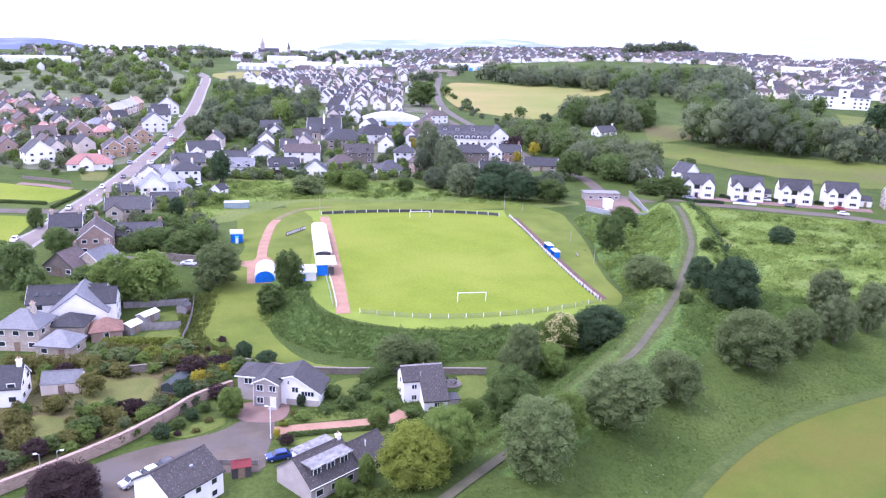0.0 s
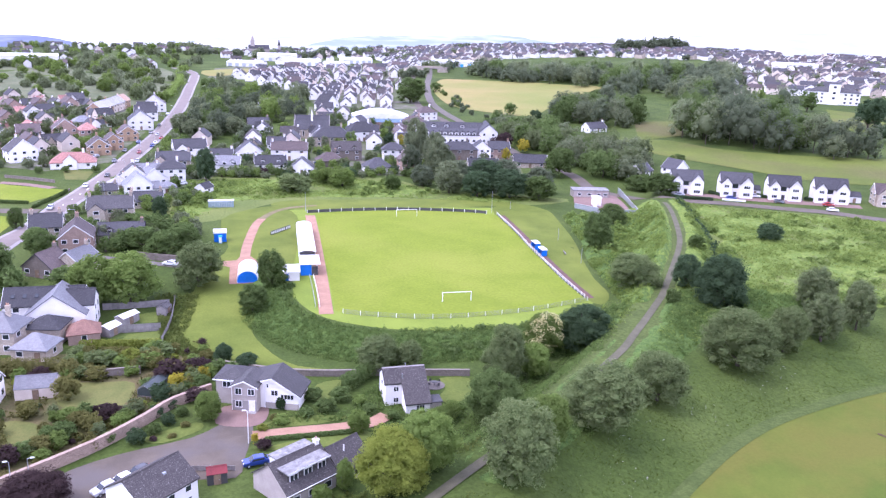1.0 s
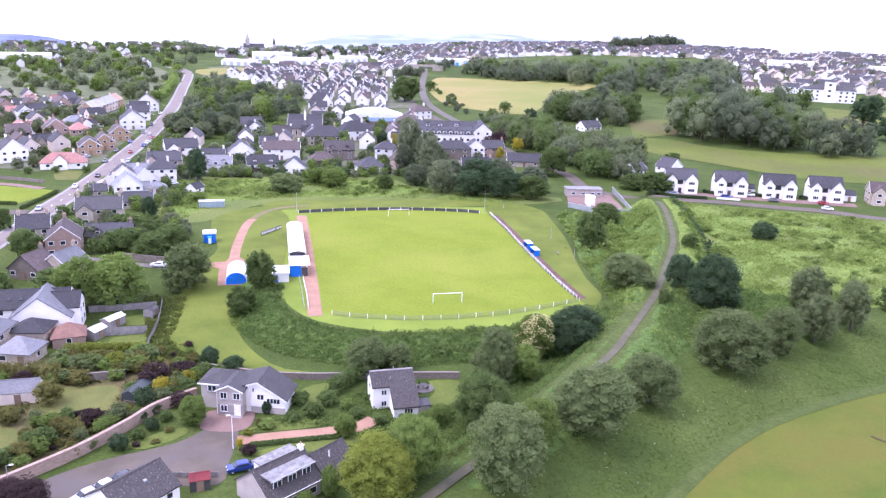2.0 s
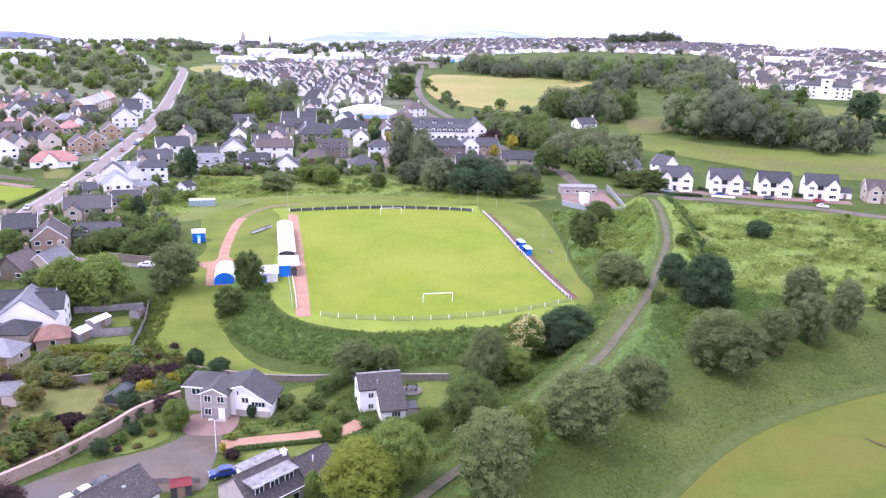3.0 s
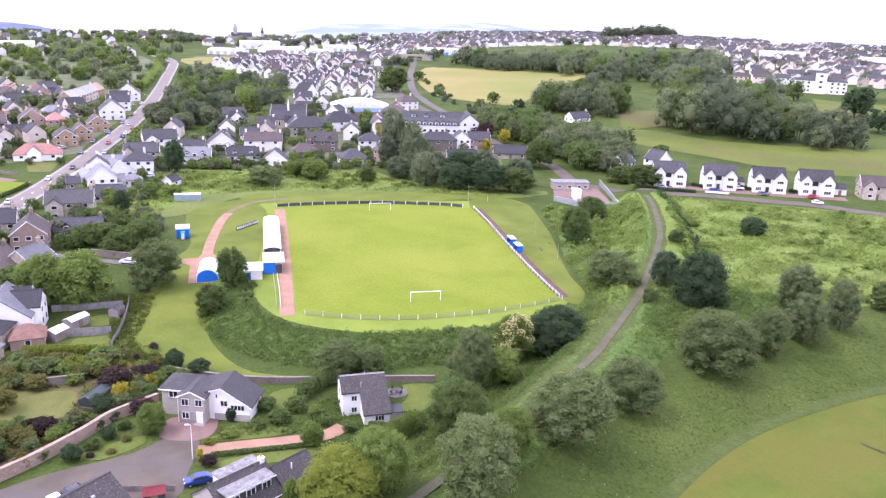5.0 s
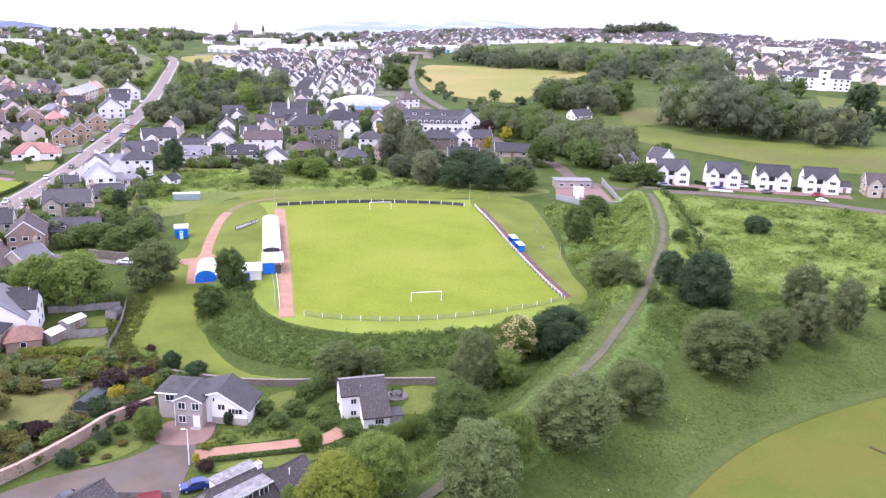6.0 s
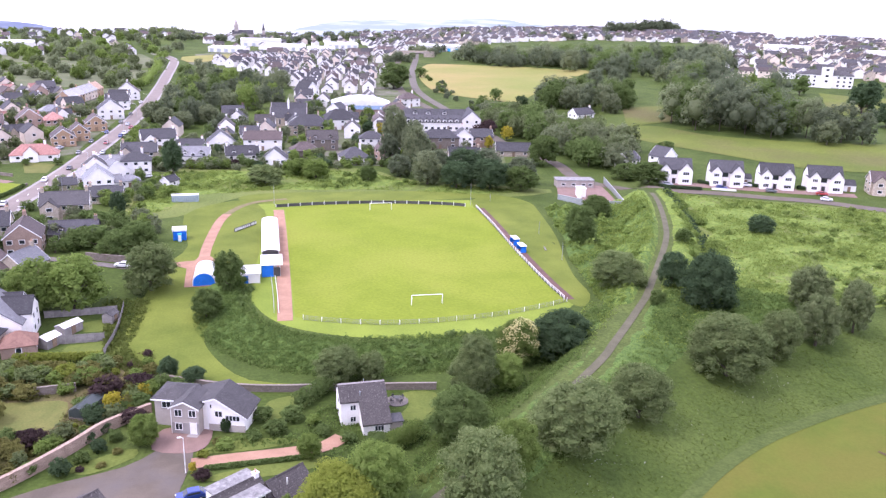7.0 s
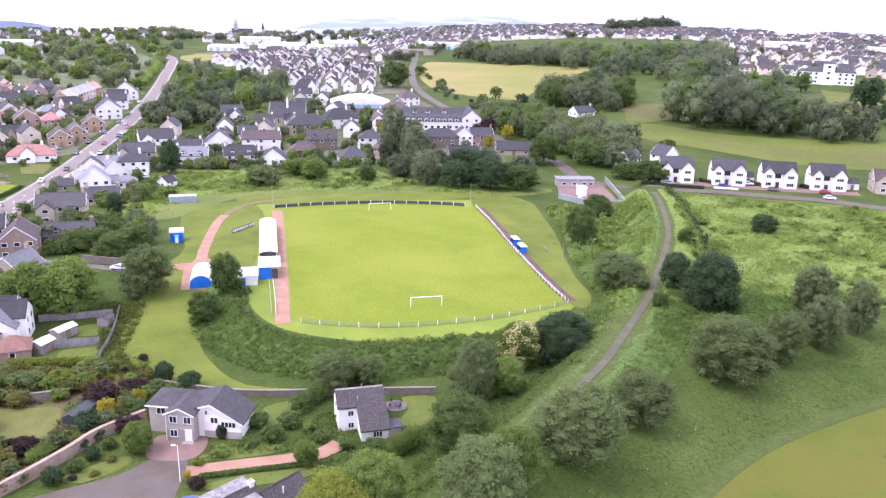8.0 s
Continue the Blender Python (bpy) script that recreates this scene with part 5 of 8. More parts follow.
# ---- houses by the turning area ----
def house_by_court():
    ob = thing("house", -48.1, -94.1, -18, "grey harled and white split-level house with slate-grey roofs", "house", z=-2.8)
    out = [(-4, -1), (6.4, -1), (6.4, 3.0), (1.5, 6.05), (-4, 4.4)]
    part("gable_wall", prism(bmesh.new(), out, 2.0, 8.4, "y"), white_render, ob, "white rendered gable wall")
    part("plinth", solid((0.05, 1.94, -1, 6.42, 2.2, 1.25)), grey_harl, ob)
    roof = bmesh.new()
    prism(roof, [(6.95, 2.66), (1.5, 6.06), (-4.4, 4.28), (-4.4, 4.53), (1.5, 6.36), (6.95, 2.93)], 1.5, 8.8, "y")
    part("main_roof", roof, grey_tile, ob)
    part("block_wall", solid((-9.5, 2.5, -1, -4.01, 8.2, 5.0)), grey_harl, ob)
    g = hip_roof(5.5, 5.7, 5.0, 6.5)
    bmesh.ops.translate(g, verts=g.verts[:], vec=(-6.75, 5.35, 0))
    part("hip_roof", g, grey_tile, ob)
    g = gabled_walls(4.6, 4.4, 5.0, 6.1, False)
    bmesh.ops.translate(g, verts=g.verts[:], vec=(-3.1, 2.2, 0))
    part("bay_wall", g, grey_harl, ob)
    g = gable_roof(4.6, 6.0, 5.0, 6.1, along_x=False)
    bmesh.ops.translate(g, verts=g.verts[:], vec=(-3.1, 2.7, 0))
    part("bay_roof", g, grey_tile, ob)
    f0, f1, f2 = pose(0, 0, 0), pose(0, 2.5, 0), pose(0, 2.0, 0)
    for u, z in ((-4.25, 3.3), (-1.85, 3.3), (-4.25, 0.8)):
        window(ob, u, z, 1.35, 1.35, f0, 1, sill=True)
    door(ob, -1.75, 0.2, 1.0, 2.1, f0, white_paint)
    window(ob, -7.4, 3.3, 1.7, 1.3, f1, 1, sill=True)
    part("downpipe", rod(bmesh.new(), (-5.5, -0.1, 0), (-5.5, -0.1, 4.8), 0.06), white_paint, ob, "white downpipe")
    part("downpipe", rod(bmesh.new(), (0.12, 1.85, 0), (0.12, 1.85, 4.6), 0.06), white_paint, ob, "white downpipe")
    part("lower_stone", solid((-5.43, -0.05, -1, -0.77, -0.003, 2.2)), concrete, ob, "lower storey faced in pale grey blocks")
    window(ob, 1.9, 2.6, 1.4, 1.2, f2, 1)
    window(ob, 4.3, 2.0, 2.6, 1.1, f2, 3)
    window(ob, 0.6, 4.1, 0.5, 0.9, f2, 0)
    part("step", solid((-2.65, -1.0, 0, -0.85, -0.06, 0.2)), concrete, ob)
    part("fascia", solid((-9.95, 2.0, 4.78, -5.7, 2.08, 5.02)), white_paint, ob, "white fascia board")
    for k, (a, b) in enumerate((((-5.78, 4.8), (-3.1, 6.08)), ((-3.1, 6.08), (-0.42, 4.8)))):
        part("barge_board", prism(bmesh.new(), [(a[0], a[1]), (b[0], b[1]), (b[0], b[1] + 0.24), (a[0], a[1] + 0.24)], -0.6, -0.515, "y"), white_paint, ob, "white barge board")
    for a, b in (((7.0, 2.61), (1.5, 6.02)), ((1.5, 6.02), (-0.6, 5.38))):
        part("barge_board", prism(bmesh.new(), [(a[0], a[1]), (b[0], b[1]), (b[0], b[1] + 0.26), (a[0], a[1] + 0.26)], 1.42, 1.497, "y"), white_paint, ob, "white barge board")


house_by_court()


def house_catslide():
    ob = thing("house", -21.5, -92.0, 3, "white rendered house with long dark tiled roof", "house", z=-2.75)
    ob.matrix_basis = ob.matrix_basis @ Matrix.Scale(0.92, 4)
    part("wall", prism(bmesh.new(), [(-2.6, -1), (4.2, -1), (4.2, 4.6), (0.4, 6.9), (-2.6, 5.0)], -4.2, 4.2, "x"), white_render, ob)
    part("low_wall", prism(bmesh.new(), [(-7.0, -1), (-2.602, -1), (-2.602, 4.85), (-7.0, 2.45)], -0.8, 4.2, "x"), white_render, ob)
    part("roof", prism(bmesh.new(), [(-3.0, 4.75), (0.4, 6.9), (4.7, 4.3), (4.7, 4.55), (0.4, 7.2), (-3.0, 5.02)], -4.5, -1.0, "x"), dark_tile, ob)
    part("long_roof", prism(bmesh.new(), [(-7.5, 2.1), (0.4, 6.92), (4.7, 4.3), (4.7, 4.57), (0.4, 7.22), (-7.5, 2.38)], -0.998, 4.5, "x"), dark_tile, ob)
    part("ridge", prism(bmesh.new(), [(0.2, 7.1), (0.4, 7.34), (0.6, 7.1)], -4.5, 4.5, "x"), concrete, ob, "pale ridge tiles")
    f, g = pose(0, -2.6, 0), pose(0, -7.0, 0)
    window(ob, -2.0, 3.0, 1.2, 1.2, f, 1)
    window(ob, -2.0, 0.6, 1.2, 1.2, f, 1)
    window(ob, 2.2, 0.7, 1.8, 1.2, g, 2)
    for z in (0.8, 3.2):
        window(ob, -1.0, z, 1.2, 1.2, pose(-4.2, 0, 0, 0, 0, -90))
    part("flue", rod(bmesh.new(), (-0.6, -2.0, 5.2), (-0.6, -2.0, 6.6), 0.12), galvanised, ob)
    part("flue", rod(bmesh.new(), (0.6, 1.0, 6.4), (0.6, 1.0, 7.6), 0.09), galvanised, ob)
    lean = thing("garden_room", -16.4, -96.4, 2, "small grey flat-roofed store beside the house", "shed", z=-2.75)
    part("wall", solid((-1.3, -1.4, -1, 1.3, 1.3, 1.8)), grey_harl, lean)
    part("roof", solid((-1.5, -1.6, 1.8, 1.5, 1.5, 1.94)), slate, lean)


house_catslide()


def house_dormer():
    ob = thing("house", -42.7, -120.1, 36, "grey harled bungalow with long dormer and dark tiled roof", "house", z=-2.6)
    part("wall", gabled_walls(9.2, 8.6, 2.8, 6.0, True), grey_harl, ob)
    part("roof", gable_roof(9.2, 8.6, 2.8, 6.0, 0.4), dark_tile, ob)
    part("dormer_wall", solid((-3.6, -3.1, 3.2, 3.9, -0.3, 5.35)), dark_tile, ob)
    part("dormer_roof", solid((-3.9, -3.5, 5.35, 4.2, -0.1, 5.55)), material("flat_felt", (0.27, 0.26, 0.25), 0.6, (0.13, 0.125, 0.12), 0.9, 4, 0.1, 0.2), ob, "pale weathered flat dormer roof")
    for u in (-2.5, 0.15, 2.8):
        window(ob, u, 3.6, 1.6, 1.35, pose(0, -3.1, 0), 1)
    part("fascia", solid((-3.92, -3.56, 5.3, 4.22, -3.503, 5.52)), white_paint, ob, "white fascia board")
    part("gutter", rod(bmesh.new(), (-5.0, -4.72, 2.72), (5.0, -4.72, 2.72), 0.07), white_paint, ob, "white plastic gutter")
    f = pose(0, -4.3, 0)
    for u in (-3.0, 0, 3.0):
        window(ob, u, 0.8, 1.5, 1.2, f)
    chimney(ob, 4.2, 0, 5.0, 6.7, white_render, 1, 0.7)
    wing = thing("house_wing", -35.3, -116.4, 38, "low wing of the bungalow with dark tiled roof", "house", z=-2.6)
    part("wall", gabled_walls(6.4, 6.8, 2.6, 5.4, True), grey_harl, wing)
    part("roof", gable_roof(6.4, 6.8, 2.6, 5.4, 0.35), dark_tile, wing)
    part("flue", rod(bmesh.new(), (-0.6, -1.3, 4.4), (-0.6, -1.3, 5.6), 0.1), white_paint, wing)
    window(wing, 0.5, 0.8, 1.6, 1.2, pose(0, -3.4, 0))
    gar = thing("garage", -43.0, -112.4, 36, "low white flat-roofed garage beside the bungalow", "garage", z=-2.6)
    part("wall", solid((-3.5, -1.2, -1, 3.5, 1.2, 2.2)), white_render, gar)
    part("roof", solid((-3.7, -1.4, 2.2, 3.7, 1.4, 2.36)), bpy.data.materials["flat_felt"], gar, "pale weathered flat roof")
    part("garage_door", solid((-3.57, -1.0, 0, -3.503, 1.0, 2.0)), white_paint, gar)


house_dormer()


def house_white_gable():
    ob = thing("house", -63.3, -121.7, 46, "white cottage with mottled dark grey tiled roof", "house", z=-2.7)
    part("wall", gabled_walls(9.6, 8.4, 4.0, 6.6, True), white_render, ob)
    part("roof", gable_roof(9.6, 8.4, 4.0, 6.6, 0.35), dark_tile, ob)
    part("roof_vent", solid((0.6, -2.0, 5.0, 1.1, -1.6, 5.9)), galvanised, ob)
    f = pose(0, -4.2, 0)
    for u in (-3, 0, 3):
        for z in (0.5, 2.5):
            window(ob, u, z, 1.2, 1.1, f)
    for z in (0.6, 2.6):
        window(ob, 0, z, 1.2, 1.1, pose(4.8, 0, 0, 0, 0, 90))


house_white_gable()
shed(-54.6, -116.2, 8, 3.0, 2.4, 1.9, dark_board, red_felt, "small dark garden hut with red felt roof", 0.6)
car(-48.7, -112.6, 12, "blue", "beside the bungalow")
car(-68.8, -114.8, 40, "white", "behind the cottage")
car(-66.6, -112.9, 40, "black", "behind the cottage")
car(-70.9, -116.7, 40, "silver", "behind the cottage")
pole(-84.9, -113.6, 4.6, galvanised, "grey street lamp beside the garden wall", arm=0.3)
pole(-82.6, -112.6, 4.4, galvanised, "grey street lamp beside the garden wall", arm=0.5, yaw=180)


def greenhouse():
    ob = thing("greenhouse", -68.2, -82.2, 68, "small old glass greenhouse in the garden", "greenhouse")
    part("base", solid((-3.9, -1.5, -0.4, 3.9, 1.5, 0.5)), brown_stone, ob)
    for y in (-1.45, 1.45):
        for k in range(9):
            u = -3.8 + 0.95 * k
            part("glazing_bar", rod(bmesh.new(), (u, y, 0.5), (u, y, 1.7), 0.035, n=5), grey_timber, ob)
            part("rafter", rod(bmesh.new(), (u, y, 1.7), (u, 0, 2.5), 0.035, n=5), grey_timber, ob)
    pane = material("greenhouse_glass", (0.03, 0.042, 0.042), 0.35, (0.05, 0.06, 0.055), 0.8, 5, 0.0, 0.1, spec=0.4)
    for s in (-1, 1):
        part("gable_pane", prism(bmesh.new(), [(-1.45, 0.5), (1.45, 0.5), (1.45, 1.7), (0, 2.5), (-1.45, 1.7)], 3.8 * s - 0.02, 3.8 * s + 0.02, "x"), pane, ob)
        part("roof_pane", prism(bmesh.new(), [(1.5 * s, 1.72), (0, 2.52), (0, 2.56), (1.5 * s, 1.76)], -3.8, 3.8, "x"), pane, ob)
        part("side_pane", solid((-3.8, 1.45 * s - 0.01, 0.5, 3.8, 1.45 * s + 0.01, 1.7)), pane, ob)


greenhouse()


def patio():
    ob = thing("patio", -14.4, -87.4, 0, "round gravel patio beside the house wall", "patio")
    part("paving", rod(bmesh.new(), (0, 0, -0.3), (0, 0, 0.14), 2.1, n=24), gravel, ob)
    t = thing("garden_table", -14.4, -87.4, 0, "round dark garden table on the patio", "table", z=float(height(-14.4, -87.4)) + 0.14)
    part("tabletop", rod(bmesh.new(), (0, 0, 0.68), (0, 0, 0.74), 0.6, n=18), dark_board, t)
    part("leg", rod(bmesh.new(), (0, 0, 0), (0, 0, 0.68), 0.06), dark_board, t)
    for k in range(4):
        a = k * math.pi / 2 + 0.5
        c = thing("garden_chair", -14.4 + 1.15 * math.cos(a), -87.4 + 1.15 * math.sin(a), math.degrees(a) + 90, "dark garden chair on the patio", "chair", "chairs round the garden table", z=float(height(-14.4, -87.4)) + 0.14)
        part("seat", solid((-0.23, -0.22, 0.42, 0.23, 0.22, 0.46)), dark_board, c)
        part("backrest", solid((-0.23, -0.22, 0.46, 0.23, -0.18, 0.9)), dark_board, c)
        for u in (-0.2, 0.2):
            for v in (-0.19, 0.19):
                part("leg", solid((u - 0.02, v - 0.02, 0, u + 0.02, v + 0.02, 0.42)), dark_board, c)


patio()


# ---- villas along the estate road ----
def villa(x, y, yaw):
    ob = thing("villa", x, y, yaw, "white rendered villa with twin gables and dark grey roof", "house", "villas along the estate road")
    w, d, e, r = 12.5, 8.5, 5.6, 9.2
    part("wall", gabled_walls(w, d, e, r, True), white_render, ob)
    part("roof", gable_roof(w, d, e, r, 0.35), slate, ob)
    for u, gw, gd, top in ((-4.2, 4.0, 1.6, 7.9), (3.6, 5.0, 2.2, 8.6)):
        g = gabled_walls(gw, gd + 3, e, top, False)
        bmesh.ops.translate(g, verts=g.verts[:], vec=(u, -d / 2 - gd + (gd + 3) / 2, 0))
        part("gable_wall", g, white_render, ob)
        g = gable_roof(gw, gd + 4, e, top, 0.25, 0.18, False)
        bmesh.ops.translate(g, verts=g.verts[:], vec=(u, -d / 2 - gd + (gd + 4) / 2 - 0.2, 0))
        part("gable_roof", g, slate, ob)
        f = pose(0, -d / 2 - gd, 0)
        window(ob, u, 0.9, gw * 0.55, 1.4, f, 2)
        window(ob, u, 3.85, gw * 0.5, 1.3, f, 2)
    f = pose(0, -d / 2, 0)
    door(ob, -0.5, 0, 1.1, 2.1, f, dark_board)
    window(ob, -0.6, 3.6, 2.2, 1.8, f, 0, trim=dark_board)
    return ob


road_line = [(122.5, 70.5, -18), (140.2, 62.5, -20), (157.6, 55.5, -21), (173.8, 48.5, -22)]
first = villa(*road_line[0])
for x, y, yaw in road_line[1:]:
    copy_thing(first, pose(x, y, float(height(x, y)), 0, 0, yaw))
house(131, 97, 25, 9, 8, 2, white_render, slate, "white villa behind the row with steep gable", along_x=False, chimneys=0)
house(118, 104, 30, 9, 7, 2, white_render, slate, "white house among the trees", chimneys=0)
house(194, 39, -25, 12, 8, 2, sandstone, brown_tile, "stone villa with gabled front and brown roof", wings=((-3, -4, 4.5, 3, 5, 2.4, False),))
shed(183.5, 46.5, -22, 5, 6, 2.4, white_render, slate, "white garage with dark pitched roof", 1.6, "garage")
shed(149.5, 63, -21, 4.5, 6, 2.3, white_render, slate, "white garage with dark pitched roof", 1.4, "garage")
for x, y, c in ((134.5, 54.5, "blue"), (151, 47, "grey"), (163.5, 31.5, "white"), (167.5, 39.5, "red"), (116.5, 63.5, "silver"), (146.5, 57, "white")):
    car(x, y, 155 if c != "white" else 150, c, "in front of the villas")
for (ax, ay), (bx, by) in (((130.5, 54.5), (138.5, 50.5)),):
    m = math.atan2(by - ay, bx - ax)
    ob = thing("garden_wall", (ax + bx) / 2, (ay + by) / 2, math.degrees(m), "low white garden wall beside the road", "wall")
    length = math.hypot(bx - ax, by - ay)
    part("wall", solid((-length / 2, -0.12, -0.5, length / 2, 0.12, 0.8)), white_render, ob)
    part("coping", solid((-length / 2, -0.17, 0.8, length / 2, 0.17, 0.88)), concrete, ob)
for x, y in ((122.5, 61.5), (139, 55), (156.5, 47.5), (172, 40.5)):
    patch("villa_forecourt", [(x - 7, y + 1.5), (x + 5, y - 3.0), (x + 7.5, y + 3), (x - 4.5, y + 7.5)], red_brick_paving, 0.14, 3, "reddish block paving in front of the villas", "drive")


# ---- walled yard ----
def yard():
    ob = thing("yard_building", 83, 74, -8, "low pale grey flat-roofed industrial building", "building")
    part("wall", solid((-8.5, -3, -0.5, 6, 3, 3.0)), grey_harl, ob)
    part("roof", solid((-8.8, -3.3, 3.0, 6.3, 3.3, 3.25)), bpy.data.materials["flat_felt"], ob)
    for u in (-6, -2, 2, 4.6):
        window(ob, u, 1.0, 1.6, 1.0, pose(0, -3, 0))
    ob = thing("white_cabin", 77.5, 56, -10, "small white flat-roofed cabin in the yard", "cabin")
    part("wall", solid((-1.5, -2.2, -0.5, 1.5, 2.2, 3.2)), white_render, ob)
    part("roof", solid((-1.7, -2.4, 3.2, 1.7, 2.4, 3.4)), sheet_roof, ob)
    part("tank", rod(bmesh.new(), (-1, -3.3, 0), (-1, -3.3, 2.0), 0.8, n=14), white_paint, ob)
    pts = [(67, 52), (73.5, 43.5), (88, 40.5), (97, 80)]
    for (ax, ay), (bx, by) in zip(pts, pts[1:]):
        length = math.hypot(bx - ax, by - ay)
        o = thing("yard_wall", (ax + bx) / 2, (ay + by) / 2, math.degrees(math.atan2(by - ay, bx - ax)), "grey steel fence round the yard", "wall")
        part("wall", solid((-length / 2 + 0.1, -0.1, -1.2, length / 2 - 0.1, 0.1, 2.0)), galvanised, o)


yard()

# ---- houses of the nearer town: place, turn, width, depth, storeys ----
W, C, S, B, R = white_render, cream_render, sandstone, brown_stone, red_brick
WORDS = {W.name: "white rendered", C.name: "cream rendered", S.name: "sandstone", B.name: "brown stone", R.name: "red brick", tan_brick.name: "tan brick", slate.name: "grey slate roof", brown_tile.name: "brown tiled roof", red_tile.name: "red tiled roof", orange_tile.name: "orange tiled roof", grey_tile.name: "grey tiled roof", pale_slate.name: "pale slate roof", sky_sheen_roof.name: "pale grey tiled roof", dark_tile.name: "dark tiled roof"}


def row(rows, where, group=""):
    for x, y, yaw, w, d, st, wall, roof, kind, extra in rows:
        text = f"{WORDS[wall.name]} {'house' if st > 1 else 'bungalow'} with {WORDS[roof.name]} {where}"
        house(x, y, yaw, w, d, st, wall, roof, text, kind, group=group, **extra)


TURN = dict(along_x=False)
TWO = dict(chimneys=2)
row([
    (-101, 8, 8, 9, 11, 2, R, brown_tile, "gable", dict(along_x=False, chimneys=1)),
    (-90.5, 18, 3, 13, 7, 1, B, slate, "gable", dict(dormers=2, chimneys=1)),
    (-104, -13, -25, 9, 8, 1, B, brown_tile, "gable", TURN),
    (-97, -10, 65, 9, 8, 1, S, pale_slate, "gable", dict(chimneys=1)),
    (-98, 43, 5, 14, 8, 2, S, grey_tile, "gable", dict(wings=((-4, -4, 5, 4, 4.8, 2, False),), chimneys=2)),
    (-112, 20, 8, 9, 8, 2, S, slate, "gable", TWO),
], "near the main road")


def house_white_wing():
    ob = house(-97, -42, 2, 17, 8, 2, W, slate, "large white house with blue-grey slate roof and pale wing", eaves=5.0, rise=3.0, chimneys=0)
    g = gabled_walls(12.5, 10, 4.2, 8.8, False)
    bmesh.ops.translate(g, verts=g.verts[:], vec=(3.4, -4.0, 0))
    part("wing_wall", g, W, ob)
    g = gable_roof(12.5, 10.4, 4.2, 8.8, along_x=False)
    bmesh.ops.translate(g, verts=g.verts[:], vec=(3.4, -3.8, 0))
    part("wing_roof", g, pale_slate, ob, "pale grey slate roof of the wing")
    g = gabled_walls(6.0, 6.6, 5.4, 8.0, True)
    bmesh.ops.translate(g, verts=g.verts[:], vec=(8.0, -2.4, 0))
    part("end_wall", g, W, ob)
    g = gable_roof(6.0, 6.6, 5.4, 8.0, along_x=True)
    bmesh.ops.translate(g, verts=g.verts[:], vec=(8.0, -2.4, 0))
    part("end_roof", g, slate, ob)
    for u, z in ((-1.6, 1.0), (1.4, 1.0), (-1.6, 3.6), (1.4, 3.6)):
        window(ob, u, z, 1.0, 1.3, pose(11.0, -2.4, 0, 0, 0, 90))
    window(ob, 2.2, 1.0, 1.6, 1.3, pose(0, -9.0, 0), 1)
    for u in (-6.5, -4.0, -1.5):
        part("rooflight", prism(bmesh.new(), [(-2.6, 6.42), (-1.8, 7.02), (-1.8, 7.1), (-2.6, 6.5)], u - 0.4, u + 0.4, "x"), glass_pane, ob, "small rooflight")


house_white_wing()
house(-102.5, -57, -12, 9.5, 8, 2, S, pale_slate, "sandstone villa with hipped pale slate roof", "hip", chimneys=1)
house(-93.8, -54, -8, 7, 6.5, 1, S, slate, "sandstone house with hipped grey roof", "hip", chimneys=0, eaves=3.8, rise=2.2, win=2)
house(-94.2, -62.6, -15, 7.5, 6.5, 1, S, pale_slate, "low stone outbuilding with hipped grey slate roof", "hip", chimneys=0, win=2)
house(-86.6, -54.8, 12, 6.4, 5.6, 1, R, clay_tile, "red brick garden building with hipped clay roof", "hip", chimneys=0, win=1, eaves=2.4, rise=2.4)
shed(-81.8, -52, 60, 4, 3, 2.0, grey_timber, sheet_roof, "grey timber shed with pale roof", 0.6)
shed(-79.2, -45.5, 55, 5, 2.6, 2.0, grey_timber, sheet_roof, "long timber shed with pale roof", 0.5)
shed(-71.5, -41, 70, 3, 2.4, 1.9, grey_timber, grey_tile, "small timber shed beside the fence", 0.6)
shed(-89.2, -81.5, 3, 7.2, 4.6, 2.3, cream_render, pale_slate, "small cream garage with pitched pale slate roof", 1.6, "garage")
house(-99.5, -84.5, 2, 9, 7, 2, W, slate, "white cottage with grey slate roof", eaves=3.8, chimneys=1)
row([
    (-96, 83.5, 14, 10, 9, 2, W, pale_slate, "gable", dict(along_x=False, rise=4.2, wings=((5, 1, 6, 6, 3.2, 2.0, True),))), (-86.5, 90, 14, 7, 5, 1, W, pale_slate, "hip", dict(chimneys=0)), (-106.5, 85, 14, 6, 5, 1, S, slate, "gable", dict(chimneys=1, win=1)), (-94, 104.5, 30, 11, 7, 1, W, pale_slate, "gable", TURN),
    (-100.5, 103, 10, 9, 8, 2, W, grey_tile, "gable", TURN), (-104.5, 96, 15, 8, 7, 1, W, sky_sheen_roof, "hip", {}), (-90, 64.5, 5, 11, 7, 1, S, slate, "gable", TWO),
    (-87, 113, 5, 11, 8, 2, W, slate, "hip", {}), (-98, 118, 8, 11, 8, 1, W, pale_slate, "gable", TWO), (-88, 131, 3, 14, 8, 2, S, slate, "gable", dict(chimneys=2, wings=((-5, -4, 6, 5, 4.6, 2.8, False),))),
    (-72, 88, 60, 6, 4, 1, W, slate, "gable", dict(chimneys=0, win=1)),
], "near the rough field")
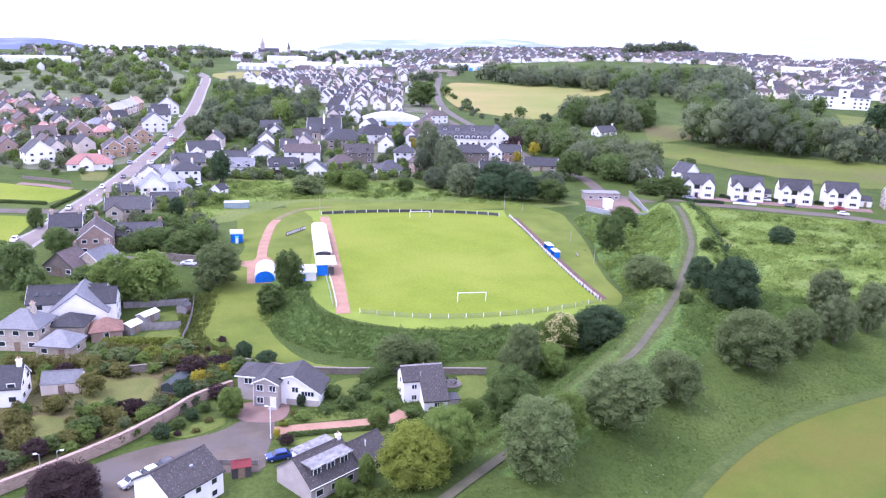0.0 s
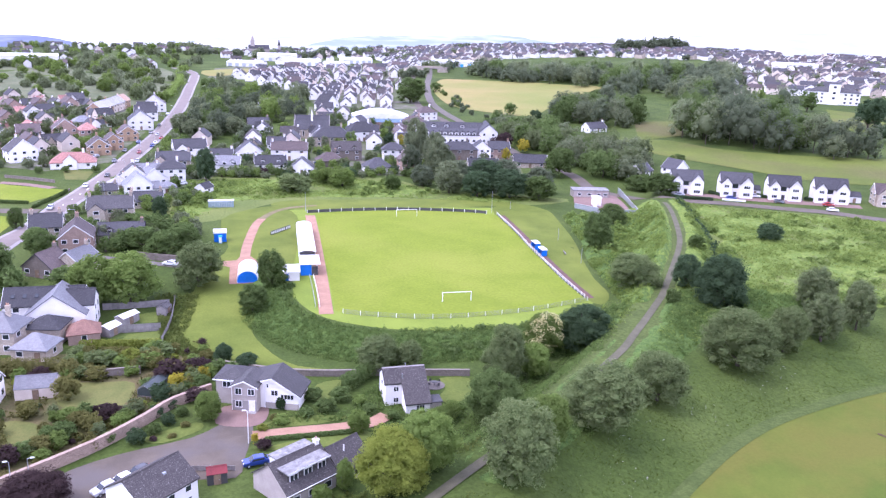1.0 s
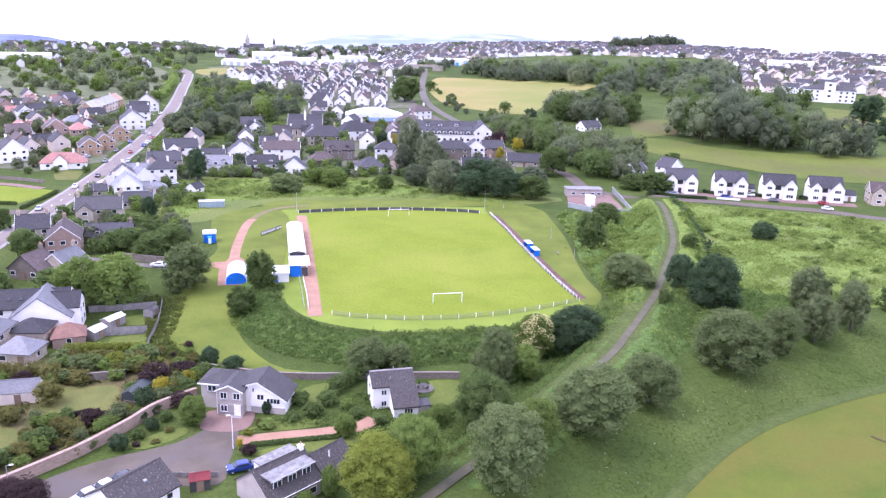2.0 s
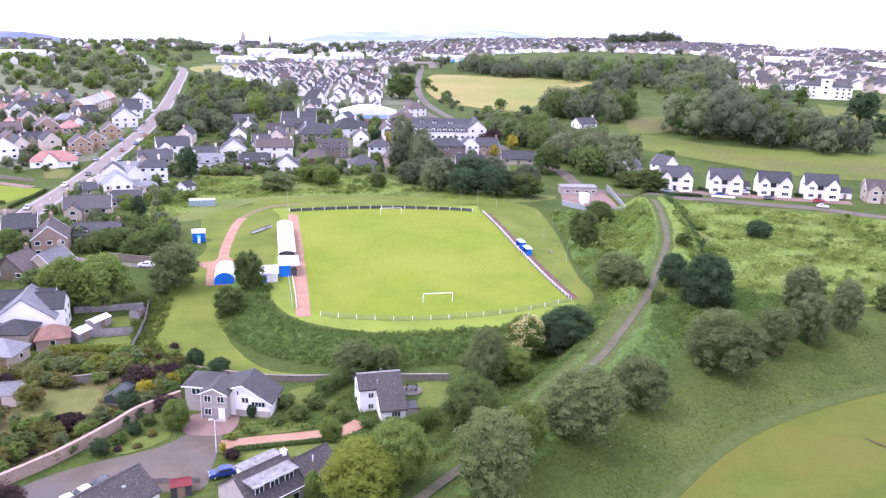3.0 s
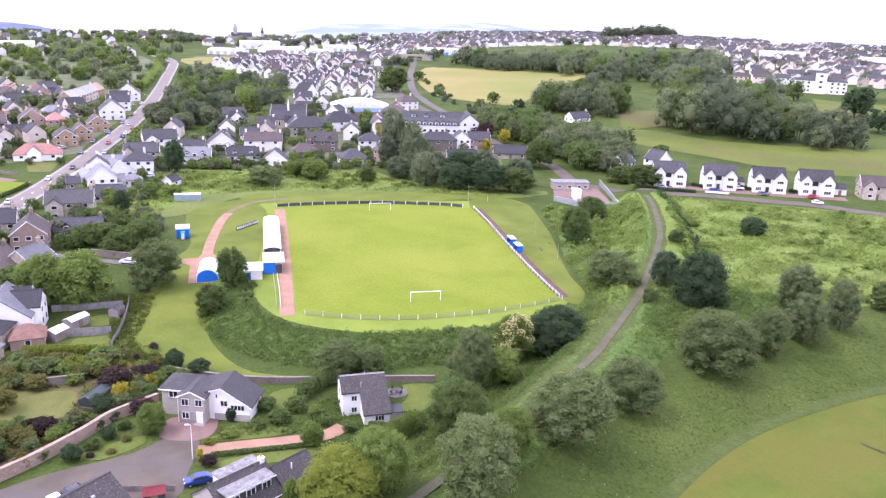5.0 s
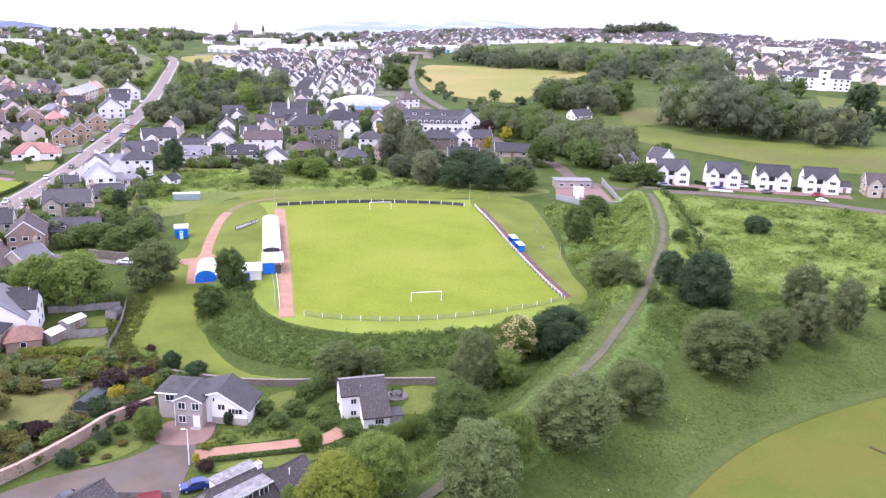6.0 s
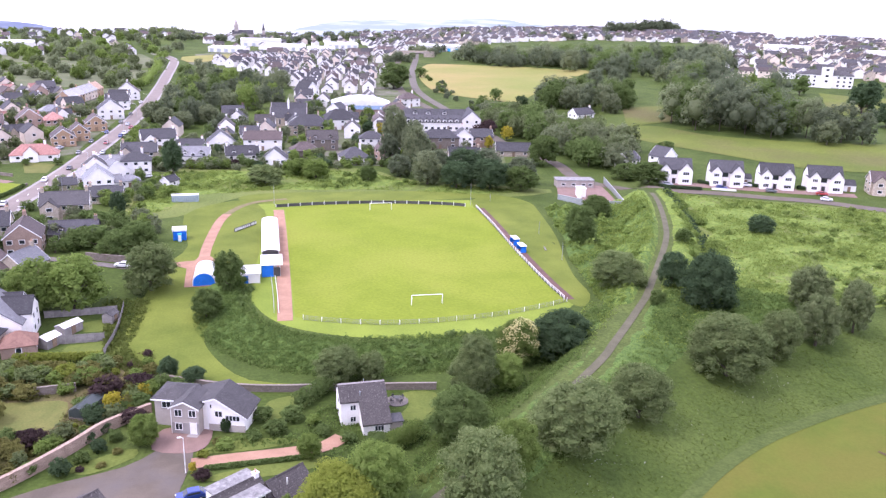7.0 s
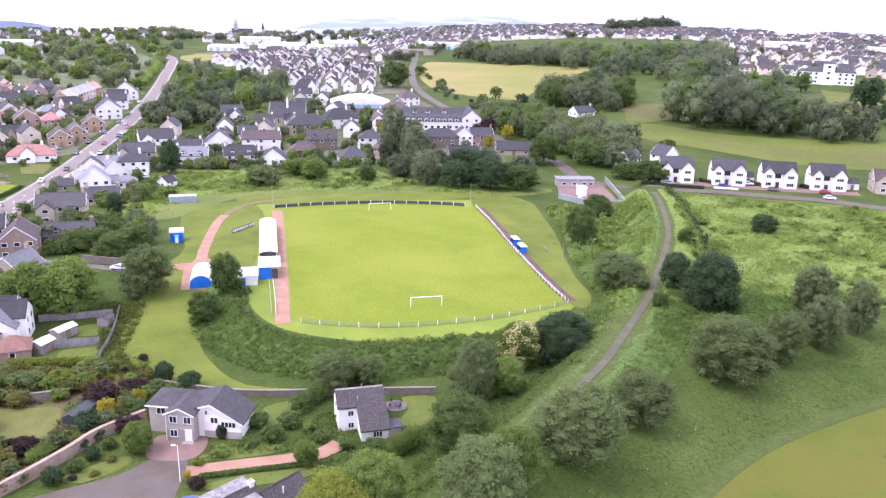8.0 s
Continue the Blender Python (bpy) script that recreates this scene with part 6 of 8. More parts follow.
row([
    (-84.5, 163, 15, 15, 9, 2, W, slate, "gable", dict(wings=((-4, -4, 6, 4, 4.8, 2.4, False),))), (-66.3, 130, -3, 13, 8, 2, W, pale_slate, "gable", dict(dormers=2, eaves=3.6, chimneys=2)),
    (-57, 163, 5, 13, 10, 1, W, slate, "gable", dict(along_x=False, rise=5)), (-70, 155, 0, 12, 7, 1, W, slate, "gable", TWO), (-47, 137, 4, 14, 8, 1, W, slate, "gable", dict(dormers=2, chimneys=2)),
    (-33, 128, -5, 10, 9, 1, W, slate, "gable", dict(along_x=False, rise=4)), (-38, 157, -3, 17, 8, 2, W, brown_tile, "gable", TWO), (-44, 170, 0, 9, 8, 2, W, slate, "gable", {}),
    (-20, 143, 5, 12, 9, 1, B, brown_tile, "hip", {}), (-11, 157, 0, 14, 9, 2, B, dark_tile, "gable", dict(dormers=2, chimneys=1)), (0.5, 127, 8, 12, 10, 1, W, slate, "hip", dict(rise=4)),
    (12, 158, -8, 11, 8, 2, W, slate, "hip", {}), (15.5, 130, 20, 8, 9, 2, R, brown_tile, "gable", dict(along_x=False, rise=4)),
], "behind the rough field")
row([
    (-15, 196, -5, 20, 12, 2, S, slate, "hip", dict(rise=5)), (2, 214, 10, 18, 13, 2, W, slate, "hip", dict(rise=5)), (-54, 240, 8, 12, 8, 2, B, slate, "gable", {}),
    (-9, 338, 40, 12, 12, 2, W, slate, "gable", dict(along_x=False, rise=6)), (4, 250, 60, 10, 9, 2, W, slate, "gable", {}), (-40, 330, 5, 30, 10, 1, S, slate, "gable", dict(chimneys=0)),
    (45, 158, -6, 18, 9, 2, B, slate, "hip", {}), (57, 160, -6, 9, 9, 2, W, slate, "gable", TURN), (66, 160, -5, 11, 8, 2, R, slate, "gable", {}), (76, 138, -12, 16, 8, 1, S, slate, "gable", dict(chimneys=0)),
    (50, 128, -6, 14, 9, 1, S, slate, "gable", {}), (38, 252, -6, 14, 9, 2, R, brown_tile, "hip", {}), (54, 300, 20, 13, 9, 2, W, brown_tile, "hip", {}), (151, 243, 20, 14, 8, 1, W, slate, "gable", {}),
], "in the town")


def church():
    ob = thing("church", -24, 229, -4, "stone church with twin slate roofs and white bell turret", "church")
    for v, e, r in ((-4.4, 4.6, 9.2), (5.0, 5.4, 10.8)):
        g = gabled_walls(19.0, 9.2, e, r, True)
        bmesh.ops.translate(g, verts=g.verts[:], vec=(0, v, 0))
        part("nave_wall", g, sandstone, ob)
        g = gable_roof(19.0, 9.2, e, r, 0.25, 0.2, True)
        bmesh.ops.translate(g, verts=g.verts[:], vec=(0, v, 0))
        part("nave_roof", g, slate, ob)
        for sgn in (-1, 1):
            skew = bmesh.new()
            for side in (-1, 1):
                prism(skew, [(v + side * 4.9, e - 0.1), (v, r + 0.1), (v, r + 0.55), (v + side * 4.9, e + 0.35)], sgn * 9.45, sgn * 9.85, "x")
            part("skew", skew, concrete, ob, "pale stone skew along the gable")
    g = gabled_walls(5.0, 3.0, 4.6, 8.0, False)
    bmesh.ops.translate(g, verts=g.verts[:], vec=(0, -9.6, 0))
    part("porch_wall", g, sandstone, ob)
    g = gable_roof(5.0, 3.4, 4.6, 8.0, 0.2, 0.16, False)
    bmesh.ops.translate(g, verts=g.verts[:], vec=(0, -9.4, 0))
    part("porch_roof", g, slate, ob)
    tower = part("turret", solid((-0.5, -5.0, 8, 0.5, -4.0, 12)), white_render, ob)
    part("spire", rod(bmesh.new(), (0, -4.5, 12), (0, -4.5, 15), 0.65, 0.05, 4), white_paint, tower)
    window(ob, 0, 1.2, 1.8, 3.4, pose(0, -11.1, 0))
    for u in (-7.2, -4.6, 4.6, 7.2):
        window(ob, u, 1.0, 1.1, 2.8, pose(0, -9.0, 0))


church()


def big_shed(x, y, yaw, w, d, h, wall, label, rise=2.0, band=None):
    ob = thing("hall", x, y, yaw, label, "hall")
    arc = [(-w / 2 + w * k / 10, h + rise * math.sin(math.pi * k / 10)) for k in range(11)]
    part("wall", solid((-w / 2, -d / 2, -1, w / 2, d / 2, h)), wall, ob)
    part("roof", prism(bmesh.new(), arc, -d / 2 - 0.3, d / 2 + 0.3, "y"), sheet_roof, ob)
    part("front_band", solid((-w / 2, -d / 2 - 0.12, h - 2.2, w / 2, -d / 2 - 0.003, h + rise * 0.4)), band or light_blue, ob)
    for k in range(6):
        window(ob, w * ((k + 0.5) / 6 - 0.5), 0.9, 2.2, 1.4, pose(0, -d / 2, 0))
    return ob


big_shed(20, 270, -4, 36, 26, 6, red_brick, "large hall with curved white roof", 3.5, material("pale_blue_sheet", (0.35, 0.5, 0.68), 0.5))


def school():
    ob = thing("school", 54, 212, -8, "white school with stepped grey roofs and dormer rows", "school")
    w = 34
    part("front_wall", solid((-w / 2, -9, -1, w / 2, 0, 4.6)), white_render, ob)
    part("front_roof", prism(bmesh.new(), [(-9.5, 4.5), (0, 7.2), (0, 7.5), (-9.5, 4.8)], -w / 2 - 0.3, w / 2 - 3, "x"), slate, ob)
    part("rear_wall", gabled_walls(w, 11, 7.2, 9.8, True), white_render, ob).matrix_basis = pose(0, 5.5, 0)
    part("rear_roof", gable_roof(w, 11, 7.2, 9.8, 0.4), slate, ob).matrix_basis = pose(0, 5.5, 0)
    f = pose(0, -9, 0)
    for k in range(9):
        u = -w / 2 + 2 + 3.25 * k
        window(ob, u, 0.9, 1.7, 1.5, f)
        dm = part("dormer", solid((u - 1.0, -9.05, 4.6, u + 1.0, -5.5, 6.0)), white_render, ob)
        g = gable_roof(2.0, 4.2, 6.0, 6.9, 0.15, 0.12, False)
        bmesh.ops.translate(g, verts=g.verts[:], vec=(u, -7.0, 0))
        part("dormer_roof", g, slate, dm)
        window(ob, u, 4.7, 1.2, 1.15, pose(0, -9.05, 0))
    for u in (-11, -4, 5):
        g = gable_roof(2.6, 4.5, 8.9, 9.7, 0.2, 0.14, False)
        bmesh.ops.translate(g, verts=g.verts[:], vec=(u, 2.2, 0))
        dm = part("dormer", solid((u - 1.2, 0.5, 7.4, u + 1.2, 4, 8.9)), white_render, ob)
        part("dormer_roof", g, slate, dm)
        window(ob, u, 7.85, 1.5, 0.9, pose(0, 0.5, 0))
    g = gabled_walls(10, 20, 6.6, 10.8, False)
    bmesh.ops.translate(g, verts=g.verts[:], vec=(19, 0, 0))
    part("gable_wall", g, white_render, ob)
    g = gable_roof(10, 20, 6.6, 10.8, along_x=False)
    bmesh.ops.translate(g, verts=g.verts[:], vec=(19, 0, 0))
    part("gable_roof", g, slate, ob)
    for u in (16.5, 21.5):
        for z in (1.2, 4.6):
            window(ob, u, z, 1.4, 1.5, pose(0, -10, 0))


school()


def mansion():
    ob = thing("mansion", 392, 342, -35, "large white mansion with central tower above the meadow", "mansion")
    part("wall", solid((-19, -7, -2, 19, 7, 9.5)), white_render, ob)
    part("roof", hip_roof(38, 14, 9.5, 13), grey_tile, ob)
    part("tower", solid((-4, -9, -2, 4, -1, 16)), white_render, ob)
    part("tower_roof", hip_roof(8, 8, 16, 17.5), slate, ob).matrix_basis = pose(0, -5, 0)
    for s in range(3):
        for k in range(9):
            u = 38 * ((k + 0.5) / 9 - 0.5)
            if abs(u) > 4.8:
                window(ob, u, 1 + 3 * s, 1.8, 1.7, pose(0, -7, 0))
    for z in (4, 8, 12.5):
        window(ob, 0, z, 2.4, 1.8, pose(0, -9, 0))


mansion()
ROADSIDE = [(-131, 141, 8, 18, 9, 1, W, red_tile, "hip", dict(rise=4, wings=((-1, -4, 5.5, 4, 3.6, 2.6, False),))), (-156, 155, 35, 12, 9, 2, W, grey_tile, "gable", TURN), (-126.5, 171, 16, 10, 12, 2, tan_brick, brown_tile, "gable", dict(along_x=False, eaves=4.0, rise=3.6)), (-122.5, 184, 16, 9, 11, 2, tan_brick, brown_tile, "gable", dict(along_x=False, eaves=4.0, rise=3.6)), (-120.5, 213, 16, 10, 12, 2, tan_brick, brown_tile, "gable", dict(along_x=False, eaves=4.0, rise=3.6)),
            (-152, 218, 20, 12, 9, 2, R, brown_tile, "gable", TURN), (-166, 205, 20, 11, 9, 2, R, brown_tile, "gable", {}), (-140, 215, 20, 9, 9, 2, R, red_tile, "hip", {}), (-119.5, 252, 12, 13, 14, 2, W, slate, "gable", dict(along_x=False, rise=5)), (-141, 256, 20, 9, 9, 1, W, red_tile, "hip", {}), (-152, 261, 25, 11, 8, 1, S, pale_slate, "hip", {}), (-121, 285, 5, 13, 9, 2, W, slate, "gable", {}), (-123, 305, 5, 12, 9, 2, W, slate, "gable", {}), (-122, 330, 5, 14, 9, 2, W, brown_tile, "gable", TURN)]
row(ROADSIDE, "beside the main road", "houses along the main road")
row([(-152 + 1.7 * k, 301 + 10.8 * k, 81, 10.7, 9, 2, tan_brick if k in (0, 1, 4) else C, sky_sheen_roof if k < 4 else orange_tile, "gable", dict(chimneys=k % 2, win=2)) for k in range(5)], "in a terrace", "terrace beside the scrubland")
for k, (x, y) in enumerate([(-121, 60), (-118, 100), (-113.5, 120), (-116, 150), (-108.5, 172), (-113, 200), (-107, 225), (-127, 20), (-110.5, 260), (-115.5, 175)]):
    car(x, y, 92, ("silver", "white", "black", "grey", "red", "blue")[k % 6], "along the main road")
for k, (x, y) in enumerate([(-107.8, 118), (-107.2, 126), (-106.8, 141), (-106.2, 150), (-105, 190), (-104.6, 198), (-103.8, 214), (-111.4, 232), (-103.4, 290), (-111.8, 310)]):
    car(x, y, 91, ("grey", "black", "white", "silver", "blue", "white", "red")[k % 7], "parked along the main road")
car(-73.6, -9.3, -20, "white", "on the lane by the houses")
car(-119, 28, 95, "red", "along the main road")
car(-129, 178, 60, "white", "on a drive beside the road")
car(-126, 160, 60, "silver", "on a drive beside the road")
car(-99.5, 70, 10, "black", "beside the houses")
car(-82, 103, 20, "white", "beside the houses")
car(-94, 29, 5, "silver", "beside the houses")
car(-25, 146, 10, "blue", "in front of the houses")
car(6, 141, 10, "white", "in front of the houses")
car(28, 137, 80, "black", "in front of the houses")
for k in range(7):
    pole(-106.2 - 0.4 * (k > 2), 30 + 45 * k, 7, galvanised, "grey steel street lamp beside the main road", arm=1.4, yaw=0)
for x, y, yaw in ((-124.5, 51, 88), (-124.7, 47, 88), (-119, 46, 92), (-118.5, 66, 92), (-117.8, 76, 92), (-117.2, 86, 92), (-116.4, 96, 92), (-115.4, 110, 92), (-114.6, 122, 92)):
    ob = thing("road_marking", x, y, yaw, "white painted line on the tarmac", "marking")
    part("line", solid((-1.5, -0.12, 0.17, 1.5, 0.12, 0.19)), white_paint, ob)


# ---- the town behind ----
def inside(px, py, outline):
    hit = False
    for (ax, ay), (bx, by) in zip(outline, outline[1:] + outline[:1]):
        if (ay > py) != (by > py) and px < (bx - ax) * (py - ay) / (by - ay) + ax:
            hit = not hit
    return hit


TAKEN = [(o.matrix_basis.translation.x, o.matrix_basis.translation.y) for o in scene.objects if o.parent is None and o.get("category") in ("house", "church", "hall", "school")] + [(-24, 222), (-13, 232), (-35, 232), (-24, 246), (8, 275), (28, 275), (40, 205), (66, 205)]
KEEP_OFF = [(MAIN, 9), ([(80, 156), (78, 222), (76, 282), (74, 345), (79, 417), (99, 538), (126, 669), (150, 800)], 11), ([(55, 130), (66, 200), (66, 282), (62, 345), (66, 417), (84, 540), (108, 669)], 8)]


def plots(outline, yaw, across, deep, jitter, seed, gap=9.0):
    """House plots in rows over an area, clear of roads and of what stands there already."""
    rng = random.Random(seed)
    xs, ys = [p[0] for p in outline], [p[1] for p in outline]
    cx, cy, reach = sum(xs) / len(xs), sum(ys) / len(ys), max(max(xs) - min(xs), max(ys) - min(ys))
    c, s = math.cos(radians(yaw)), math.sin(radians(yaw))
    out = []
    for j in range(int(-reach / deep), int(reach / deep) + 1):
        for i in range(int(-reach / across), int(reach / across) + 1):
            u, v = i * across + rng.uniform(-jitter, jitter), j * deep + rng.uniform(-jitter, jitter)
            x, y = cx + u * c - v * s, cy + u * s + v * c
            if not inside(x, y, outline) or any(float(along(line, np.array([x]), np.array([y]))[0][0]) < r for line, r in KEEP_OFF):
                continue
            if any((x - a) ** 2 + (y - b) ** 2 < gap * gap for a, b in TAKEN):
                continue
            TAKEN.append((x, y))
            out.append((x, y, yaw + rng.choice((90, 90, -90, 0)) + rng.uniform(-6, 6)))
    return out


def far_house(w, d, st, wall, roof, rise, gable_front):
    e = (2.6, 5.0)[st - 1]
    ob = new("house")
    part("wall", gabled_walls(w, d, e, e + rise, True), wall, ob)
    part("roof", gable_roof(w, d, e, e + rise, 0.3), roof, ob)
    chimney(ob, w / 2 - 0.8, 0, e + rise - 1.2, e + rise + 1.0, wall, 0)
    fs = faces_of(w, d)
    for k in range(3):
        window(ob, w * ((k + 0.5) / 3 - 0.5), e - 1.7, 1.5, 1.25, fs[0])
    for f in (fs[1], fs[3]):
        window(ob, 0, e - 1.7, 1.5, 1.25, f)
    if gable_front:
        g = gabled_walls(4.2, 4, e, e + rise * 0.85, False)
        bmesh.ops.translate(g, verts=g.verts[:], vec=(-w / 4, -d / 2 + 1, 0))
        part("gable_wall", g, wall, ob)
        g = gable_roof(4.2, 4.6, e, e + rise * 0.85, 0.2, 0.15, False)
        bmesh.ops.translate(g, verts=g.verts[:], vec=(-w / 4, -d / 2 + 1.1, 0))
        part("gable_roof", g, roof, ob)
    kindword = "house" if st > 1 else "bungalow"
    return tagged(ob, f"{WORDS[wall.name]} {kindword} with {WORDS[roof.name]} in the town", "house", "houses of the town")


FAR_SPECS = [(11, 8, 2, W, slate, 3.4, True), (10, 8, 1, W, slate, 3.2, False), (12, 8, 2, W, brown_tile, 3.4, True), (10, 8, 2, C, slate, 3.4, False), (11, 8, 1, S, slate, 3.4, True), (10, 8, 2, W, dark_tile, 3.6, False), (11, 8, 2, R, brown_tile, 3.2, False), (11, 8, 2, R, orange_tile, 3.2, False), (10, 8, 1, C, red_tile, 3.0, True)]
FAR_MADE = {}


def settle(spots, kinds):
    for n, (x, y, yaw) in enumerate(spots):
        k = kinds[(n * 7 + n // 3) % len(kinds)]
        m = pose(x, y, float(height(x, y)), 0, 0, yaw)
        if k not in FAR_MADE:
            FAR_MADE[k] = far_house(*FAR_SPECS[k])
            FAR_MADE[k].matrix_basis = m
        else:
            copy_thing(FAR_MADE[k], m)


settle(plots([(-106, 560), (-79, 567), (-20, 450), (-15, 372), (9, 360), (34, 360), (58, 437), (70, 520), (40, 560), (-40, 600)], -8, 14, 17, 2, 5, 12), (0, 1, 2, 3, 5, 0))
settle(plots([(-256, 430), (-207, 375), (-175, 380), (-140, 293), (-132, 240), (-143, 160), (-185, 150), (-260, 260)], 30, 15, 17, 3, 6, 12), (3, 6, 4, 1, 0, 8, 1))
settle(plots([(-95, 190), (-60, 175), (30, 175), (45, 250), (40, 330), (-15, 320), (-30, 255), (-70, 205)], -5, 15, 16, 3, 8, 13.5), (4, 0, 3, 2, 5))


def house_mass(name, spots, label, seed, tones=None):
    """Far houses, too small to pick apart: walls and roofs in one mesh a material."""
    rng = random.Random(seed)
    ob = tagged(new(name), label, "houses", kind="stuff")
    walls = {m.name: (m, bmesh.new()) for m in (W, C, S)}
    roofs = {m.name: (m, bmesh.new()) for m in (slate, brown_tile, dark_tile, grey_tile)}
    glass = bmesh.new()
    for x, y, yaw in spots:
        w, d, e = rng.uniform(8, 15), rng.uniform(7, 9), rng.choice((3.2, 5.2, 5.4))
        r = e + rng.uniform(2.4, 3.4)
        m = pose(x, y, float(height(x, y)), 0, 0, yaw)
        wall = walls[rng.choice(tones or (W, W, W, W, C)).name][1]
        roof = roofs[rng.choice((slate, brown_tile, grey_tile, dark_tile)).name][1]
        for bm, made in ((wall, gabled_walls(w, d, e, r)), (roof, gable_roof(w, d, e, r, 0.3))):
            bmesh.ops.transform(made, matrix=m, verts=made.verts[:])
            tmp = bpy.data.meshes.new("tmp")
            made.to_mesh(tmp), made.free()
            bm.from_mesh(tmp)
            bpy.data.meshes.remove(tmp)
        for k in range(3):
            u = w * ((k + 0.5) / 3 - 0.5)
            vs = [glass.verts.new(m @ Vector((u + a, -d / 2 - 0.03, e - 1.7 + b))) for a, b in ((-0.7, 0), (0.7, 0), (0.7, 1.2), (-0.7, 1.2))]
            glass.faces.new(vs)
    for m, bm in list(walls.values()) + list(roofs.values()):
        part("walls" if m in (W, C, S) else "roofs", bm, m, ob)
    part("windows", glass, glass_pane, ob)


house_mass("town_centre", plots([(-98, 580), (-40, 605), (60, 570), (95, 660), (88, 745), (-9, 712), (-50, 700), (-70, 632)], -8, 14, 17, 2, 9, 12), "crowded white gabled houses of the town centre", 1)
house_mass("town_railside", plots([(70, 600), (100, 640), (150, 840), (175, 950), (180, 1190), (131, 1230), (100, 1000), (95, 760)], 5, 17, 20, 3, 15, 12), "pale houses beside the railway", 5)
house_mass("town_north", plots([(115, 849), (199, 844), (362, 924), (440, 900), (564, 801), (700, 860), (860, 1180), (620, 1300), (413, 1360), (166, 1190)], 20, 17, 24, 3, 10, 12), "distant rows of pale houses with brownish roofs", 2, (W, C, S, W, W))
house_mass("town_east", plots([(345, 405), (430, 559), (480, 640), (560, 800), (700, 860), (1000, 1100), (1150, 900), (850, 560), (470, 360), (441, 370), (410, 400)], -30, 16, 22, 3, 11, 12), "rows of pale houses on the far slope", 3, (W, C, S, C, W))
house_mass("town_west", plots([(-285, 640), (-150, 680), (-171, 900), (-120, 920), (-60, 760), (100, 900), (110, 1000), (0, 1250), (-420, 1180), (-400, 800)], 15, 42, 50, 8, 12, 13), "scattered houses at the far edge of town", 4)
for x, y, yaw, w, d, h in ((-75, 755, -12, 40, 30, 5), (-10, 800, -4, 46, 34, 6), (62, 860, 4, 40, 26, 6), (-28, 735, -8, 26, 18, 5), (30, 775, 8, 30, 20, 5), (-318, 722, 12, 90, 40, 9), (-40, 880, 4, 50, 30, 8), (175, 775, -3, 50, 18, 7), (560, 640, -30, 50, 24, 8), (640, 560, -30, 60, 24, 8)):
    ob = thing("warehouse", x, y, yaw, "large white flat-roofed commercial building", "warehouse")
    part("wall", solid((-w / 2, -d / 2, -2, w / 2, d / 2, h)), white_render, ob)
    part("roof", gable_roof(w, d, h, h + 1.5, 0.3), sheet_roof, ob)
    for k in range(5):
        part("loading_door", solid((w * ((k + 0.5) / 5 - 0.5) - 2, -d / 2 - 0.1, 0, w * ((k + 0.5) / 5 - 0.5) + 2, -d / 2 - 0.003, 4)), galvanised if x != 175 else light_blue, ob)


def far_church():
    ob = thing("town_church", -66, 1040, 5, "distant grey stone church with a tall tower and spire", "church")
    part("nave", gabled_walls(30, 14, 9, 14), grey_harl, ob)
    part("nave_roof", gable_roof(30, 14, 9, 14), slate, ob)
    t = part("tower", solid((-12, -3, -2, -6, 3, 21)), grey_harl, ob)
    part("crown_spire", rod(bmesh.new(), (-9, 0, 21), (-9, 0, 30), 2.8, 0.3, 8), grey_harl, t)
    t = part("turret", solid((28, -2, -2, 32, 2, 14)), grey_harl, ob)
    part("spire", rod(bmesh.new(), (30, 0, 14), (30, 0, 24), 2.4, 0.1, 8), slate, t)


far_church()


def road_bridge():
    ob = thing("road_bridge", 131, 692, -8, "dark road bridge over the railway cutting", "bridge")
    part("deck", solid((-20, -4, 4.6, 20, 4, 5.6)), grey_harl, ob)
    for s in (-1, 1):
        part("parapet", solid((-20, 3.6 * s - 0.3, 5.6, 20, 3.6 * s + 0.3, 6.8)), sandstone, ob)
        part("abutment", solid((min(8 * s, 20 * s), -3.9, -2, max(8 * s, 20 * s), 3.9, 4.597)), sandstone, ob)


road_bridge()
wood("rail_scrub", [(84, 345), (99, 480), (110, 480), (98, 345), (104, 290), (92, 262)], 26, 3.0, 4.5, (10, 1), "low scrub along the railway", detail=120, size=0.6, seed=43)
wood("bridge_trees", [(60, 600), (96, 640), (150, 800), (190, 780), (150, 690), (120, 660), (110, 600)], 26, 8, 11, (9, 10), "trees beside the railway bridge", detail=120, size=1.2, seed=44)
wood("wood_skyline", [(500, 1010), (665, 1105), (672, 1128), (505, 1034)], 40, 19, 20, (10,), "dark plantation on the skyline", detail=120, size=2.2, seed=21)
wood("town_trees_north", [(115, 849), (362, 924), (564, 801), (900, 1300), (560, 1250), (413, 1420), (166, 1190)], 90, 9, 12, (10, 9), "scattered trees among distant houses", detail=60, size=1.8, seed=22)
wood("town_trees_west", [(-285, 600), (-130, 560), (-110, 620), (-150, 900), (0, 1250), (-420, 1200), (-400, 750)], 170, 8, 12, (9, 5, 2), "trees and gardens at the far edge of town", detail=90, size=1.8, seed=23)
wood("far_slope_trees", [(-170, 900), (130, 960), (170, 1230), (-170, 1240)], 80, 9, 14, (9, 10), "trees on the far slope behind the town", detail=80, size=1.8, seed=45)
wood("town_trees_centre", [(-100, 590), (-20, 450), (60, 440), (95, 660), (88, 745), (-60, 715)], 30, 7, 8, (9, 10), "small trees among town houses", detail=80, size=1.0, seed=24)
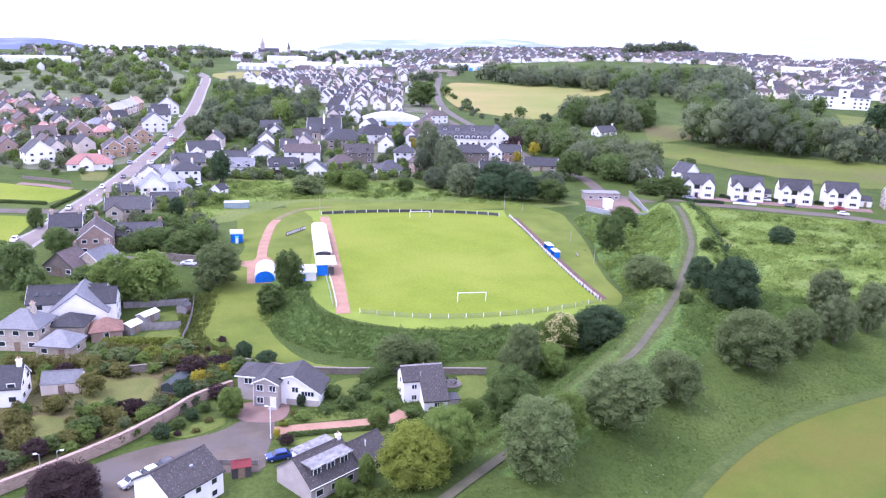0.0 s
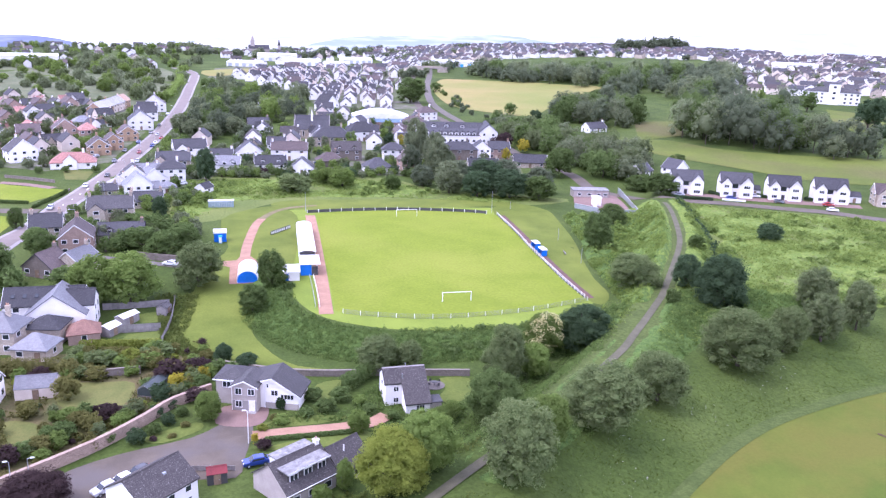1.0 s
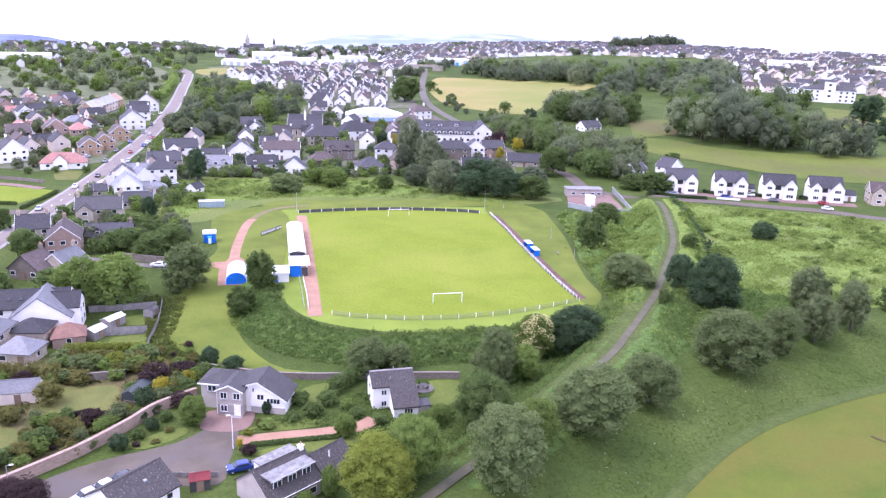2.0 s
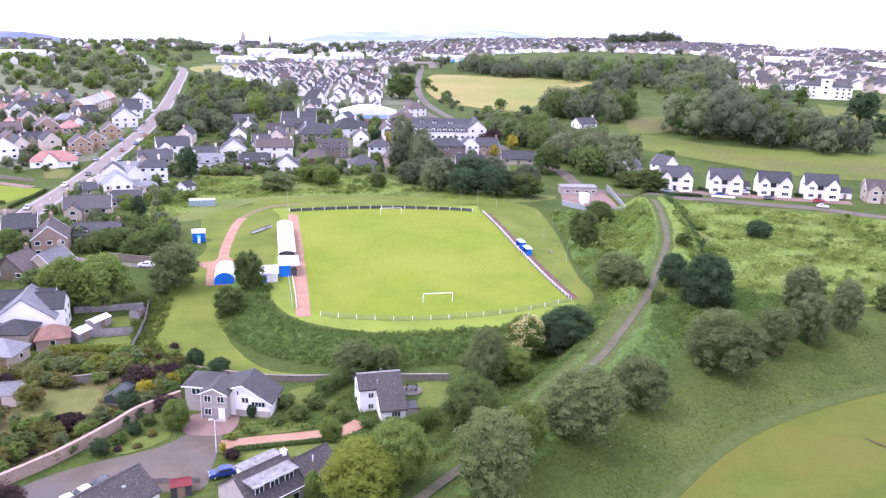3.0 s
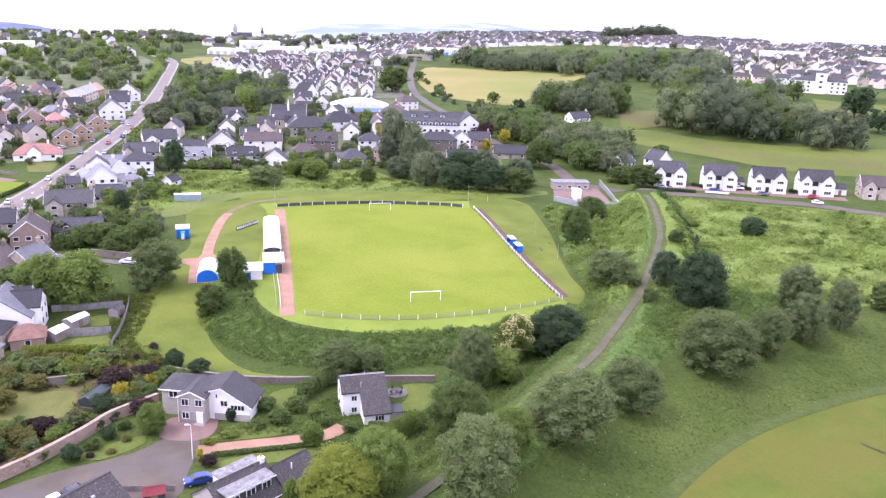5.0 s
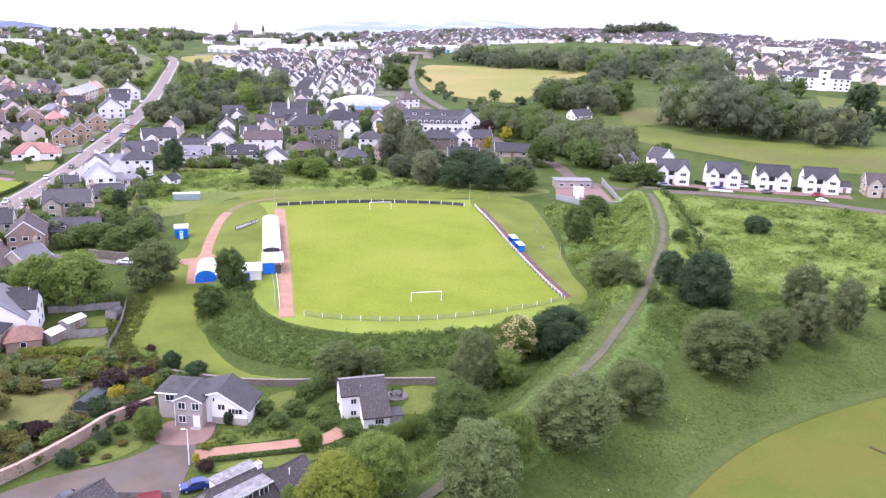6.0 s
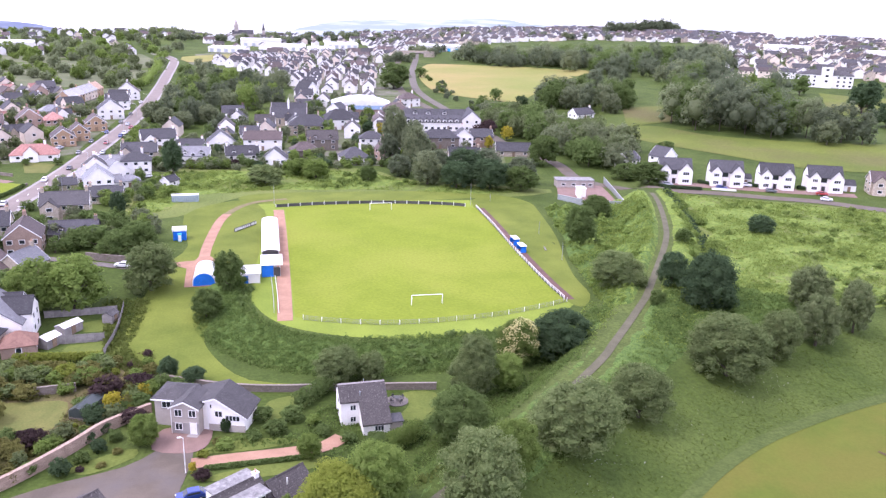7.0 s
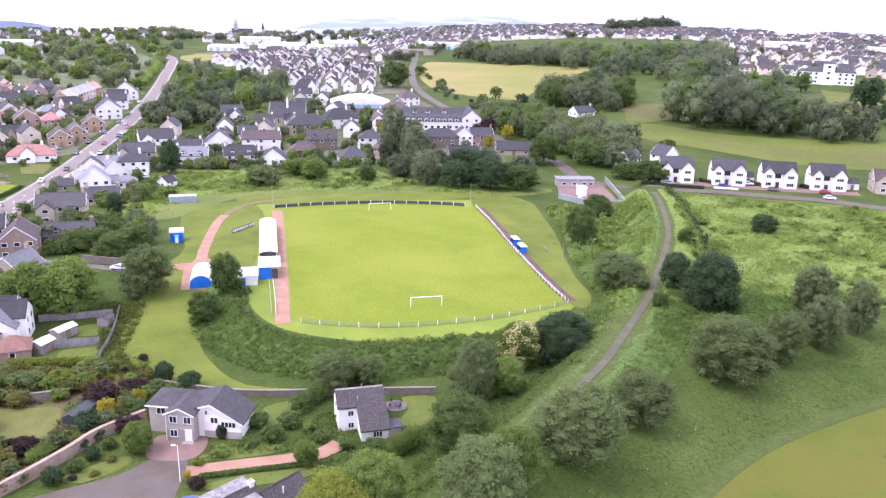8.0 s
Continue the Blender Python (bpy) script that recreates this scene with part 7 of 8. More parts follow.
wood("garden_trees_west", [(-256, 430), (-207, 375), (-140, 293), (-132, 240), (-143, 160), (-185, 150), (-260, 260)], 90, 6, 8, (9, 5, 10), "small garden trees between the houses", detail=120, size=0.9, seed=25)
wood("garden_trees_mid", [(-90, 185), (-60, 175), (30, 175), (45, 250), (30, 330), (-15, 320), (-30, 255), (-70, 205)], 110, 5.5, 6, (9, 1, 2, 10), "small garden trees behind the houses", detail=120, size=0.9, seed=26)
wood("town_trees_east", [(430, 559), (776, 768), (850, 600), (441, 370), (345, 405)], 50, 9, 11, (10, 9), "trees between houses on the far slope", detail=60, size=1.6, seed=27)
wood("garden_trees_road", [(-100, 125), (-94, 125), (-94, 200), (-96, 225), (-99, 225), (-100, 180)], 20, 4, 5, (9, 2), "small trees and shrubs along the road", detail=120, size=0.6, seed=29)
wood("garden_trees_row", [(-132, 150), (-126, 145), (-124, 300), (-130, 330), (-142, 250)], 34, 5, 6, (9, 5, 2), "garden trees among the roadside houses", detail=120, size=0.7, seed=30)
wood("cottage_gardens", [(-112, 52), (-84, 50), (-72, 78), (-72, 124), (-104, 126), (-112, 90)], 60, 3.6, 4.5, (1, 9, 2), "shrubs and small trees among the cottages", detail=150, size=0.5, seed=35)
wood("lane_gardens", [(-116, 2), (-98, 6), (-84, 1), (-66, -1), (-68, 34), (-92, 40), (-114, 34)], 36, 4.6, 5.5, (1, 9, 5), "garden shrubs and trees along the lane", detail=200, size=0.55, seed=36)
wood("front_gardens", [(-100, 122), (20, 120), (34, 150), (72, 150), (74, 172), (-60, 178), (-98, 205)], 110, 4.0, 4.6, (1, 9, 2, 3, 5), "shrubs and small trees between the front houses", detail=150, size=0.5, seed=37, clear=7.0)
wood("west_gardens", [(-200, 150), (-128, 128), (-124, 320), (-160, 380), (-230, 330)], 120, 4.2, 5.0, (1, 9, 2, 5), "garden trees and hedges among the western houses", detail=150, size=0.6, seed=38, clear=7.5)
wood("field_edge_trees", [(-90, 120), (-60, 116), (20, 112), (24, 120), (-30, 122), (-80, 128)], 40, 3.5, 5, (9, 2, 1), "garden shrubs along the field edge", detail=120, size=0.5, seed=34)
wood("wood_road_left", [(-140, 380), (-128, 380), (-150, 560), (-250, 560), (-250, 500), (-170, 470)], 12, 9, 12, (2, 9, 5), "roadside wood beyond the terrace", seed=28)
for x, y, h, w, k in [(300, 165, 14, 16, 3), (322, 213, 21, 20, 3), (334, 222, 19, 18, 3), (418, 285, 22, 26, 3), (430, 265, 18, 20, 3), (340, 300, 15, 16, 1), (318, 330, 14, 14, 2), (205, 300, 15, 14, 1), (120, 325, 9, 10, 1), (104, 300, 7, 9, 1), (128, 290, 8, 10, 3), (96, 480, 9, 12, 1), (84, 175, 8, 7, 8), (78, 190, 9, 10, 7), (70, 178, 8, 9, 7), (68, 152, 7, 5, 8), (134, 104, 8, 11, 1), (142, 116, 8, 9, 1), (20, 180, 9, 6, 8), (-6, 190, 8, 7, 1), (14, 186, 9, 7, 3)]:
    tree(x, y, h, w, k, 2 if y > 150 else 1, "on the edge of the town")


# ---- the far distance ----
def distance(name, radius, start, end, dip, rough, colour, second, label, seed):
    """A strip of far hills that glows, with haze painted into its colours. dip: how far its top lies under eye level,
    in thousandths of its distance.
    """
    n = int((end - start) * 3)
    verts, faces = [], []
    for i in range(n + 1):
        a = radians(start + (end - start) * i / n)
        x, y = -47 + radius * math.sin(a), -233 + radius * math.cos(a)
        u = Vector((a * 12, seed, 0))
        taper = min(1, i / n * 5, (1 - i / n) * 5) ** 0.6
        rise = 0.0377 * math.tan(a - radians(11.5)) * 1000 - dip + rough * (noise.noise(u) + 0.5 * noise.noise(u * 3.3) + 0.25 * noise.noise(u * 11)) - 14 * (1 - taper)
        verts += [(x, y, -200), (x, y, 68 + radius * rise / 1000)]
        if i:
            faces.append((2 * i - 2, 2 * i, 2 * i + 1, 2 * i - 1))
    # Emission, with the haze put straight into its two colours.
    m = bpy.data.materials.new(name + "_haze_glow")
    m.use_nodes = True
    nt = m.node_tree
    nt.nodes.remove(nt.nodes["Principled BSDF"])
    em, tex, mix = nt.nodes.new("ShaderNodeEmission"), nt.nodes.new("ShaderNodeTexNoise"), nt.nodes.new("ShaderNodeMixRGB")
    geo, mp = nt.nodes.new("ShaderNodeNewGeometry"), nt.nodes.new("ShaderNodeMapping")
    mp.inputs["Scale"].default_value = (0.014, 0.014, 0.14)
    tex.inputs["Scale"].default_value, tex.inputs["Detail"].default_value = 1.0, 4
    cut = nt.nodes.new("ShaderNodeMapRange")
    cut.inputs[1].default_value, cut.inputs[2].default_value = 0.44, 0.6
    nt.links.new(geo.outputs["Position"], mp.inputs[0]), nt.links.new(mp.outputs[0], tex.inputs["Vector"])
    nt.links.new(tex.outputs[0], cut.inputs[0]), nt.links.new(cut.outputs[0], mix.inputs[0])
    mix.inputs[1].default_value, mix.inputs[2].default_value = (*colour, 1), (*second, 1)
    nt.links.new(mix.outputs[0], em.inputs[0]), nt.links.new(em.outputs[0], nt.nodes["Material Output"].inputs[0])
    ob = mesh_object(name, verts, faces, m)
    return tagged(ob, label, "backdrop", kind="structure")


distance("backdrop_fields", 1800, -60, 80, 19, 4, (0.74, 0.76, 0.79), (0.47, 0.53, 0.58), "pale glowing hills with painted haze along the horizon", 3)
distance("backdrop_ridge", 1780, 2, 20, 20, 4, (0.34, 0.42, 0.5), (0.5, 0.57, 0.64), "bluish wooded ridge with painted haze", 7)
distance("backdrop_hill", 1760, -30, -12.2, 11.5, 2, (0.2, 0.24, 0.36), (0.28, 0.33, 0.44), "blue wooded hill with painted haze on the horizon", 11)


# ---- undergrowth ----
def scatter(name, outline, count, blades, size, spread_h, mat, label, seed, keep=None, upright=0.5):
    """Clumps of leaves or blades over an area of ground, in one mesh."""
    rng = np.random.default_rng(seed)
    xs, ys = np.array([p[0] for p in outline]), np.array([p[1] for p in outline])
    px, py = rng.uniform(xs.min(), xs.max(), count * 3), rng.uniform(ys.min(), ys.max(), count * 3)
    hit = within(px, py, outline)
    if keep:
        hit &= keep(px, py, rng)
    px, py = px[hit][:count], py[hit][:count]
    k = len(px)
    big = np.repeat(0.5 + rng.random(k) ** 2, blades)
    x = np.repeat(px, blades) + rng.normal(size=k * blades) * size * 1.1
    y = np.repeat(py, blades) + rng.normal(size=k * blades) * size * 1.1
    z = height(x, y) + growth(x, y) + rng.random(k * blades) * spread_h * big
    out = rng.normal(size=(k * blades, 3)) * (1, 1, 0.5) + (0, 0, 1 - upright)
    out /= np.linalg.norm(out, axis=1)[:, None]
    side = np.cross(out, rng.normal(size=out.shape) * (1 - upright) + np.array([0, 0, upright]))
    side /= np.linalg.norm(side, axis=1)[:, None] + 1e-9
    up = np.cross(out, side)
    s = (size * (0.5 + 0.8 * rng.random(k * blades)) * big)[:, None]
    pos = np.stack([x, y, z], 1)
    quad = np.stack([pos - side * s * 0.6, pos - up * s * 0.5, pos + side * s * 0.6, pos + up * s * 0.9], 1).reshape(-1, 3)
    me = bpy.data.meshes.new(name)
    me.vertices.add(len(quad)), me.loops.add(len(quad)), me.polygons.add(len(quad) // 4)
    me.vertices.foreach_set("co", quad.ravel())
    me.loops.foreach_set("vertex_index", np.arange(len(quad)))
    me.polygons.foreach_set("loop_start", np.arange(0, len(quad), 4))
    me.polygons.foreach_set("loop_total", np.full(len(quad) // 4, 4))
    me.materials.append(mat)
    me.update(calc_edges=True)
    return tagged(new(name, me), label, "undergrowth", kind="stuff")


def growth_sheet(name, outline, cell, mat, label):
    """The closed surface of low growth over an area, in mounds that sink into the ground at their edges."""
    xs, ys = [p[0] for p in outline], [p[1] for p in outline]
    gx2, gy2 = np.arange(min(xs), max(xs), cell), np.arange(min(ys), max(ys), cell)
    ax, ay = np.meshgrid(gx2, gy2)
    ax, ay = ax + 0.3 * cell * np.sin(ay * 5.1 + ax * 2.3), ay + 0.3 * cell * np.sin(ax * 4.7 - ay * 1.9)
    up = growth(ax, ay)
    az = height(ax, ay) + up - 0.1 + 0.07 * np.sin(ax * 7.3 + ay * 3.1) * np.sin(ay * 6.7 - ax * 2.2)
    use = within(ax, ay, outline) & (up > 0.04)
    n = len(gx2)
    j, i = np.nonzero(use[:-1, :-1] | use[1:, 1:])
    quads = np.stack([j * n + i, j * n + i + 1, (j + 1) * n + i + 1, (j + 1) * n + i], 1)
    seen, back = np.unique(quads, return_inverse=True)
    co = np.stack([ax.ravel(), ay.ravel(), az.ravel()], 1)[seen]
    return tagged(mesh_object(name, co.tolist(), back.reshape(-1, 4).tolist(), mat, smooth_faces=True), label, "undergrowth", kind="stuff")


bramble_mass = material("bramble_mass", (0.058, 0.1, 0.024), 0.95, (0.1, 0.155, 0.036), 0.9, 3.5, 0.9, 0.35, spec=0.1, world_space=True)
bracken_mass = material("bracken_mass", (0.095, 0.148, 0.028), 0.95, (0.165, 0.215, 0.045), 0.5, 3.0, 0.9, 0.3, spec=0.1, world_space=True)
growth_sheet("bank_growth", [(-58, -14), (-40, -14), (-30, -50), (33, -50), (33, -82), (-60, -82)], 0.5, bramble_mass, "mounded brambles and nettles over the steep bank")
growth_sheet("hollow_growth", HOLLOW, 0.6, bramble_mass, "mounded brambles filling the hollow beside the pitch")
growth_sheet("railway_growth", [(38, -60), (66, -60), (112, 44), (114, 54), (90, 54)], 0.6, bracken_mass, "lush low growth on the railway embankment")
growth_sheet("field_growth", ROUGH, 0.75, bracken_mass, "mounds of bracken and docks in the rough field")
growth_sheet("back_growth", BACK, 0.8, bracken_mass, "mounds of tall weeds behind the football ground")
growth_sheet("mound_growth", RISE, 0.6, bramble_mass, "brambles and nettles on the mound beside the path")
growth_sheet("path_growth", LOWER, 0.5, bramble_mass, "lush weeds along the lower railway path")


def off_path(px, py, rng):
    return along(RAIL, px, py)[0] > 3.4 + rng.random(len(px))


def on_bank(px, py, rng):
    d = platform(px, py)
    return (d > 0.3) & (d < 13.0) & (rng.random(len(px)) < 0.95)


def patchy(scale, share_of):
    def keep(px, py, rng):
        v = np.sin(px * scale + 1.7 * np.sin(py * scale * 0.7)) * np.sin(py * scale * 1.3 + 1.1 * np.sin(px * scale * 0.6 + 2))
        return off_path(px, py, rng) & (rng.random(len(px)) < np.clip(share_of + 0.8 * v, 0.03, 1))
    return keep


def off_lawn(px, py, rng):
    lawn = ((px > -87) & (px < -72) & (py > -89.5) & (py < -77)) | ((px > -93) & (px < -84) & (py > -101) & (py < -91))
    return patchy(0.4, 0.5)(px, py, rng) & ~lawn


def on_rim(px, py, rng):
    d = platform(px, py)
    return (d > -0.3 + 0.5 * np.sin(px * 0.7) * np.sin(py * 0.9)) & (d < 2.2)


def off_drive(px, py, rng):
    return (along([(-49.5, -102.8), (-42.2, -102.3), (-34.1, -101.9), (-28.8, -101), (-25.5, -98.5)], px, py)[0] > 2.6) & (rng.random(len(px)) < 0.45) & ~((px > -16) & (py > -95))


scatter("bank_brambles", [(-56, -40), (-44, -25), (-30, -54), (20, -58), (34, -50), (40, -60), (20, -82), (-30, -82), (-52, -72)], 11000, 8, 0.22, 0.5, bramble_leaf, "dense dark brambles covering the steep bank", 31, on_bank, 0.0)
scatter("field_bracken", [(97, 18), (85, -24), (76, -50), (99, -70), (180, -60), (200, 0), (156, 26), (124, 43), (110, 54)], 17000, 6, 0.24, 0.42, field_leaf, "patchy bracken and tall weeds in the rough field", 32, patchy(0.16, 0.6), 0.02)
scatter("slope_grass", [(-30, -140), (-17, -127), (5, -112), (23, -100), (44, -90), (68, -82), (110, -74), (110, -91), (79, -97), (52, -105.5), (36, -113.5), (22, -123), (14, -130), (-10, -150)], 15000, 5, 0.1, 0.1, slope_leaf, "long uncut grass and weeds on the slope", 33, patchy(0.3, 0.95), 0.3)
scatter("rail_bank_weeds", [(30, -80), (46, -84), (75, -50), (90, -15), (108, 50), (92, 45), (70, -5), (44, -45), (20, -70)], 9000, 6, 0.24, 0.5, field_leaf, "rank weeds on the railway bank", 34, patchy(0.25, 0.5), 0.05)
scatter("hollow_brambles", HOLLOW, 8000, 8, 0.28, 0.6, field_leaf, "brambles filling the hollow beside the pitch", 35, patchy(0.2, 0.6), 0.02)
scatter("back_rough", [(-83, 112), (-41, 112), (3, 108), (20, 84), (60, 66), (46, 60), (0, 76), (-36, 76), (-62, 70), (-68, 50), (-80, 40)], 9000, 6, 0.28, 0.4, field_leaf, "rough grass and docks behind the ground", 36, patchy(0.15, 0.5), 0.05)
scatter("garden_rough", [(-103, -66), (-86, -74), (-69, -64), (-60.7, -58), (-57.6, -70.8), (-58, -84.5), (-68, -95), (-82, -109), (-92, -114), (-96, -100)], 2200, 7, 0.26, 0.45, garden_leaf, "overgrown borders in the back gardens", 37, off_lawn, 0.3)
scatter("rim_tufts", [(-56, -20), (-40, -20), (-30, -54), (20, -58), (36, -48), (40, -60), (20, -72), (-30, -74), (-52, -62)], 1800, 9, 0.2, 0.75, bramble_leaf, "ragged tufts along the rim of the bank", 52, on_rim, 0.2)
scatter("verge_rough", [(-75, -30), (-64, -30), (-66, -56), (-58, -70), (-62, -72), (-70, -58)], 1200, 7, 0.3, 0.6, weed_leaf, "tall weeds along the garden fences", 38, None, 0.4)
scatter("court_borders", [(-49, -101), (-44, -96), (-32, -96), (-30, -88), (-20, -84), (-8, -92), (-12, -104), (-28, -104)], 1500, 7, 0.28, 0.6, bramble_leaf, "planted borders round the houses", 39, off_drive, 0.3)
scatter("foreground_rough", [(-60, -128), (-30, -122), (-8, -118), (-16, -132), (-40, -160), (-70, -150)], 3500, 7, 0.3, 0.5, weed_leaf, "long grass below the houses", 40, patchy(0.3, 0.6), 0.2)


scatter("hollow_thicket", HOLLOW, 170, 60, 0.55, 1.5, LEAVES[2], "bushy thickets in the hollow beside the pitch", 43, patchy(0.3, 0.5), 0.1)
scatter("rail_bank_thicket", [(60, -60), (66, -70), (90, -25), (112, 40), (104, 40), (80, -22)], 260, 50, 0.6, 1.2, LEAVES[2], "low thickets on the railway bank", 44, patchy(0.35, 0.5), 0.1)
scatter("field_thicket", [(97, 18), (88, -24), (80, -50), (99, -66), (180, -56), (196, 0), (156, 22), (124, 39), (112, 50)], 420, 40, 0.6, 0.8, LEAVES[2], "clumps of bracken in the rough field", 45, patchy(0.13, 0.25), 0.1)
scatter("bank_thicket", [(-56, -40), (-44, -25), (-30, -56), (20, -60), (34, -52), (40, -60), (20, -80), (-10, -80), (-10, -60)], 130, 40, 0.45, 0.8, LEAVES[1], "taller brambles on the steep bank", 46, on_bank, 0.1)
scatter("back_thicket", [(-83, 112), (-41, 112), (3, 108), (20, 84), (0, 78), (-36, 80), (-62, 74), (-80, 40)], 300, 40, 0.6, 0.9, LEAVES[2], "clumps of tall weeds behind the ground", 47, patchy(0.2, 0.3), 0.1)
flower_white = material("flower_white", (0.75, 0.74, 0.66), 0.9, bump=0.0)
scatter("path_side_weeds", [(-14, -124), (-2, -109), (14, -93), (30, -78), (20, -76), (4, -86), (-8, -98), (-18, -112)], 4200, 7, 0.2, 0.5, bramble_leaf, "lush weeds beside the railway path", 48, off_path, 0.05)
scatter("path_edge_weeds", [(-10, -125), (4, -113), (22, -97), (36, -82), (52, -62), (58, -64), (44, -84), (26, -102), (8, -118)], 4500, 7, 0.2, 0.45, bramble_leaf, "lush weeds below the railway path", 49, off_path, 0.05)
scatter("mound_brambles", RISE, 6000, 7, 0.22, 0.4, bramble_leaf, "rank brambles on the mound beside the path", 51, off_path, 0.02)
scatter("ditch_growth", [(109, 47), (102, 25), (98.5, 8), (90, -16.5), (80, -42), (77.5, -41), (87.5, -15.5), (96, 9), (99.5, 26), (106, 48)], 700, 14, 0.4, 0.9, LEAVES[3], "dark growth along the field ditch", 50, None, 0.2)
scatter("umbel_flowers", [(-10, -135), (10, -114), (30, -100), (60, -88), (80, -88), (60, -100), (30, -115), (10, -130)], 800, 2, 0.09, 0.35, flower_white, "white flower heads in the long grass", 41, patchy(0.22, 0.3), 0.0)
scatter("field_flowers", [(97, 18), (85, -24), (99, -60), (180, -50), (156, 26), (124, 43)], 200, 2, 0.12, 0.5, flower_white, "pale flower heads in the rough field", 42, patchy(0.1, 0.2), 0.0)


# ---- hedges, garden walls and fences ----
def hedge(line, h, w, mat, label, seed=1, leaf=0.2):
    pts = curved(line, 4)
    rng = np.random.default_rng(seed)
    lobes = []
    for a, b in zip(pts, pts[1:]):
        n = max(1, int(math.hypot(b[0] - a[0], b[1] - a[1]) / (w * 0.6)))
        for k in range(n):
            x, y = a[0] + (b[0] - a[0]) * k / n, a[1] + (b[1] - a[1]) * k / n
            lobes.append(((x - pts[0][0], y - pts[0][1], float(height(x, y)) - float(height(*pts[0])) + h * 0.45), (w * 0.6, w * 0.6, h * 0.55)))
    ob = thing("hedge", pts[0][0], pts[0][1], 0, label, "hedge")
    share("foliage", leaf_mesh("foliage", lobes, int(260 * len(lobes) * (0.2 / leaf) ** 1.5), leaf, mat, rng, hollow=0.8), ob, Matrix())
    return ob


hedge([(-102, -70.5), (-95, -72), (-87, -72.6)], 3.4, 3.0, LEAVES[11], "tall clipped green garden hedge", 1)
hedge([(-85.7, -60), (-77, -61), (-69, -61.5)], 2.0, 1.6, LEAVES[6], "clipped yellow-green garden hedge", 2)
hedge([(-32, -87), (-28.5, -83), (-25.5, -80)], 3.4, 2.6, LEAVES[1], "tall clipped hedge beside the house", 3)
hedge([(-17.4, -103.4), (-15.2, -102.2), (-13.2, -100.4)], 3.3, 2.6, LEAVES[2], "tall smoothly clipped green hedge beside the lawn", 4, 0.11)
hedge([(-127, 62), (-125, 75), (-123, 92)], 1.2, 1.0, LEAVES[1], "low hedge beside the bowling green", 5)
hedge([(-121, 392), (-123, 450), (-125, 512), (-134, 598)], 6.0, 8.0, LEAVES[2], "broad light green strip of roadside trees", 15)
hedge([(-131, 69), (-150, 75), (-180, 84)], 1.2, 1.0, LEAVES[1], "low hedge beside the bowling green", 6)
for k, (a, b) in enumerate((((-47, -104.9), (-32, -104.2)),)):
    hedge([a, b], 0.7, 0.7, LEAVES[1], "low border hedge along the drive", 7 + k)


def wall_run(line, h, thick, mat, label, name="garden_wall"):
    pts = curved(line, 5)
    ob = thing(name, pts[0][0], pts[0][1], 0, label, "wall")
    o = ob.matrix_basis.translation
    for nm, z0, z1, t, m in (("wall", -0.6, h, thick, mat), ("coping", h, h + 0.12, thick + 0.12, mat)):
        bm = bmesh.new()
        ring = []
        for i, (x, y) in enumerate(pts):
            a, b = pts[max(i - 1, 0)], pts[min(i + 1, len(pts) - 1)]
            d = math.hypot(b[0] - a[0], b[1] - a[1])
            nx2, ny2 = -(b[1] - a[1]) / d * t / 2, (b[0] - a[0]) / d * t / 2
            g = float(height(x, y))
            ring.append([bm.verts.new((x - o.x + s * nx2, y - o.y + s * ny2, g - o.z + z)) for s, z in ((-1, z0), (1, z0), (1, z1), (-1, z1))])
        for p, q in zip(ring, ring[1:]):
            for k in range(4):
                bm.faces.new((p[k], p[(k + 1) % 4], q[(k + 1) % 4], q[k]))
        bm.faces.new(ring[0][::-1]), bm.faces.new(ring[-1])
        bmesh.ops.recalc_face_normals(bm, faces=bm.faces[:])
        part(nm, bm, m, ob)


wall_run([(-92, -118), (-88.7, -115.6), (-81.9, -110.2), (-74.4, -103.6), (-68.1, -96), (-64.3, -90.5), (-57.6, -85)], 2.0, 0.6, garden_stone, "old pinkish stone garden wall with coping")
wall_run([(-57.5, -72), (-46, -77), (-36.6, -79.5), (-25, -81), (-6.3, -84)], 1.3, 0.4, brown_stone, "dark stone boundary wall below the bank")
wall_run([(-84, -1.2), (-76, -4.6), (-69, -7)], 1.8, 0.5, brown_stone, "stone wall along the lane")
wall_run([(-82, -76), (-77, -75.3), (-72, -74.5)], 1.6, 0.4, brown_stone, "old stone wall between the gardens")
wall_run([(-152.6, 119.0), (-142.6, 115.4), (-131.5, 109.6)], 1.1, 0.3, brown_stone, "low brown wall in front of the bungalow")
wall_run([(-127.5, 64), (-125.5, 76), (-122.5, 94)], 0.8, 0.3, brown_stone, "low stone wall along the pavement")


def board_fence(line, h, label):
    fence_run("board_fence", line, 1.9, h + 0.1, 0.1, ((h * 0.9, 0.06), (h * 0.3, 0.06)), (0.05, h, grey_timber), label, grey_timber, grey_timber)


board_fence([(-86, -37.6), (-78, -37.2), (-69.8, -36.5)], 1.7, "grey weathered board fence behind the gardens")
board_fence([(-82.5, -51.8), (-76, -51.6), (-69.8, -51.2)], 2.0, "grey weathered board fence between gardens")
board_fence([(-59.5, -112.7), (-55.4, -113.4), (-50.2, -114.2)], 1.0, "low dark board fence along the turning area")
board_fence([(-69.8, -34), (-69.4, -46), (-70, -59)], 1.5, "grey weathered board fence beside the grass")

for a, b in (((131.5, 66), (134, 59)), ((149, 59), (151.5, 52)), ((166, 51.5), (168.5, 45)), ((112, 60.5), (126, 53.5))):
    hedge([a, ((a[0] + b[0]) / 2, (a[1] + b[1]) / 2), b], 1.3, 1.1, LEAVES[3], "clipped dark hedge between the villas", 21)
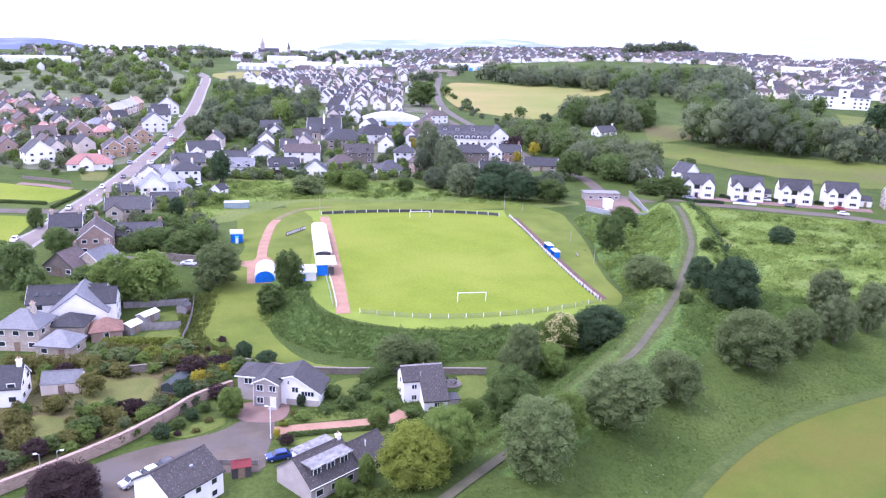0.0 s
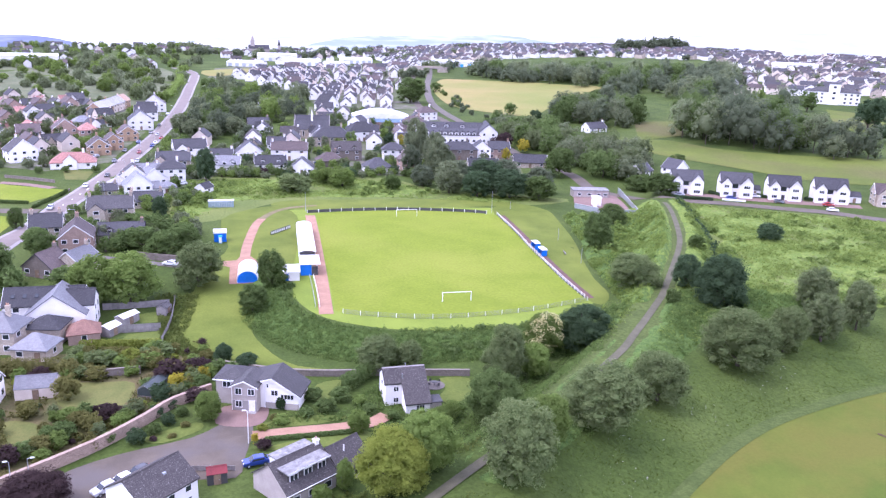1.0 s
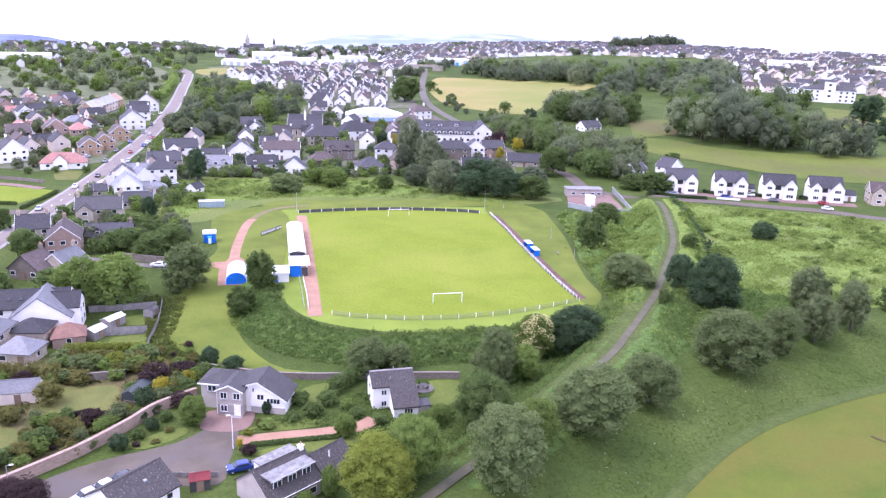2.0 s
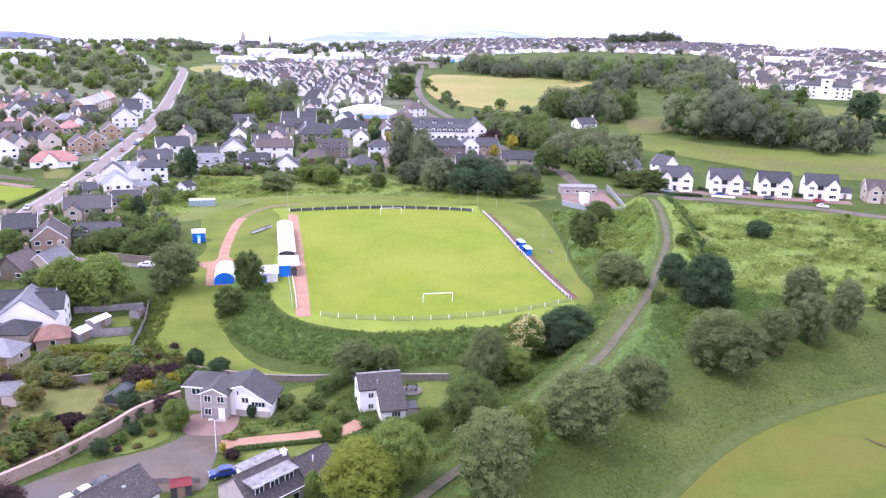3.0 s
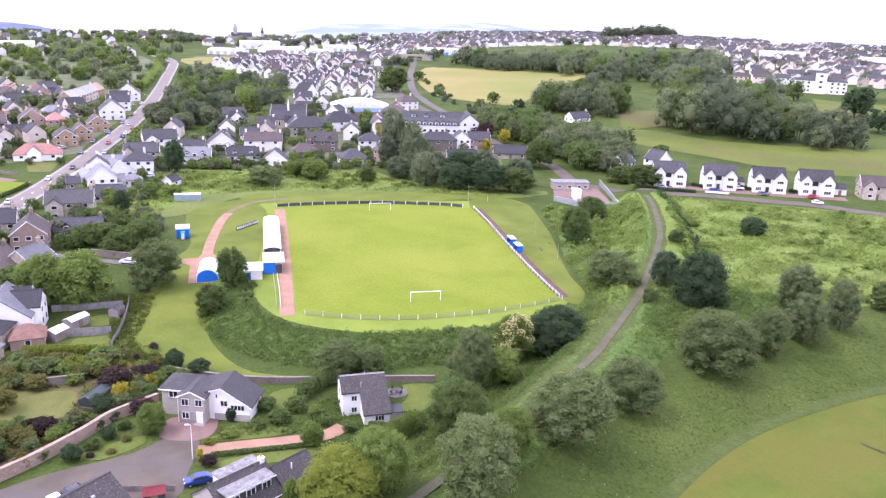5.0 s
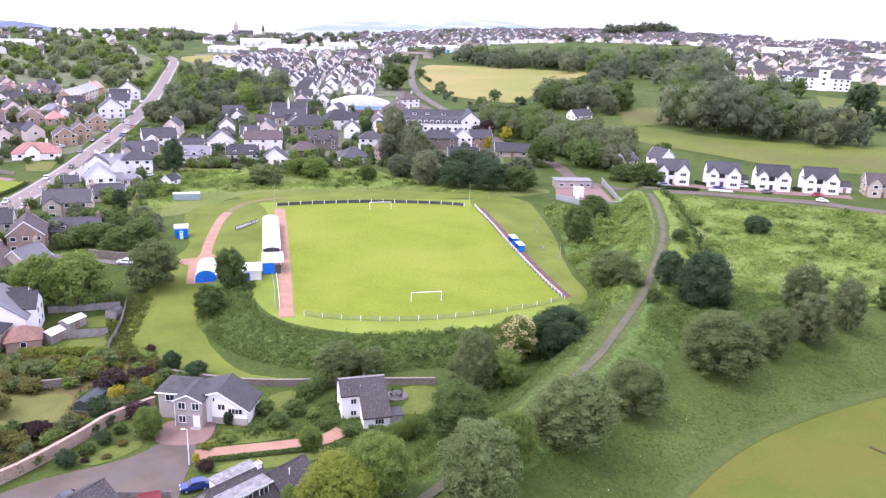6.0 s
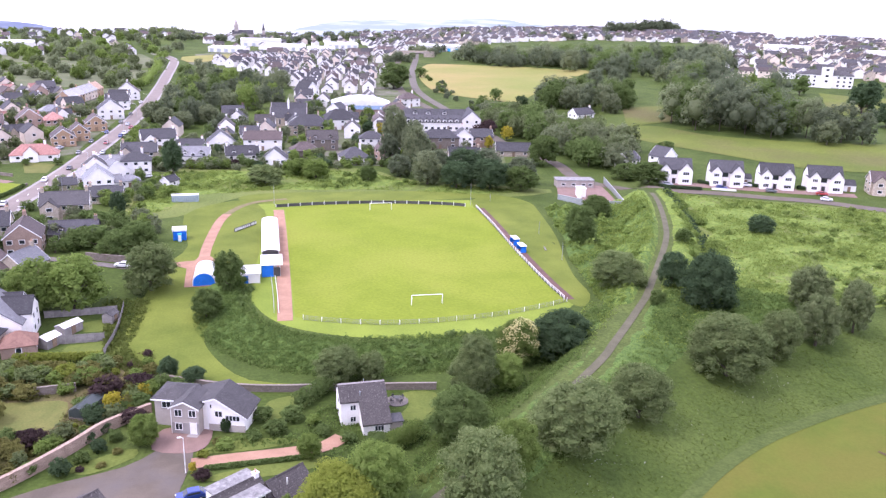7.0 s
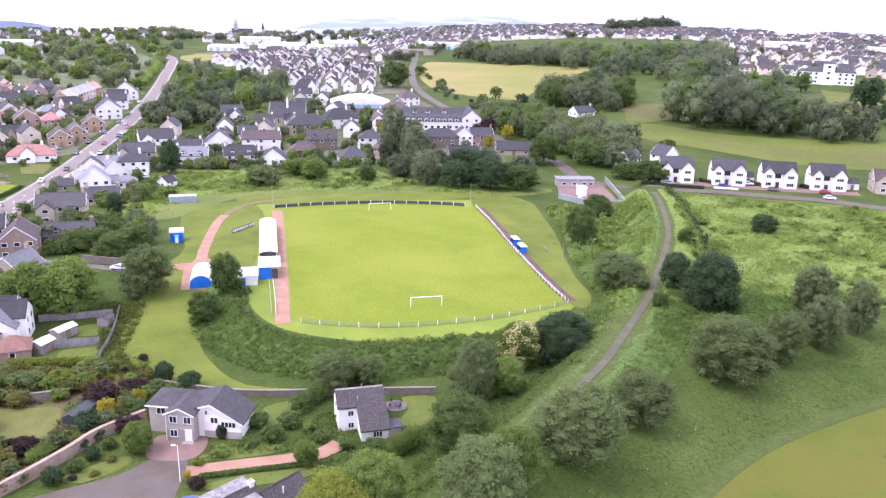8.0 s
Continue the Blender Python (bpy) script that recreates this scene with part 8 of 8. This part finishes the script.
# ---- garden shrubs ----
rng_g = random.Random(77)
for k in range(34):
    x, y = rng_g.uniform(-87, -66), rng_g.uniform(-73.5, -64)
    h = rng_g.choice((1.6, 2.2, 2.8, 3.2))
    tree(x, y, h, h * rng_g.uniform(1.0, 1.5), rng_g.choice((1, 2, 11, 11, 0, 11, 2)), 2, "in the back gardens", "shrub", group="garden shrubs")
AREA = [(-101, -67), (-86, -75), (-69, -65), (-61, -60), (-58.5, -71), (-59, -83), (-69, -94), (-82, -107.5), (-92, -112), (-96, -100)]
LAWN = [(-88, -77), (-71.5, -77), (-71.5, -89.5), (-86, -90)]
LAWN_B = [(-93, -91), (-85, -92), (-84, -101), (-92, -101)]
count = 0
while count < 130:
    x, y = rng_g.uniform(-101, -58), rng_g.uniform(-112, -60)
    if not inside(x, y, AREA) or inside(x, y, LAWN) or inside(x, y, LAWN_B) or math.hypot(x + 89.2, y + 81.5) < 5 or math.hypot(x + 99.5, y + 84.5) < 7:
        continue
    h = rng_g.choice((1.0, 1.4, 1.8, 2.4, 3.2))
    tree(x, y, h, h * rng_g.uniform(0.9, 1.5), rng_g.choice((1, 2, 11, 2, 11, 5, 11, 11, 7, 0, 11, 1, 2, 11, 6, 7)), 2, "in the back gardens", "shrub", group="garden shrubs")
    count += 1
for x, y, h, w, k in [(-86.5, -112, 1.6, 2.6, 11), (-80, -107.2, 1.5, 2.4, 1), (-75.5, -103.3, 2.6, 3.4, 11), (-73.3, -101.6, 2.2, 3.0, 1), (-70.2, -97.3, 1.5, 2.2, 1), (-66.6, -93.0, 2.2, 3.0, 3), (-64.4, -90.4, 2.0, 2.6, 3), (-61.2, -97.6, 1.0, 2.0, 11), (-66, -101.9, 0.8, 1.6, 7), (-63, -101.2, 0.8, 1.8, 11), (-47.8, -100.9, 1.2, 2.2, 6), (-45.6, -97.5, 1.4, 2.4, 11)]:
    tree(x, y, h, w, k, 2, "at the foot of the wall", "shrub")
for x, y, h, w, k in [(-68.6, -102.6, 3.2, 3.6, 3), (-66.2, -99.6, 2.2, 3.0, 1), (-64.2, -96.4, 2.4, 3.0, 3), (-62.2, -93.4, 2.2, 2.8, 1), (-90.5, -103, 4.2, 5.0, 11), (-87.5, -106.5, 3.6, 4.6, 7), (-93, -97, 4.4, 5.4, 11), (-83.5, -103.5, 3.4, 4.4, 11), (-80.5, -99.5, 3.6, 4.4, 1), (-77, -96.5, 3.2, 4.2, 11), (-74.5, -93.5, 3.6, 4.4, 7), (-70.5, -92, 3.2, 4.4, 5), (-88.5, -91, 3.4, 4.0, 11), (-90, -76.5, 3.6, 4.2, 7), (-85, -75.5, 4.4, 5.4, 11), (-66.5, -87.5, 4.0, 4.6, 3), (-63.5, -86.5, 3.6, 4.0, 5), (-74.5, -70.5, 3.8, 5.0, 6), (-79.5, -69.5, 3.6, 5.2, 0), (-70, -71.5, 3.6, 4.6, 2), (-96, -105, 4, 5, 2), (*(-83.6, -84.6), 5.2, 5.6, 11),
                      (-66, -78, 4.5, 7, 7), (-61, -76, 4, 6, 7), (-60, -88, 3, 5, 7), (-64, -83.5, 4.5, 3.6, 8), (-59.5, -79, 3.5, 3, 8), (-57, -75, 3, 4, 1), (-54, -77, 3, 3.5, 1), (-51.5, -79.5, 3, 4.5, 1), (-49, -105.4, 2.2, 1.4, 8), (-47.5, -107.5, 1.8, 3, 7), (-44.5, -98.6, 1.6, 3.5, 2), (-40, -96.5, 1.8, 3, 1), (-36.5, -95, 2.6, 4.5, 1), (-33.5, -91, 3, 4.5, 1), (-30, -93.5, 2.2, 3, 2), (-28.5, -97, 2.0, 3, 1), (-38.5, -90, 2.5, 4, 1), (-24.5, -100, 2, 3, 1),
                      (-20, -101.5, 2.4, 4, 1), (-52, -104, 0, 0, 1)][:-1]:
    tree(x, y, h, w, k, 2, "beside the houses", "shrub")
for x, y, h, w, k in [(-96, -28, 8, 9, 1), (-108, -32, 9, 9, 1), (-119, -10, 8, 9, 1), (-72, 12, 7, 9, 1), (-79, 20, 7, 9, 1), (-86, 27, 6, 8, 1), (-72, 26, 5, 7, 2), (-90, 33, 5, 6, 1), (-84, 55, 5, 7, 1), (-78, 66, 5, 7, 1), (-90, 62, 5, 6, 2), (-70, 72, 4, 8, 2), (-56, 118, 4, 6, 1), (-50, 120, 4, 5, 7), (-58, 122, 4, 6, 2), (-40, 118, 3.5, 5, 3), (-27, 118, 3.5, 5, 2), (-12, 116, 4, 5, 3), (-5, 118, 3, 4, 2), (24, 118, 4, 5, 1), (-80, 120, 5, 6, 1),
                      (-132, 130, 3, 4, 1), (-142, 128, 3, 4, 1), (-120, 130, 3, 4, 1), (-134, 165, 4, 5, 1), (-140, 180, 4, 6, 3), (-121, 215, 5, 6, 1), (-96, 240, 7, 9, 1), (-96, 265, 8, 9, 1)]:
    tree(x, y, h, w, k, 2, "between the gardens", "bush")
